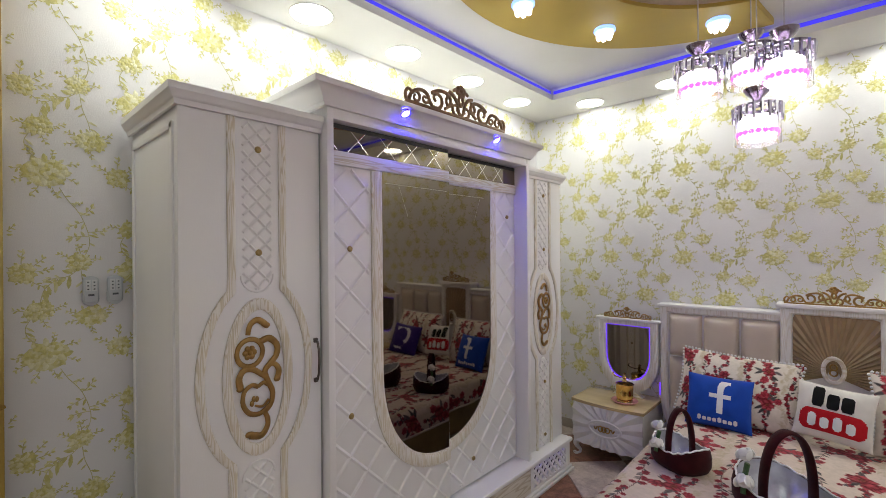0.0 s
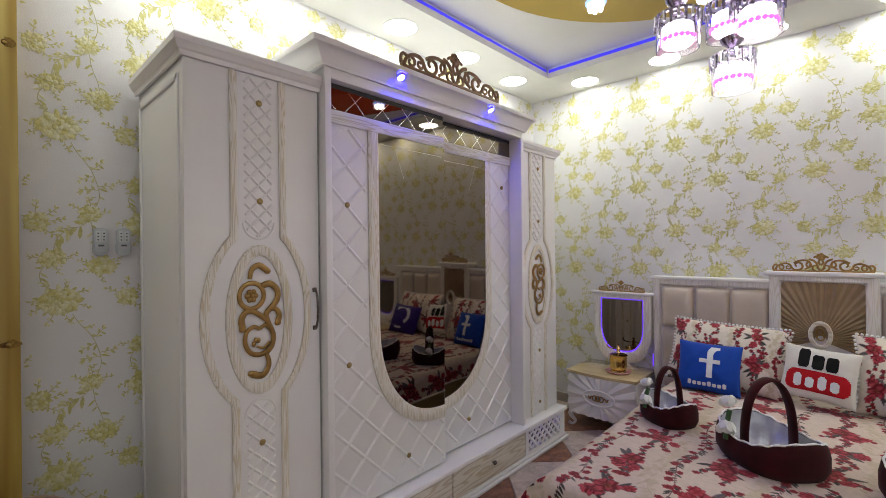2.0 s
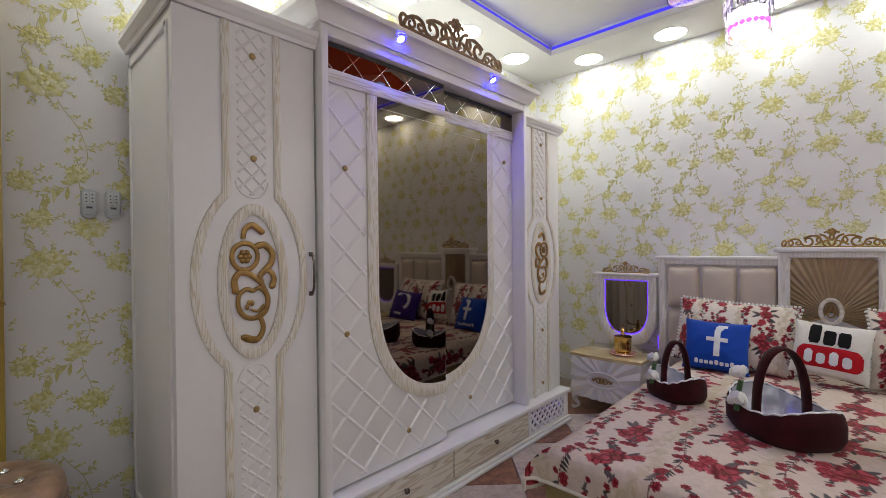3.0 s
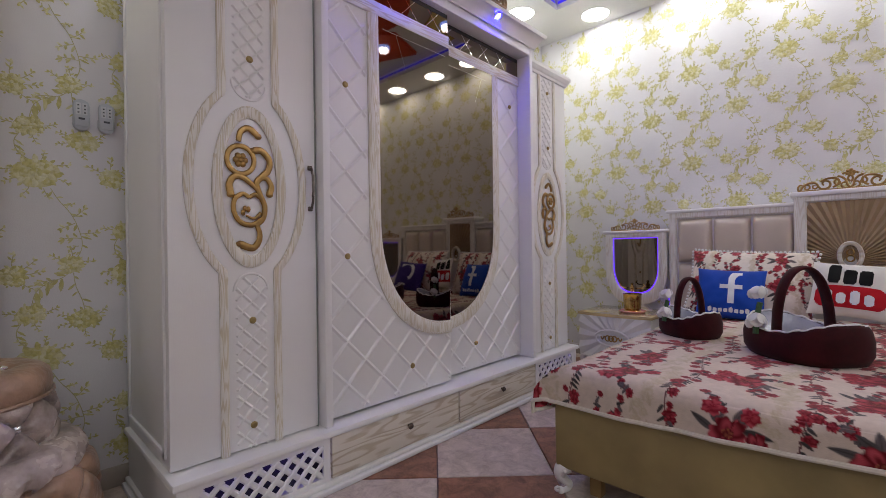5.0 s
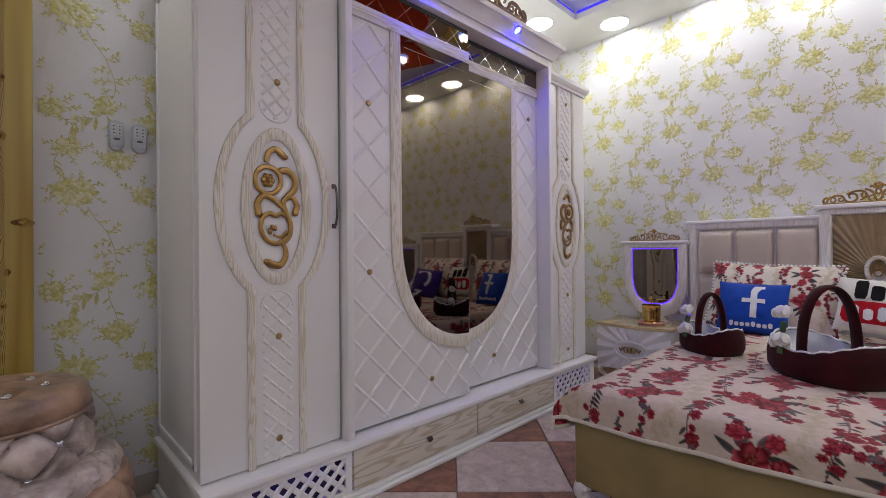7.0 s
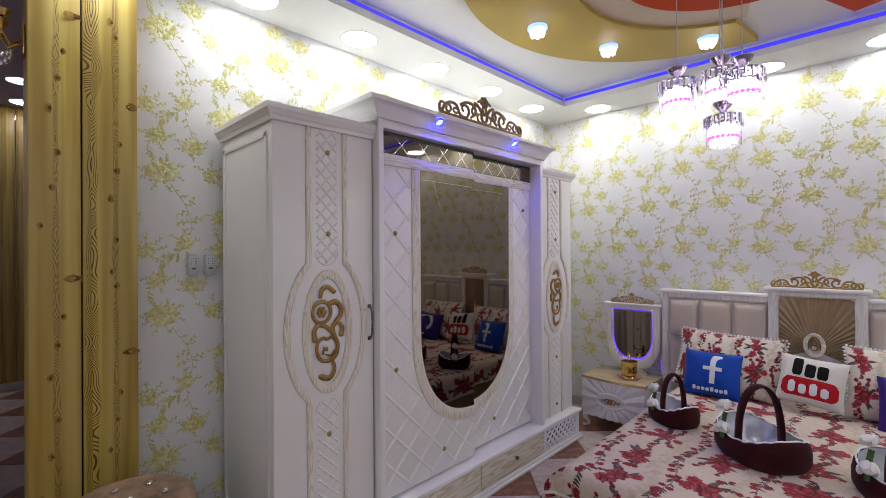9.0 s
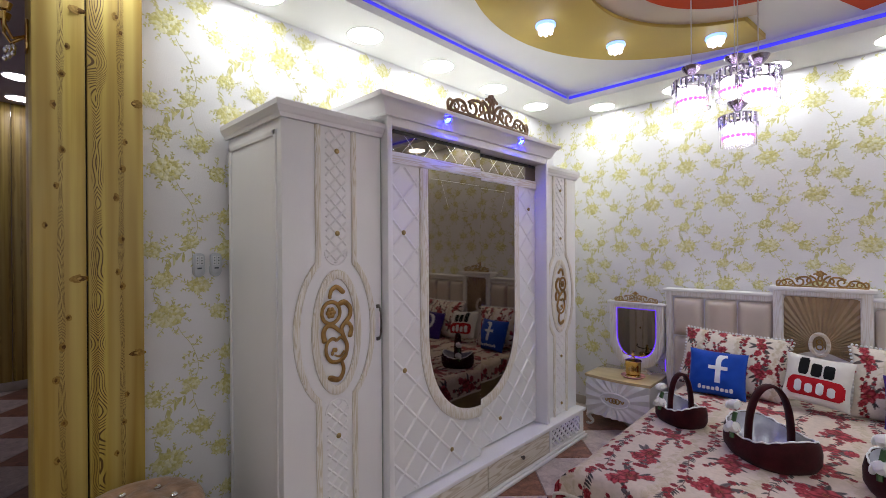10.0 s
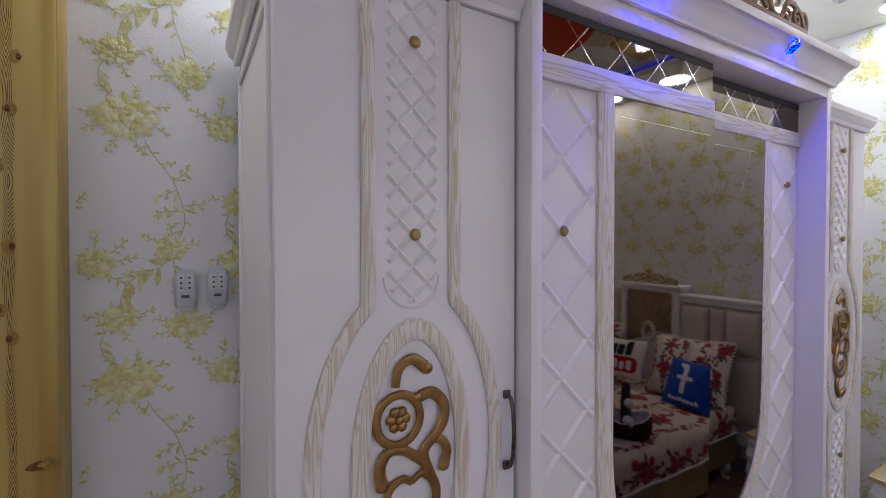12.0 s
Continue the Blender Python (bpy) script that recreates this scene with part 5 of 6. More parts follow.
# ---- cushions ----
def cushion(name, center, w, h, thick, lean, turn, roll, label, kind_of="cushion", paint_fn=None, material=None, group="cushions on the bed", n=46, flop=0.0):
    """A plump cushion; lean tips it back, turn swings it about the upright."""
    ob = thing(name, center, label, "cushion", group)
    m = Matrix.Translation(center) @ Euler((0, 0, radians(turn))).to_matrix().to_4x4() @ Euler((radians(-lean), 0, 0)).to_matrix().to_4x4() @ Euler((0, radians(roll), 0)).to_matrix().to_4x4()
    for face in (-1, 1):
        verts, uu, vv = [], [], []
        for j in range(n):
            for i in range(n):
                u, v = -1 + 2 * i / (n - 1), -1 + 2 * j / (n - 1)
                pinch = 1 - 0.06 * (1 - abs(u) ** 2) * abs(v) ** 3 - 0.0
                pinch2 = 1 - 0.06 * (1 - abs(v) ** 2) * abs(u) ** 3
                puff = max(0.0, (1 - abs(u) ** 2.6) * (1 - abs(v) ** 2.6)) ** 0.55
                wr = 0.006 * noise.noise(V((u * 3 + center[0] * 9, v * 3, face))) * puff
                p = V((u * w / 2 * pinch2, face * (thick / 2 * puff + wr), v * h / 2 * pinch))
                p.y += flop * (v ** 2) * 0.5
                verts.append(m @ p)
                uu.append((u + 1) / 2 * w)
                vv.append((v + 1) / 2 * h)
        faces = [(j * n + i, j * n + i + 1, (j + 1) * n + i + 1, (j + 1) * n + i)[::-face] for j in range(n - 1) for i in range(n - 1)]
        me = bpy.data.meshes.new("cover")
        me.from_pydata(verts, [], faces)
        if paint_fn:
            paint(me, paint_fn(np.array(uu), np.array(vv)))
        link("cover", me, material or PRINT, ob, "", 0)

    def surface(u, v, off=0.002):
        puff = max(0.0, (1 - abs(u) ** 2.6) * (1 - abs(v) ** 2.6)) ** 0.55
        pinch = 1 - 0.06 * (1 - abs(u) ** 2) * abs(v) ** 3
        pinch2 = 1 - 0.06 * (1 - abs(v) ** 2) * abs(u) ** 3
        wr = 0.006 * noise.noise(V((u * 3 + center[0] * 9, v * 3, -1))) * puff
        return m @ V((u * w / 2 * pinch2, -(thick / 2 * puff + wr) - off + flop * v * v * 0.5, v * h / 2 * pinch))
    return ob, surface


def patch(name, ob, surface, shape, u0, u1, v0, v1, material, label="", n=28, off=0.002):
    """A sewn patch that follows the cushion: cells where shape(a, b) holds, a and b from 0 to 1."""
    bm = bmesh.new()
    grid = {}
    for j in range(n + 1):
        for i in range(n + 1):
            grid[i, j] = (u0 + (u1 - u0) * i / n, v0 + (v1 - v0) * j / n)
    made = {}
    for j in range(n):
        for i in range(n):
            if shape((i + 0.5) / n, (j + 0.5) / n):
                f = []
                for q in ((i, j), (i + 1, j), (i + 1, j + 1), (i, j + 1)):
                    if q not in made:
                        made[q] = bm.verts.new(surface(*grid[q], off))
                    f.append(made[q])
                bm.faces.new(f)
    me = bpy.data.meshes.new(name)
    bm.to_mesh(me)
    bm.free()
    link(name, me, material, ob, label, 0)


BLUECLOTH = mat("blue_cushion_cloth", (0.006, 0.055, 0.37), 0.6, vary=0.1, scale=12, sheen=0.08, bump=0.2, bscale=300)
VIOLETCLOTH = mat("purple_cushion_cloth", (0.035, 0.012, 0.17), 0.6, vary=0.1, scale=12, sheen=0.08, bump=0.2, bscale=300)
CREAMCLOTH = mat("white_cushion_cloth", (0.66, 0.63, 0.60), 0.7, vary=0.06, scale=12, sheen=0.3, bump=0.2, bscale=300)
WHITEFELT = mat("white_felt", (0.70, 0.72, 0.76), 0.8, vary=0.04, scale=20, spec=0.08)
REDFELT = mat("red_felt", (0.42, 0.012, 0.02), 0.7, vary=0.08, scale=20, spec=0.08)
BLACKFELT = mat("black_felt", (0.012, 0.012, 0.013), 0.8, vary=0.1, scale=20, spec=0.08)
full = lambda a, b: True


def rounded(r=0.25, aspect=1.0):
    def f(a, b):
        x, y = max(0, abs(a - 0.5) - 0.5 + r / aspect) * aspect, max(0, abs(b - 0.5) - 0.5 + r)
        return math.hypot(x, y) < r
    return f


def floral_pillow(center, w, h, thick, lean, turn, roll, seed, label):
    ob, surf = cushion("floral_pillow", center, w, h, thick, lean, turn, roll, label, paint_fn=lambda u, v: cloth_print(u, v, seed, w, h, 0.85, (0.67, 0.60, 0.54)), material=SATINPRINT, n=120)
    beads = None
    for k in range(int(w / 0.022)):
        u = -1 + 2 * (k + 0.5) / int(w / 0.022)
        beads = ball(surf(u, 1.0, 0.0) + V((0, 0, 0.006)), 0.0085, seg=8, bm=beads)
    for k in range(int(h / 0.024)):
        v = -1 + 2 * (k + 0.5) / int(h / 0.024)
        beads = ball(surf(-1.0, v, 0.0) + V((-0.005, 0, 0)), 0.0085, seg=8, bm=beads)
        beads = ball(surf(1.0, v, 0.0) + V((0.005, 0, 0)), 0.0085, seg=8, bm=beads)
    part("pompom_trim", beads, LACE, ob, "white pompom trim")


floral_pillow((-0.535, 3.505, 0.715), 0.70, 0.46, 0.17, 24, -2, 2, 3, "large cream pillow with crimson roses leaning on the headboard")
floral_pillow((0.47, 3.505, 0.715), 0.70, 0.46, 0.17, 24, 3, 1, 9, "large cream pillow with crimson roses beside the white cushion")

ob, sf = cushion("blue_cushion", (-0.600, 3.335, 0.655), 0.375, 0.335, 0.13, 22, 7, 2, "bright blue velvet cushion with a white sewn emblem", material=BLUECLOTH)


def hook(a, b):
    stem = 0.42 < a < 0.66 and b < 0.80
    bar = 0.12 < a < 0.92 and 0.44 < b < 0.58
    d = math.hypot((a - 0.86), (b - 0.72) * 1.15)
    curve = 0.20 < d < 0.44 and a < 0.90 and b > 0.70
    return stem or bar or curve


patch("emblem", ob, sf, hook, -0.38, 0.42, -0.45, 0.80, WHITEFELT, "white emblem", 40)
for k, (wd, ht) in enumerate(((0.07, 0.15), (0.07, 0.11), (0.07, 0.11), (0.07, 0.11), (0.07, 0.15), (0.07, 0.11), (0.07, 0.11), (0.07, 0.15))):
    u = -0.60 + k * 0.152
    patch("print_bar", ob, sf, rounded(0.3, wd / ht), u, u + 0.115, -0.80, -0.80 + ht * 1.3, WHITEFELT, "", 8)

ob, sf = cushion("white_cushion", (-0.034, 3.365, 0.706), 0.355, 0.32, 0.13, 24, -4, 4, "white cushion with black and red printed blocks", material=CREAMCLOTH)
for u, v0, v1 in ((-0.55, 0.10, 0.86), (-0.17, 0.08, 0.64), (0.19, 0.08, 0.64)):
    patch("print_bar", ob, sf, rounded(0.2, 0.6), u, u + 0.31, v0, v1, BLACKFELT, "black printed block", 16)
patch("print_panel", ob, sf, rounded(0.38, 2.6), -0.84, 0.86, -0.74, 0.02, REDFELT, "red rounded printed panel", 40)
for k in range(4):
    u = -0.60 + k * 0.32
    patch("print_bar", ob, sf, rounded(0.25, 0.5), u, u + 0.22, -0.62, -0.14 if k in (0, 2) else -0.24, WHITEFELT, "white printed block", 12, 0.004)

ob, sf = cushion("purple_cushion", (0.46, 3.31, 0.655), 0.38, 0.335, 0.13, 22, -10, -4, "dark purple cushion with a white sewn emblem", material=VIOLETCLOTH)
patch("emblem", ob, sf, lambda a, b: 0.36 < math.hypot((a - 0.62) * 1.0, (b - 0.60)) < 0.52 and a - b < 0.12, -0.62, 0.55, -0.55, 0.75, WHITEFELT, "white curved emblem", 36)
patch("print_bar", ob, sf, rounded(0.3, 3), -0.05, 0.45, -0.72, -0.58, WHITEFELT, "", 10)


# ---- velvet baskets ----
def rose(parent, c, r, seed):
    rng = random.Random(seed)
    heart = part("silk_rose", ball(c, r * 0.45, (1, 1, 1), 8), ROSE, parent, "white silk rose", 60)
    for ring, n_, rr in ((0.5, 4, 0.75), (0.85, 6, 0.85)):
        for k in range(n_):
            a = 2 * math.pi * k / n_ + rng.uniform(-0.3, 0.3)
            el = rng.uniform(-0.3, 0.9)
            d = V((math.cos(a) * math.cos(el), math.sin(a) * math.cos(el), math.sin(el)))
            p = bmesh.new()
            bmesh.ops.create_uvsphere(p, u_segments=8, v_segments=5, radius=r * rr * 0.62)
            bmesh.ops.scale(p, verts=p.verts, vec=(1, 0.9, 0.28))
            q = d.to_track_quat("Z", "Y").to_matrix().to_4x4()
            bmesh.ops.transform(p, verts=p.verts, matrix=Matrix.Translation(V(c) + d * r * ring * 0.62) @ q @ Euler((rng.uniform(-0.5, 0.5), rng.uniform(-0.5, 0.5), 0)).to_matrix().to_4x4())
            part("petal", p, ROSE, heart, "", 60)


def ribbon(points, across, half, thick):
    """A padded flat band along points."""
    bm = bmesh.new()
    pts = [V(p) for p in points]
    rows = []
    for i, p in enumerate(pts):
        d = (pts[min(i + 1, len(pts) - 1)] - pts[max(i - 1, 0)]).normalized()
        n_ = across.cross(d).normalized()
        rows.append([bm.verts.new(p + across * (half * c) + n_ * (thick * s)) for c, s in ((-1, 0), (-0.85, 1), (0, 1.5), (0.85, 1), (1, 0), (0.85, -1), (0, -1.3), (-0.85, -1))])
    for p, q in zip(rows, rows[1:]):
        for k in range(8):
            bm.faces.new((p[k], p[(k + 1) % 8], q[(k + 1) % 8], q[k]))
    bm.faces.new(rows[0])
    bm.faces.new(rows[-1][::-1])
    return bm


def basket(center, a, b_, h, handle_top, turn, label):
    cx, cy, cz = center
    t = radians(turn)
    ob = thing("velvet_basket", center, label, "basket", "baskets on the bed")
    def W(x, y, z):
        return V((cx + x * math.cos(t) - y * math.sin(t), cy + x * math.sin(t) + y * math.cos(t), cz + z))
    seg = 48
    def full(c):
        """Blunter than an ellipse."""
        return math.copysign(abs(c) ** 0.80, c)
    def rim(k):
        an = 2 * math.pi * k / seg
        return an, h * (1 + 0.17 * math.cos(2 * an))
    bm = bmesh.new()
    rows = []
    for f, rr in ((0.0, 0.0), (0.0, 0.80), (0.08, 0.91), (0.30, 0.995), (0.65, 1.0), (0.9, 0.965), (1.0, 0.93), (0.99, 0.89)):
        row = []
        for k in range(seg):
            an, hh = rim(k)
            row.append(bm.verts.new(W(a * rr * full(math.cos(an)), b_ * rr * full(math.sin(an)), hh * f + 0.002)))
        rows.append(row)
    for p, q in zip(rows, rows[1:]):
        for k in range(seg):
            bm.faces.new((p[k], p[(k + 1) % seg], q[(k + 1) % seg], q[k]))
    bmesh.ops.remove_doubles(bm, verts=bm.verts, dist=1e-5)
    part("body", bm, VELVET, ob, "maroon velvet body", 0)
    bm = bmesh.new()
    rows = []
    for f, rr in ((0.99, 0.89), (0.80, 0.84), (0.45, 0.72), (0.25, 0.5), (0.22, 0.25), (0.24, 0.0)):
        row = []
        for k in range(seg):
            an, hh = rim(k)
            row.append(bm.verts.new(W(a * rr * full(math.cos(an)), b_ * rr * full(math.sin(an)), hh * f + 0.013 * math.sin(an * 9 + f * 9) * (1 if 0.1 < rr < 0.85 else 0) + 0.001)))
        rows.append(row)
    for p, q in zip(rows, rows[1:]):
        for k in range(seg):
            bm.faces.new((p[k], p[(k + 1) % seg], q[(k + 1) % seg], q[k]))
    part("lining", bm, SATIN, ob, "gathered silver satin lining", 0)
    line = []
    for k in range(seg * 2):
        an = math.pi * k / seg
        hh = h * (1 + 0.17 * math.cos(2 * an))
        s = 0.915 + 0.008 * math.sin(k * 1.3)
        line.append(W(a * s * full(math.cos(an)), b_ * s * full(math.sin(an)), hh + 0.003 + 0.003 * math.sin(k * 1.1)))
    part("lace_edge", tube(line, 0.0045, 6, 1.0, (0, 0, 1), closed=True), LACE, ob, "white lace edge")
    n_ = 22
    pts = [W(0, -b_ * 0.64 * math.cos(math.pi * k / n_), h * 0.40 + (handle_top - h * 0.40) * math.sin(math.pi * k / n_) ** 0.72) for k in range(n_ + 1)]
    part("handle", ribbon(pts, V((math.cos(t), math.sin(t), 0)), 0.075 * a + 0.009, 0.006), VELVET, ob, "maroon velvet arched handle", 0)
    foot = W(-0.02, -b_ * 0.90, 0)
    part("stem", tube([foot + V((-0.02, -0.01, h * 0.7)), foot + V((-0.018, 0.0, h * 1.1)), foot + V((-0.005, 0.005, h * 1.6))], 0.011, 7), GREEN, ob, "green silk leaves and stem")
    rose(ob, foot + V((-0.015, -0.012, h * 1.05)), 0.036 + 0.07 * a, 2)
    rose(ob, foot + V((-0.012, 0.0, h * 1.85)), 0.030 + 0.07 * a, 4)
    return ob


basket((-0.640, 2.600, 0.492), 0.150, 0.124, 0.120, 0.305, -32, "small maroon velvet gift basket with satin lining and white silk roses")
basket((-0.160, 2.395, 0.492), 0.222, 0.178, 0.146, 0.378, -45, "maroon velvet gift basket with satin lining and white silk roses")
basket((0.400, 2.300, 0.492), 0.222, 0.178, 0.146, 0.378, -50, "maroon velvet gift basket with satin lining near the bed's far side")


# ---- bedside chests with their mirrors ----
def bedside(side):
    fx = (lambda x: x) if side < 0 else (lambda x: 2 * BED - x)
    fr = lambda x0, x1: tuple(sorted((fx(x0), fx(x1))))
    xa, xb = -1.632, -1.085
    xc = (xa + xb) / 2
    ya, yb = 3.345, WY - 0.02
    ns = thing("bedside_chest", (fx(xc), 3.57, 0), "white bedside chest with a sunburst drawer front and amber top", "nightstand", "bedside chests")
    bow = lambda s: -0.035 * (1 - s * s)
    plan = [(xa + (xb - xa) * (s + 1) / 2, ya + bow(s)) for s in [-1 + k / 8 for k in range(17)]] + [(xb, yb), (xa, yb)]
    part("body", prism([(fx(x), y) for x, y in plan], 0.12, 0.440, "z"), WHITE, ns)
    big = [(xc + (x - xc) * 1.035, y - (0.014 if y < yb - 0.01 else 0)) for x, y in plan]
    part("top", prism([(fx(x), y) for x, y in big], 0.440, 0.462, "z", 0.004), TOPWOOD, ns, "glossy amber top")
    # sunburst front
    bm = bmesh.new()
    n_ = 17
    prev = None
    for k in range(n_ * 2 + 1):
        an = 2 * math.pi * k / (n_ * 2)
        d = V((math.cos(an), math.sin(an)))
        lim = min(abs((xb - xa) / 2 / d.x) if abs(d.x) > 1e-4 else 9, abs(0.158 / d.y) if abs(d.y) > 1e-4 else 9)
        def pt(r, lift):
            x, z = xc + d.x * r, 0.28 + d.y * r
            s = max(-1, min(1, (x - xc) / ((xb - xa) / 2)))
            return bm.verts.new((fx(x), ya + bow(s) - 0.003 - lift, z))
        row = [pt(0.07, 0.004), pt(lim * 0.55 + 0.03, 0.016 if k % 2 else 0.0), pt(lim, 0.020 if k % 2 else 0.0)]
        if prev:
            for p, q in zip(range(2), range(1, 3)):
                bm.faces.new((prev[p], prev[q], row[q], row[p]))
        prev = row
    drawer = part("drawer_front", bm, WHITE, ns, "", None)
    ang = [radians(a) for a in range(0, 360, 12)]
    pos = lambda x, z, o: (fx(x), ya + bow(max(-1, min(1, (x - xc) / 0.27))) - o, z)
    part("oval_ring", tube([pos(xc + 0.125 * math.cos(a), 0.28 + 0.06 * math.sin(a), 0.012) for a in ang], 0.008, 8, 1, (0, 1, 0), closed=True), WHITE, drawer)
    b = None
    for s in (-1, 0, 1):
        b = tube([pos(xc + s * 0.026 + 0.018 * math.cos(a), 0.28 + 0.020 * math.sin(a), 0.016) for a in ang], 0.005, 7, 1, (0, 1, 0), bm=b, closed=True)
    for s in (-1, 1):
        b = tube([pos(xc + s * (0.045 + 0.035 * k / 8), 0.28 + 0.012 * math.sin(k * 0.9), 0.014) for k in range(9)], 0.005, 6, 1, (0, 1, 0), bm=b)
    part("gold_pull", b, GOLD, drawer, "antique gold scroll pull")
    for x, y in ((xa + 0.04, ya + 0.02), (xb - 0.04, ya + 0.02), (xa + 0.04, yb - 0.05), (xb - 0.04, yb - 0.05)):
        part("leg", cabriole(fx(x), y, 0.125, 0.036, (-1 if x < xc else 1) * (1 if side < 0 else -1), -0.6), WHITE, ns)

    # mirror standing on the chest
    mr = thing("vanity_mirror", (fx(-1.31), 3.68, 0.462), "white framed vanity mirror edged with violet light, on the bedside chest", "mirror", "vanity mirrors")
    mx = -1.312
    def shape(w, top, low, n_=16):
        pts = [(mx - w, top)]
        pts += [(mx - w * max(0.0, math.cos(math.pi / 2 * k / n_)) ** 0.7, low + (top - low) * 0.48 * (1 - math.sin(math.pi / 2 * k / n_))) for k in range(n_ + 1)]
        pts += [(mx + w * max(0.0, math.cos(math.pi / 2 * k / n_)) ** 0.7, low + (top - low) * 0.48 * (1 - math.sin(math.pi / 2 * k / n_))) for k in range(n_ - 1, -1, -1)]
        return [(fx(x), z) for x, z in pts + [(mx + w, top)]]
    my = 3.665
    o, i = shape(0.238, 1.080, 0.505), shape(0.178, 1.040, 0.592)
    part("backing", prism(o, my + 0.012, my + 0.045, "y"), WHITE, mr)
    part("frame", strip(o, i, my + 0.014, my - 0.012, "y"), BEDASH, mr, "limed ash frame")
    i2 = shape(0.168, 1.032, 0.604)
    part("led_edge", strip(shape(0.179, 1.041, 0.591), i2, my + 0.013, my + 0.0075, "y"), L_VIOLET, mr, "violet glowing edge")
    part("glass", prism(i2, my + 0.004, my + 0.0115, "y"), MIRROR, mr, "dark mirror glass")
    part("cap", box(*fr(mx - 0.258, mx + 0.258), my - 0.022, my + 0.05, 1.076, 1.098, 0.006), WHITE, mr)
    head_ = part("crest", box(*fr(mx - 0.19, mx + 0.19), my - 0.008, my + 0.008, 1.097, 1.106, 0.002), GOLD, mr, "gold carved crest")
    add_crest(head_, GOLD, my, fx(mx), 1.101, 0.185, 0.088, 0.9, "x")
    part("foot", prism([(fx(mx + x), z) for x, z in ((-0.12, 0.462), (-0.07, 0.50), (-0.06, 0.53), (0.06, 0.53), (0.07, 0.50), (0.12, 0.462))], my - 0.005, my + 0.05, "y"), ASHX, mr)
    part("led_back", box(*fr(-1.085, -1.078), my + 0.06, my + 0.075, 0.50, 0.60), L_VIOLET, mr, "violet glow behind the frame")


bedside(-1)
bedside(1)

# gold perfume burner on a pink dish
jx, jy, jz = -1.275, 3.50, 0.462
jar = thing("perfume_burner", (jx, jy, jz), "small polished gold incense burner on a pink glass dish", "ornament")
part("dish", lathe([(0, 0.001), (0.062, 0.001), (0.072, 0.012), (0.068, 0.016), (0.058, 0.008), (0, 0.007)], (jx, jy, jz), 28), PINKGLASS, jar, "pink glass dish")
part("foot", lathe([(0.0, 0.007), (0.044, 0.009), (0.042, 0.016), (0.034, 0.022), (0, 0.024)], (jx, jy, jz), 24), GOLDJAR, jar)
part("cup", lathe([(0.034, 0.020), (0.044, 0.027), (0.046, 0.070), (0.047, 0.118), (0.051, 0.124), (0.046, 0.128), (0.0, 0.132)], (jx, jy, jz), 24), GOLDJAR, jar, "polished gold cup")
b = lathe([(0.014, 0.140), (0.008, 0.155), (0.012, 0.165), (0.005, 0.185), (0.010, 0.192), (0, 0.20)], (jx, jy, jz), 14)
for s in (-1, 1):
    b = tube([(jx + s * x, jy, jz + z) for x, z in ((0.0, 0.165), (0.028, 0.162), (0.054, 0.166), (0.068, 0.180), (0.060, 0.192))], 0.004, 6, bm=b)
part("branches", b, GOLDJAR, jar, "gold branching lid")

jar.scale = (1.4, 1.4, 1.15)

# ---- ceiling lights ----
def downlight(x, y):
    d = thing("downlight", (x, y, SOFFIT), "round white glowing LED panel in the ceiling border; unseen east and south rows are added fill", "ceiling light", "downlights in the ceiling border")
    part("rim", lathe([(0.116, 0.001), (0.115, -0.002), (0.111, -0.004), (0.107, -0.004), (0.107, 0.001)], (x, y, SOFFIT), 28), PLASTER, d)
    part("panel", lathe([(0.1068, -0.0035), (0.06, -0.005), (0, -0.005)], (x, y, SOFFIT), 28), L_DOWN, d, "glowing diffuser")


for k in range(6):
    downlight(-2.028, -0.08 + 0.648 * k)
for k in range(7):
    downlight(-1.59 + 0.648 * k, 3.615)
# unseen east row, added and packed close to brighten the wardrobe front
for k in range(9):
    downlight(2.42, 3.0 - 0.6 * k)
# unseen south row behind the start, added as fill
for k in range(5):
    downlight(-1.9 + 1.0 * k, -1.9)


def dome(x, y, z):
    d = thing("dome_light", (x, y, z), "small crystal petal ceiling light glowing bluish white", "ceiling light", "dome lights")
    part("ring", lathe([(0.060, 0.0), (0.063, -0.012), (0.058, -0.020), (0.040, -0.020)], (x, y, z), 24), L_DOMERING, d, "blue glowing ring")
    for k in range(6):
        a = 2 * math.pi * k / 6
        part("petal", ball((x + 0.034 * math.cos(a), y + 0.034 * math.sin(a), z - 0.036), 0.017, (1, 1, 1.6), 10), L_DOME, d)
    part("core", lathe([(0.036, -0.012), (0.034, -0.038), (0, -0.044)], (x, y, z), 16), L_DOME, d)


for a in (179, 143, 106):
    dome(CX + 0.99 * math.cos(radians(a)), CY + 0.99 * math.sin(radians(a)), 2.985)
dome(0.30, 2.84, 2.99)

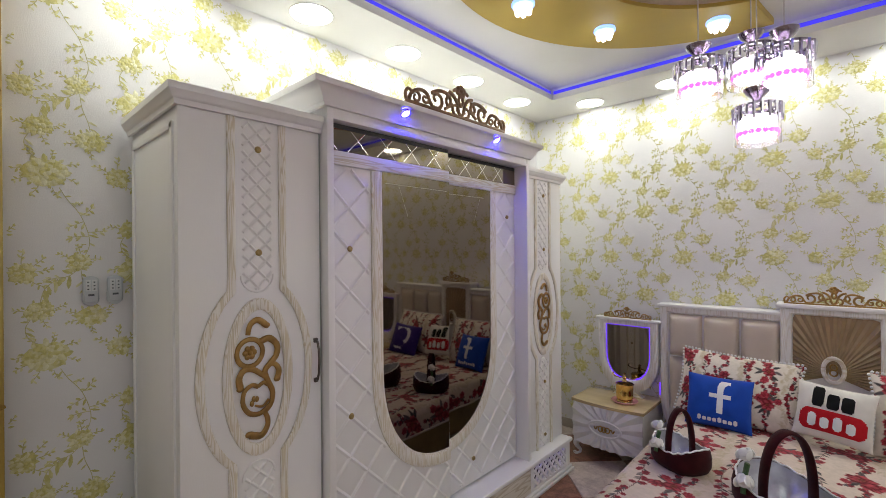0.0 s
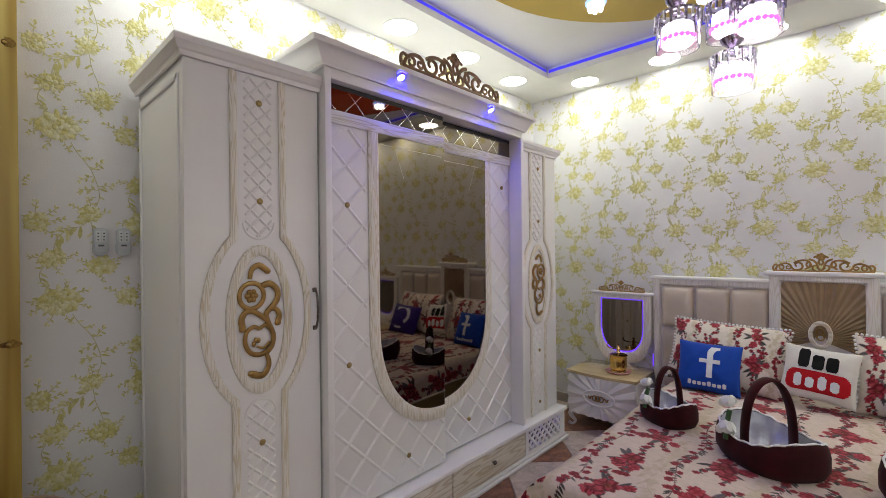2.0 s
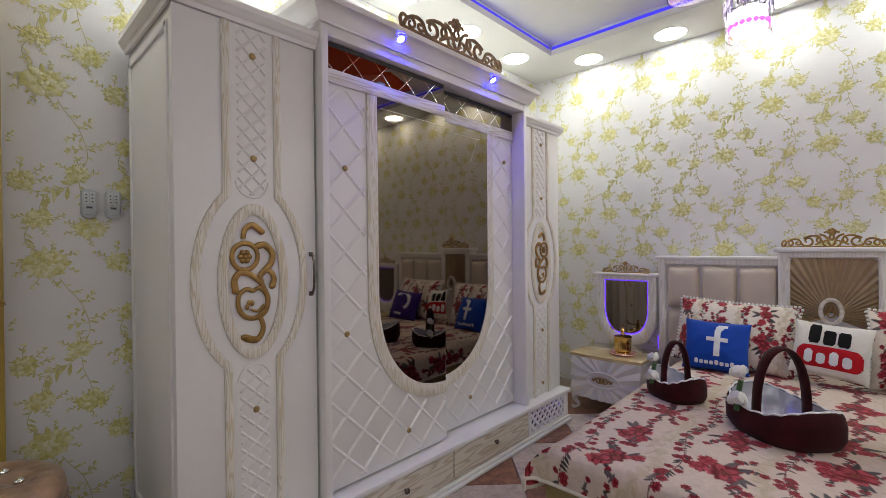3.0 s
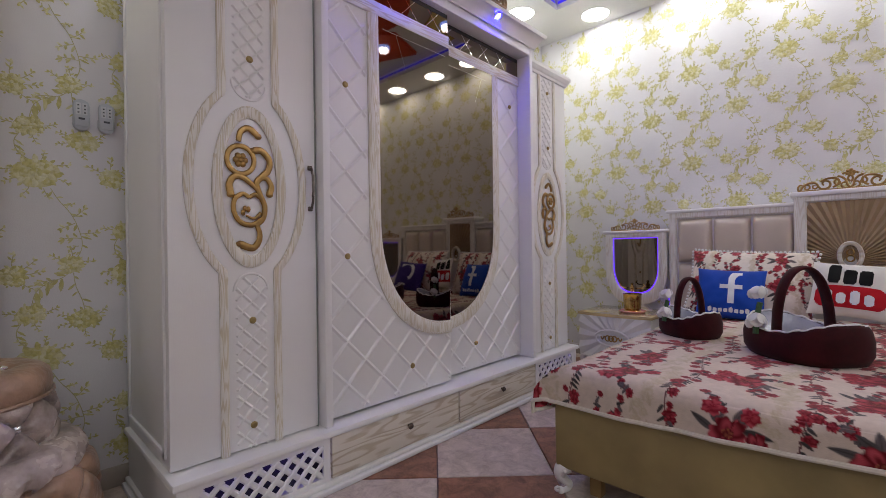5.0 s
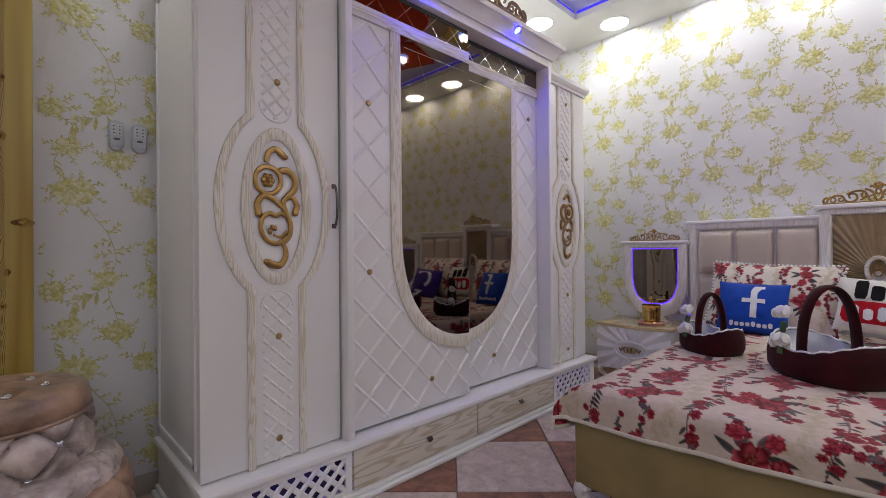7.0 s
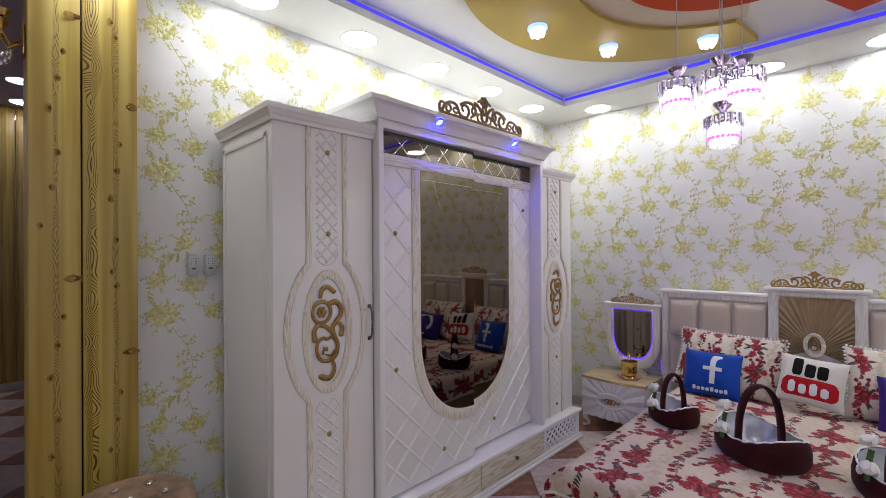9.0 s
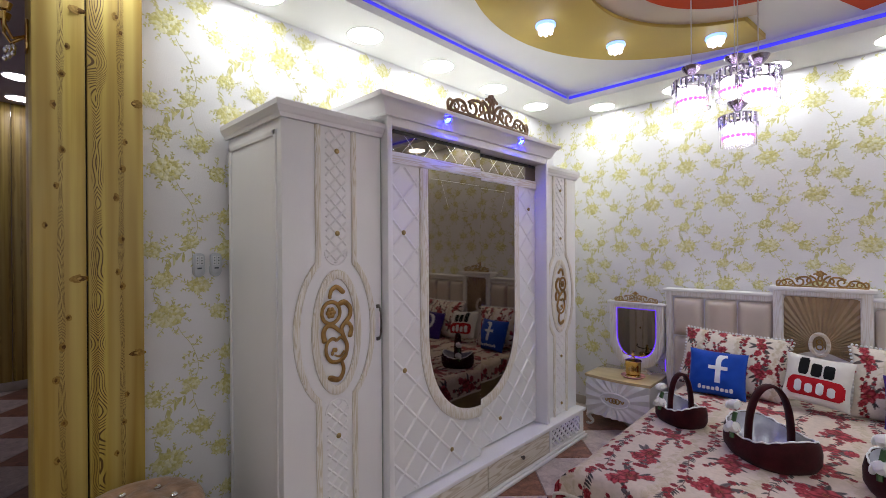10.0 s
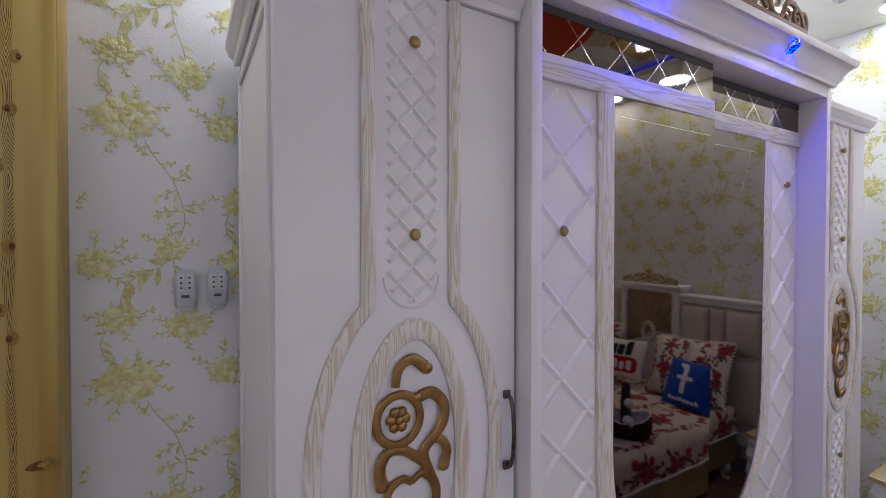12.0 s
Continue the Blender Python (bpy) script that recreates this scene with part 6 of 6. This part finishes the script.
# cluster pendant with crystal drums
def pendant():
    p = thing("pendant_lamp", (-0.21, 1.80, CEIL), "cluster pendant of four crystal drums with pink glowing cores", "pendant lamp")
    part("ceiling_plate", lathe([(0, 0), (0.10, 0), (0.10, -0.02), (0.05, -0.035), (0, -0.036)], (-0.21, 1.80, 2.996), 28), CHROME, p)
    for x, y, z, r in ((-0.335, 1.704, 2.33, 0.072), (-0.205, 1.86, 2.385, 0.073), (-0.102, 1.742, 2.318, 0.073), (-0.178, 1.775, 2.160, 0.065)):
        part("cable", tube([(x * 0.55 - 0.095, y * 0.55 + 0.81, 2.965), (x, y, 2.94), (x, y, z + 0.05)], 0.0022, 6), CABLE, p)
        part("cone", lathe([(0.0, 0.030), (0.040, 0.044), (0.032, 0.028), (0.015, 0.012), (0.012, -0.002), (0.024, -0.014), (0.0, -0.016)], (x, y, z), 20), CHROME_DARK, p, "chrome flared cap, coloured darker for its dark reflections")
        drum = part("drum", lathe([(r, -0.018), (r, -0.142), (r - 0.003, -0.142), (r - 0.003, -0.018)], (x, y, z), 32), GLASS, p, "clear crystal drum")
        drum.visible_shadow = False
        part("top_ring", lathe([(r + 0.003, -0.014), (r + 0.003, -0.022), (r - 0.008, -0.022), (r - 0.008, -0.014), (r + 0.003, -0.014)], (x, y, z), 32), CHROME_DARK, p)
        for k in range(20):
            a = 2 * math.pi * k / 20
            part("prism", prism_at(x + (r + 0.003) * math.cos(a), y + (r + 0.003) * math.sin(a), z - 0.016, 0.052 if k % 2 else 0.036), CHROME_DARK if k % 2 else CHROME, p)
        part("core", lathe([(0, -0.046), (0.042, -0.050), (0.052, -0.060), (0.054, -0.114), (0.046, -0.126), (0, -0.128)], (x, y, z), 20), L_PEND, p, "glowing lamp core")
        for k in range(18):
            a = 2 * math.pi * k / 18
            part("pink_bead", ball((x + 0.053 * math.cos(a), y + 0.053 * math.sin(a), z - 0.106), 0.0095, seg=8), L_PINK, p, "pink glowing bead")


def prism_at(x, y, z, long):
    b = bmesh.new()
    bmesh.ops.create_cone(b, cap_ends=True, segments=4, radius1=0.004, radius2=0.006, depth=long)
    bmesh.ops.translate(b, verts=b.verts, vec=(x, y, z - long / 2))
    return b


pendant()

# ---- tufted pouf stack beside the column ----
PX, PY = -1.765, -0.035
pouf = thing("tufted_pouf", (PX, PY, 0), "tiered round pouf in tufted champagne velvet with crystal buttons", "pouf")


def tufted(z0, z1, r, rows_, shift, cols, deep, material, name):
    bm = bmesh.new()
    nu, nv = 220, 44
    ring = []
    for j in range(nv + 1):
        t = j / nv
        row = []
        for i in range(nu):
            a = 2 * math.pi * i / nu
            bulge = math.sin(math.pi * t) ** 0.5
            u, v = a / (2 * math.pi) * cols, t * rows_ + shift
            c1 = abs(((u + v) % 1) - 0.5) * 2
            c2 = abs(((u - v) % 1) - 0.5) * 2
            puff = ((1 - c1 ** 5) * (1 - c2 ** 5)) ** 0.5
            rr = r * (0.90 + 0.10 * bulge) - deep * (1 - puff)
            row.append(bm.verts.new((PX + rr * math.cos(a), PY + rr * math.sin(a), z0 + (z1 - z0) * t)))
        ring.append(row)
    for p, q in zip(ring, ring[1:]):
        for i in range(nu):
            bm.faces.new((p[i], p[(i + 1) % nu], q[(i + 1) % nu], q[i]))
    for row, z in ((ring[-1], z1), (ring[0], z0)):
        bm.faces.new(row)
    tier = part(name, bm, material, pouf, "", 60)
    for j in range(int(rows_ * 2) + 3):
        for i in range(cols):
            u = i + (0.5 if j % 2 else 0.0)
            t = (j / 2 - shift) / rows_
            if not 0.08 < t < 0.92:
                continue
            a = 2 * math.pi * u / cols
            rr = r * (0.90 + 0.10 * math.sin(math.pi * t) ** 0.5) - deep * 0.8
            part("button", ball((PX + rr * math.cos(a), PY + rr * math.sin(a), z0 + (z1 - z0) * t), 0.016, (1, 1, 1), 8), CRYSTAL, tier, "crystal button")


tufted(0.01, 0.36, 0.342, 1.9, 0.2, 11, 0.044, POUFD, "lower_tier")
bm = lathe([(0.0, 0.34), (0.265, 0.34), (0.292, 0.350), (0.303, 0.370), (0.301, 0.392), (0.286, 0.415), (0.262, 0.428), (0.21, 0.432), (0, 0.430)], (PX, PY, 0), 144)
for v in bm.verts:
    d = V((v.co.x - PX, v.co.y - PY))
    if d.length > 0.2:
        a = math.atan2(d.y, d.x)
        k = 1 - 0.055 * abs(math.sin(a * 12 + 1.5 * math.sin(v.co.z * 40))) ** 6 - 0.008 * math.sin(a * 37)
        v.co.x, v.co.y = PX + d.x * k, PY + d.y * k
part("rolled_tier", bm, POUF, pouf, "pleated velvet roll", 60)
tufted(0.40, 0.565, 0.241, 1.1, 0.33, 9, 0.042, POUF, "upper_tier")
tufts = [(0.0, 0.0)] + [(0.115 * math.cos(radians(a)), 0.115 * math.sin(radians(a))) for a in range(15, 360, 60)]
bm = lathe([(0.0, 0.56), (0.212, 0.56), (0.221, 0.568), (0.223, 0.60), (0.216, 0.628), (0.200, 0.642), (0.182, 0.648)] + [(0.170 - 0.012 * k, 0.650 + 0.0004 * k) for k in range(14)] + [(0, 0.655)], (PX, PY, 0), 72)
for v in bm.verts:
    if v.co.z > 0.64:
        v.co.z -= sum(0.016 * math.exp(-((v.co.x - PX - x) ** 2 + (v.co.y - PY - y) ** 2) / 0.0009) for x, y in tufts)
        v.co.z += 0.004 * noise.noise(V((v.co.x * 30, v.co.y * 30, 1.0)))
lid = part("seat_lid", bm, POUFD, pouf, "buttoned copper velvet lid", 60)
for x, y in tufts:
    part("button", ball((PX + x, PY + y, 0.644), 0.014, (1, 1, 0.7), 8), CRYSTAL, lid, "crystal button")
part("piping", tube([(PX + 0.223 * math.cos(2 * math.pi * k / 40), PY + 0.223 * math.sin(2 * math.pi * k / 40), 0.566) for k in range(40)], 0.006, 8, 1, (0, 0, 1), closed=True), POUFD, pouf)

# ---- showroom hall beyond the column ----
HX = -9.0
structure("wall_hall", box(HX - 0.3, HX, FY, 3.0, 0, 3.6), HALLWALL, "lilac lit far wall of the showroom hall", "wall")
structure("wall_hall_side", box(HX, WX - T, 0.6, 0.8, 0, 3.6), HALLWALL, "lilac side wall of the showroom hall", "wall")
structure("ceiling_hall", box(HX, WX, FY, 0.6, 3.3, 3.5), HALLCEIL, "grey plaster ceiling of the showroom hall", "ceiling")
structure("ceiling_hall_panel", prism([(-7.2, -2.9), (-3.4, -2.9), (-3.4, -1.15), (-7.2, -1.15)], 3.2, 3.298, "z"), MAROON, "plum coloured dropped ceiling panel of the hall", "ceiling panel")
wave = [(FY + 0.05, 3.3)] + [(FY + 0.05 + 3.5 * k / 30, 2.32 + 0.12 * math.sin(k * 0.42)) for k in range(31)] + [(FY + 3.55, 3.3)]
structure("hall_fascia", prism(wave, HX, HX + 0.25, "x"), HALLCEIL, "grey wavy plaster fascia on the far wall", "wall panel")


def hall_light(x, y, z):
    d = thing("downlight", (x, y, z), "distant round white downlight in the hall ceiling", "ceiling light", "hall downlights")
    part("panel", lathe([(0.12, 0.0), (0.11, -0.014), (0, -0.016)], (x, y, z), 20), L_HALL, d)
    part("rim", lathe([(0.13, 0.0), (0.13, -0.012), (0.12, -0.012)], (x, y, z), 20), PLASTER, d)


for x, y in ((-7.9, -0.95), (-8.4, -1.6), (-8.3, -1.25), (-5.73, -0.20), (-6.56, -0.16), (-7.39, -0.16), (-7.8, -1.9), (-8.5, -0.7), (-5.5, -2.0)):
    hall_light(x, y, 3.3 if y > -1.12 or x < -7.2 else 3.2)


def lantern(x, y, z):
    d = thing("red_lantern", (x, y, z), "small red glass lantern hanging in the hall", "pendant lamp", "red lanterns")
    part("shade", lathe([(0.05, 0.12), (0.085, 0.10), (0.10, 0.04), (0.10, -0.06), (0.07, -0.115), (0.05, -0.12)], (x, y, z), 16), REDGLASS, d, "dark red glass")
    part("bulb", ball((x + 0.085, y, z - 0.03), 0.032, seg=10), L_AMBER, d)
    part("rod", tube([(x, y, z + 0.1), (x, y, 3.3)], 0.012, 6), DARK, d)


lantern(-8.0, -1.72, 2.66)
lantern(-8.0, -1.33, 2.55)
lantern(-7.9, -2.1, 2.6)


def sofa(name, x0, x1, y0, y1, back, cloth, label):
    s = thing(name, ((x0 + x1) / 2, (y0 + y1) / 2, 0), label, "sofa")
    part("base", box(x0, x1, y0, y1, 0.06, 0.32, 0.03, 3), cloth, s)
    part("backrest", box(x0, x0 + 0.24, y0, y1, 0.30, back, 0.07, 3), cloth, s)
    n_ = max(1, round((y1 - y0 - 0.4) / 0.75))
    for k in range(n_):
        a = y0 + 0.2 + (y1 - y0 - 0.4) * k / n_
        part("seat_cushion", box(x0 + 0.2, x1 - 0.02, a + 0.01, a + (y1 - y0 - 0.4) / n_ - 0.01, 0.32, 0.46, 0.05, 3), cloth, s)
    for a in (y0, y1 - 0.2):
        part("armrest", box(x0, x1, a, a + 0.2, 0.1, 0.64, 0.07, 3), cloth, s)
    for x in (x0 + 0.08, x1 - 0.08):
        for y in (y0 + 0.08, y1 - 0.08):
            part("leg", lathe([(0.02, 0), (0.03, 0.07), (0, 0.07)], (x, y, 0), 10), DARK, s)
    return s


sofa("navy_sofa", -8.5, -7.6, -2.9, -0.55, 0.98, NAVY, "dark navy fabric sofa against the lilac hall wall")
taupe = sofa("taupe_sofa", -4.05, -3.15, -2.4, -0.42, 0.92, TAUPE, "taupe fabric sofa with rounded arms in the hall")
ob, sf = cushion("phone_cushion", (-7.9, -1.72, 0.72), 0.46, 0.42, 0.14, 15, 90, 0, "purple cushion with a white emblem on the navy sofa", material=VIOLETCLOTH, group="", n=24)
patch("emblem", ob, sf, lambda a, b: 0.30 < math.hypot(a - 0.62, b - 0.60) < 0.52 and a - b < 0.12, -0.62, 0.55, -0.55, 0.75, WHITEFELT, "white curved emblem", 24)
wing_ = [(-1.45, 0.08), (-1.45, 0.44), (-1.12, 0.50), (-0.85, 0.66), (-0.70, 0.82), (-0.60, 0.95), (-0.52, 1.01), (-0.44, 0.98), (-0.40, 0.86), (-0.38, 0.08)]
part("raised_end", prism([(p.x, p.y) for p in spline([(*q, 0) for q in wing_], 4)], -3.5, -3.12, "x", 0.03), TAUPE, taupe, "curved taupe raised end")
bolster = thing("orange_bolster", (-3.3, -0.85, 0.75), "burnt orange velvet bolster with white piping lying on the taupe sofa", "cushion")
line = [V((-3.30, p.x, p.y)) for p in spline([(-1.42, 0.55, 0), (-1.12, 0.61, 0), (-0.86, 0.79, 0), (-0.66, 1.00, 0), (-0.44, 1.22, 0)], 8)]
part("cover", tube(line, lambda t: 0.115 * (1 - 0.5 * (2 * t - 1) ** 8), 16, 1.5), ORANGE, bolster, "", 60)
for k in (5, 14, 23):
    d = (line[k + 1] - line[k - 1]).normalized()
    nrm = V((1, 0, 0)).cross(d)
    part("piping", tube([line[k] + V((1, 0, 0)) * (0.175 * math.cos(a)) + nrm * (0.118 * math.sin(a)) for a in [2 * math.pi * q / 28 for q in range(28)]], 0.008, 6, closed=True), WHITEPIPE, bolster, "white piping")

# bouquet on a stand
fx_, fy_ = -4.5, -0.57
stand = thing("flower_stand", (fx_, fy_, 0), "dark wooden pedestal in the showroom hall", "pedestal")
part("top", lathe([(0, 1.07), (0.2, 1.07), (0.2, 1.11), (0, 1.11)], (fx_, fy_, 0), 24), BLOCK, stand)
part("column", lathe([(0.16, 0.0), (0.16, 0.04), (0.05, 0.1), (0.045, 1.0), (0.1, 1.07)], (fx_, fy_, 0), 16), BLOCK, stand)
flowers = thing("flower_arrangement", (fx_, fy_, 1.11), "vase of white and red silk flowers on the pedestal", "flowers")
part("vase", lathe([(0, 0), (0.07, 0.0), (0.1, 0.08), (0.06, 0.18), (0.07, 0.21)], (fx_, fy_, 1.11), 20), PEWTER, flowers)
rg = random.Random(6)
for k in range(26):
    d = V((rg.gauss(0, 1), rg.gauss(0, 1), rg.gauss(0.5, 0.8))).normalized() * rg.uniform(0.08, 0.15)
    c = V((fx_, fy_, 1.48)) + d
    if k % 3 == 2:
        part("leaf", ball(c, 0.05, (0.5, 1, 1), 8), GREEN, flowers)
    elif k % 7 == 3:
        part("red_flower", ball(c, 0.04, (1, 1, 0.8), 8), REDFELT, flowers, "red silk flower")
    else:
        rose(flowers, c, 0.045, k)
part("stems", tube([(fx_, fy_, 1.27), (fx_, fy_, 1.48)], 0.03, 8), GREEN, flowers)

# gold crystal bracket lamp on the column's far side
sc = thing("wall_sconce", (-2.22, COL0, 2.46), "gold wall lamp with hanging crystals on the timber column", "wall light")
part("plate", box(-2.26, -2.18, COL0 - 0.012, COL0 - 0.002, 2.40, 2.52, 0.004), GOLDJAR, sc)
for s in (-1, 1):
    part("arm", tube([V((-2.22, COL0 - 0.01, 2.46)), V((-2.22 + s * 0.03, COL0 - 0.05, 2.43)), V((-2.22 + s * 0.05, COL0 - 0.07, 2.47)), V((-2.22 + s * 0.055, COL0 - 0.072, 2.52))], 0.006, 8), GOLDJAR, sc)
    part("cup", lathe([(0.0, 0.0), (0.018, 0.004), (0.026, 0.03), (0.022, 0.03), (0, 0.008)], (-2.22 + s * 0.055, COL0 - 0.072, 2.52), 14), GOLDJAR, sc)
    for k in range(3):
        part("crystal", ball((-2.22 + s * (0.03 + 0.012 * k), COL0 - 0.045 - 0.012 * k, 2.395 - 0.01 * k), 0.009, (1, 1, 1.8), 8), CRYSTAL, sc)

tree = thing("blossom_tree", (-8.72, -1.78, 0), "artificial pink blossom tree behind the navy sofa", "tree")
part("trunk", tube([(-8.72, -1.78, 0), (-8.70, -1.76, 0.6), (-8.72, -1.80, 1.1), (-8.70, -1.78, 1.6)], lambda t: 0.05 - 0.025 * t, 8), BARK, tree)
rng = random.Random(4)
bm = None
for k in range(7):
    a = rng.uniform(0, 6.28)
    bm = tube([(-8.71, -1.79, 1.3), (-8.71 + 0.15 * math.cos(a), -1.79 + 0.2 * math.sin(a), 1.55), (-8.71 + 0.2 * math.cos(a), -1.79 + 0.42 * math.sin(a), 1.72)], 0.014, 5, bm=bm)
part("branches", bm, BARK, tree)
verts, faces = [], []
for k in range(900):
    d = V((rng.gauss(0, 1), rng.gauss(0, 1), rng.gauss(0, 1))).normalized() * rng.uniform(0.5, 1.0)
    c = V((-8.70 + d.x * 0.24, -1.79 + d.y * 0.46, 1.72 + d.z * 0.27))
    r = rng.uniform(0.02, 0.04)
    e1 = V((rng.gauss(0, 1), rng.gauss(0, 1), rng.gauss(0, 1))).normalized()
    e2 = e1.cross(V((rng.gauss(0, 1), rng.gauss(0, 1), rng.gauss(0, 1)))).normalized()
    b_ = len(verts)
    verts += [c + e1 * r, c + e2 * r, c - e1 * r, c - e2 * r]
    faces.append((b_, b_ + 1, b_ + 2, b_ + 3))
me = bpy.data.meshes.new("blossom")
me.from_pydata([tuple(v) for v in verts], [], faces)
link("blossom", me, BLOSSOM, tree)

# wall shelf with coloured wash lights
shelf = thing("wall_shelf", (HX + 0.1, -1.2, 1.3), "white wall shelves washed with blue and pink light", "shelf")
for z in (1.28, 1.62):
    part("board", box(HX, HX + 0.25, -1.45, -0.85, z, z + 0.04, 0.004), PLASTER, shelf)
part("vase", lathe([(0, 0.0), (0.05, 0.0), (0.075, 0.06), (0.05, 0.13), (0.035, 0.16)], (HX + 0.13, -1.28, 1.66), 16), PEWTER, shelf)
for y, z, m_ in ((-1.1, 1.55, L_BLUEWASH), (-1.45, 1.85, L_MAGENTA), (-1.75, 2.34, L_BLUEWASH)):
    w_ = thing("wash_light", (HX + 0.3, y, z), "small coloured wash light on the hall wall", "wall light", "wash lights")
    part("lens", ball((HX + 0.30, y, z), 0.03, seg=10), m_, w_)
    part("arm", tube([(HX, y, z), (HX + 0.28, y, z)], 0.01, 6), PEWTER, w_)

# drop-shaped glass lamp near the column
gx, gy, gz = -3.25, -0.725, 2.65
drop = thing("drop_pendant", (gx, gy, gz), "clear teardrop glass pendant with a gold band", "pendant lamp")
part("glass", lathe([(0.0, 0.36), (0.012, 0.34), (0.022, 0.25), (0.05, 0.15), (0.085, 0.07), (0.098, 0.0), (0.085, -0.055), (0.045, -0.088), (0, -0.095)], (gx, gy, gz), 28), GLASS, drop, "clear glass drop")
part("gold_band", lathe([(0.0925, 0.030), (0.0965, 0.012), (0.0965, 0.0), (0.090, 0.0), (0.086, 0.030), (0.0925, 0.030)], (gx, gy, gz), 28), GOLDJAR, drop, "gold band")
part("bowl", lathe([(0.086, -0.002), (0.076, -0.05), (0.04, -0.078), (0, -0.084), (0, -0.002), (0.086, -0.002)], (gx, gy, gz), 24), LACE, drop, "frosted white bowl")
part("cord", tube([(gx, gy, gz + 0.35), (gx, gy, 3.3)], 0.003, 6), CABLE, drop)

# ---- floor tiles, laid cornerwise ----
def tile_mesh():
    b = box(-0.2478, 0.2478, -0.2478, 0.2478, -0.012, 0.0)
    top = [e for e in b.edges if all(v.co.z > -0.001 for v in e.verts)]
    bmesh.ops.bevel(b, geom=top, offset=0.0025, segments=1, affect="EDGES")
    me = bpy.data.meshes.new("tile")
    b.to_mesh(me)
    b.free()
    return me


floor = bpy.data.objects["floor"]
light_tile, dark_tile = tile_mesh(), tile_mesh()
light_tile.materials.append(TILE_L)
dark_tile.materials.append(TILE_D)
turn = Matrix.Rotation(radians(45), 4, "Z")
count = 0
spread = []
for i in range(-30, 31):
    for j in range(-30, 31):
        p = turn @ V((i * 0.5, j * 0.5, 0)) + V((-1.289, 1.722, 0))
        if WX + 0.1 < p.x < RX + 0.05 and FY < p.y < WY + 0.05 or HX < p.x <= WX + 0.1 and FY < p.y < 0.5:
            spread.append(((p - V((-1, 1, 0))).length, i, j, p))
spread.sort(key=lambda s: s[0])
verts, faces, shade = [[], []], [[], []], None
for k, (_, i, j, p) in enumerate(spread):
    dark = (i + j) % 2
    if k < 280:
        t_ = new("tile", dark_tile if dark else light_tile)
        t_.parent = floor
        t_.matrix_basis = Matrix.Translation(p) @ turn @ Matrix.Rotation(radians(90 * ((i * 3 + j) % 4)), 4, "Z")
    else:
        b_ = len(verts[dark])
        verts[dark] += [tuple(turn @ V(c) + p) for c in ((-0.2478, -0.2478, 0), (0.2478, -0.2478, 0), (0.2478, 0.2478, 0), (-0.2478, 0.2478, 0), (-0.2478, -0.2478, -0.012), (0.2478, -0.2478, -0.012), (0.2478, 0.2478, -0.012), (-0.2478, 0.2478, -0.012))]
        faces[dark] += [(b_, b_ + 1, b_ + 2, b_ + 3)] + [(b_ + q, b_ + 4 + q, b_ + 4 + (q + 1) % 4, b_ + (q + 1) % 4) for q in range(4)]
for dark in (0, 1):
    me = bpy.data.meshes.new("far_tiles")
    me.from_pydata(verts[dark], [], faces[dark])
    o_ = link("far_tiles", me, TILE_D if dark else TILE_L)
    o_.parent = floor
    tagged(o_, kind="stuff")
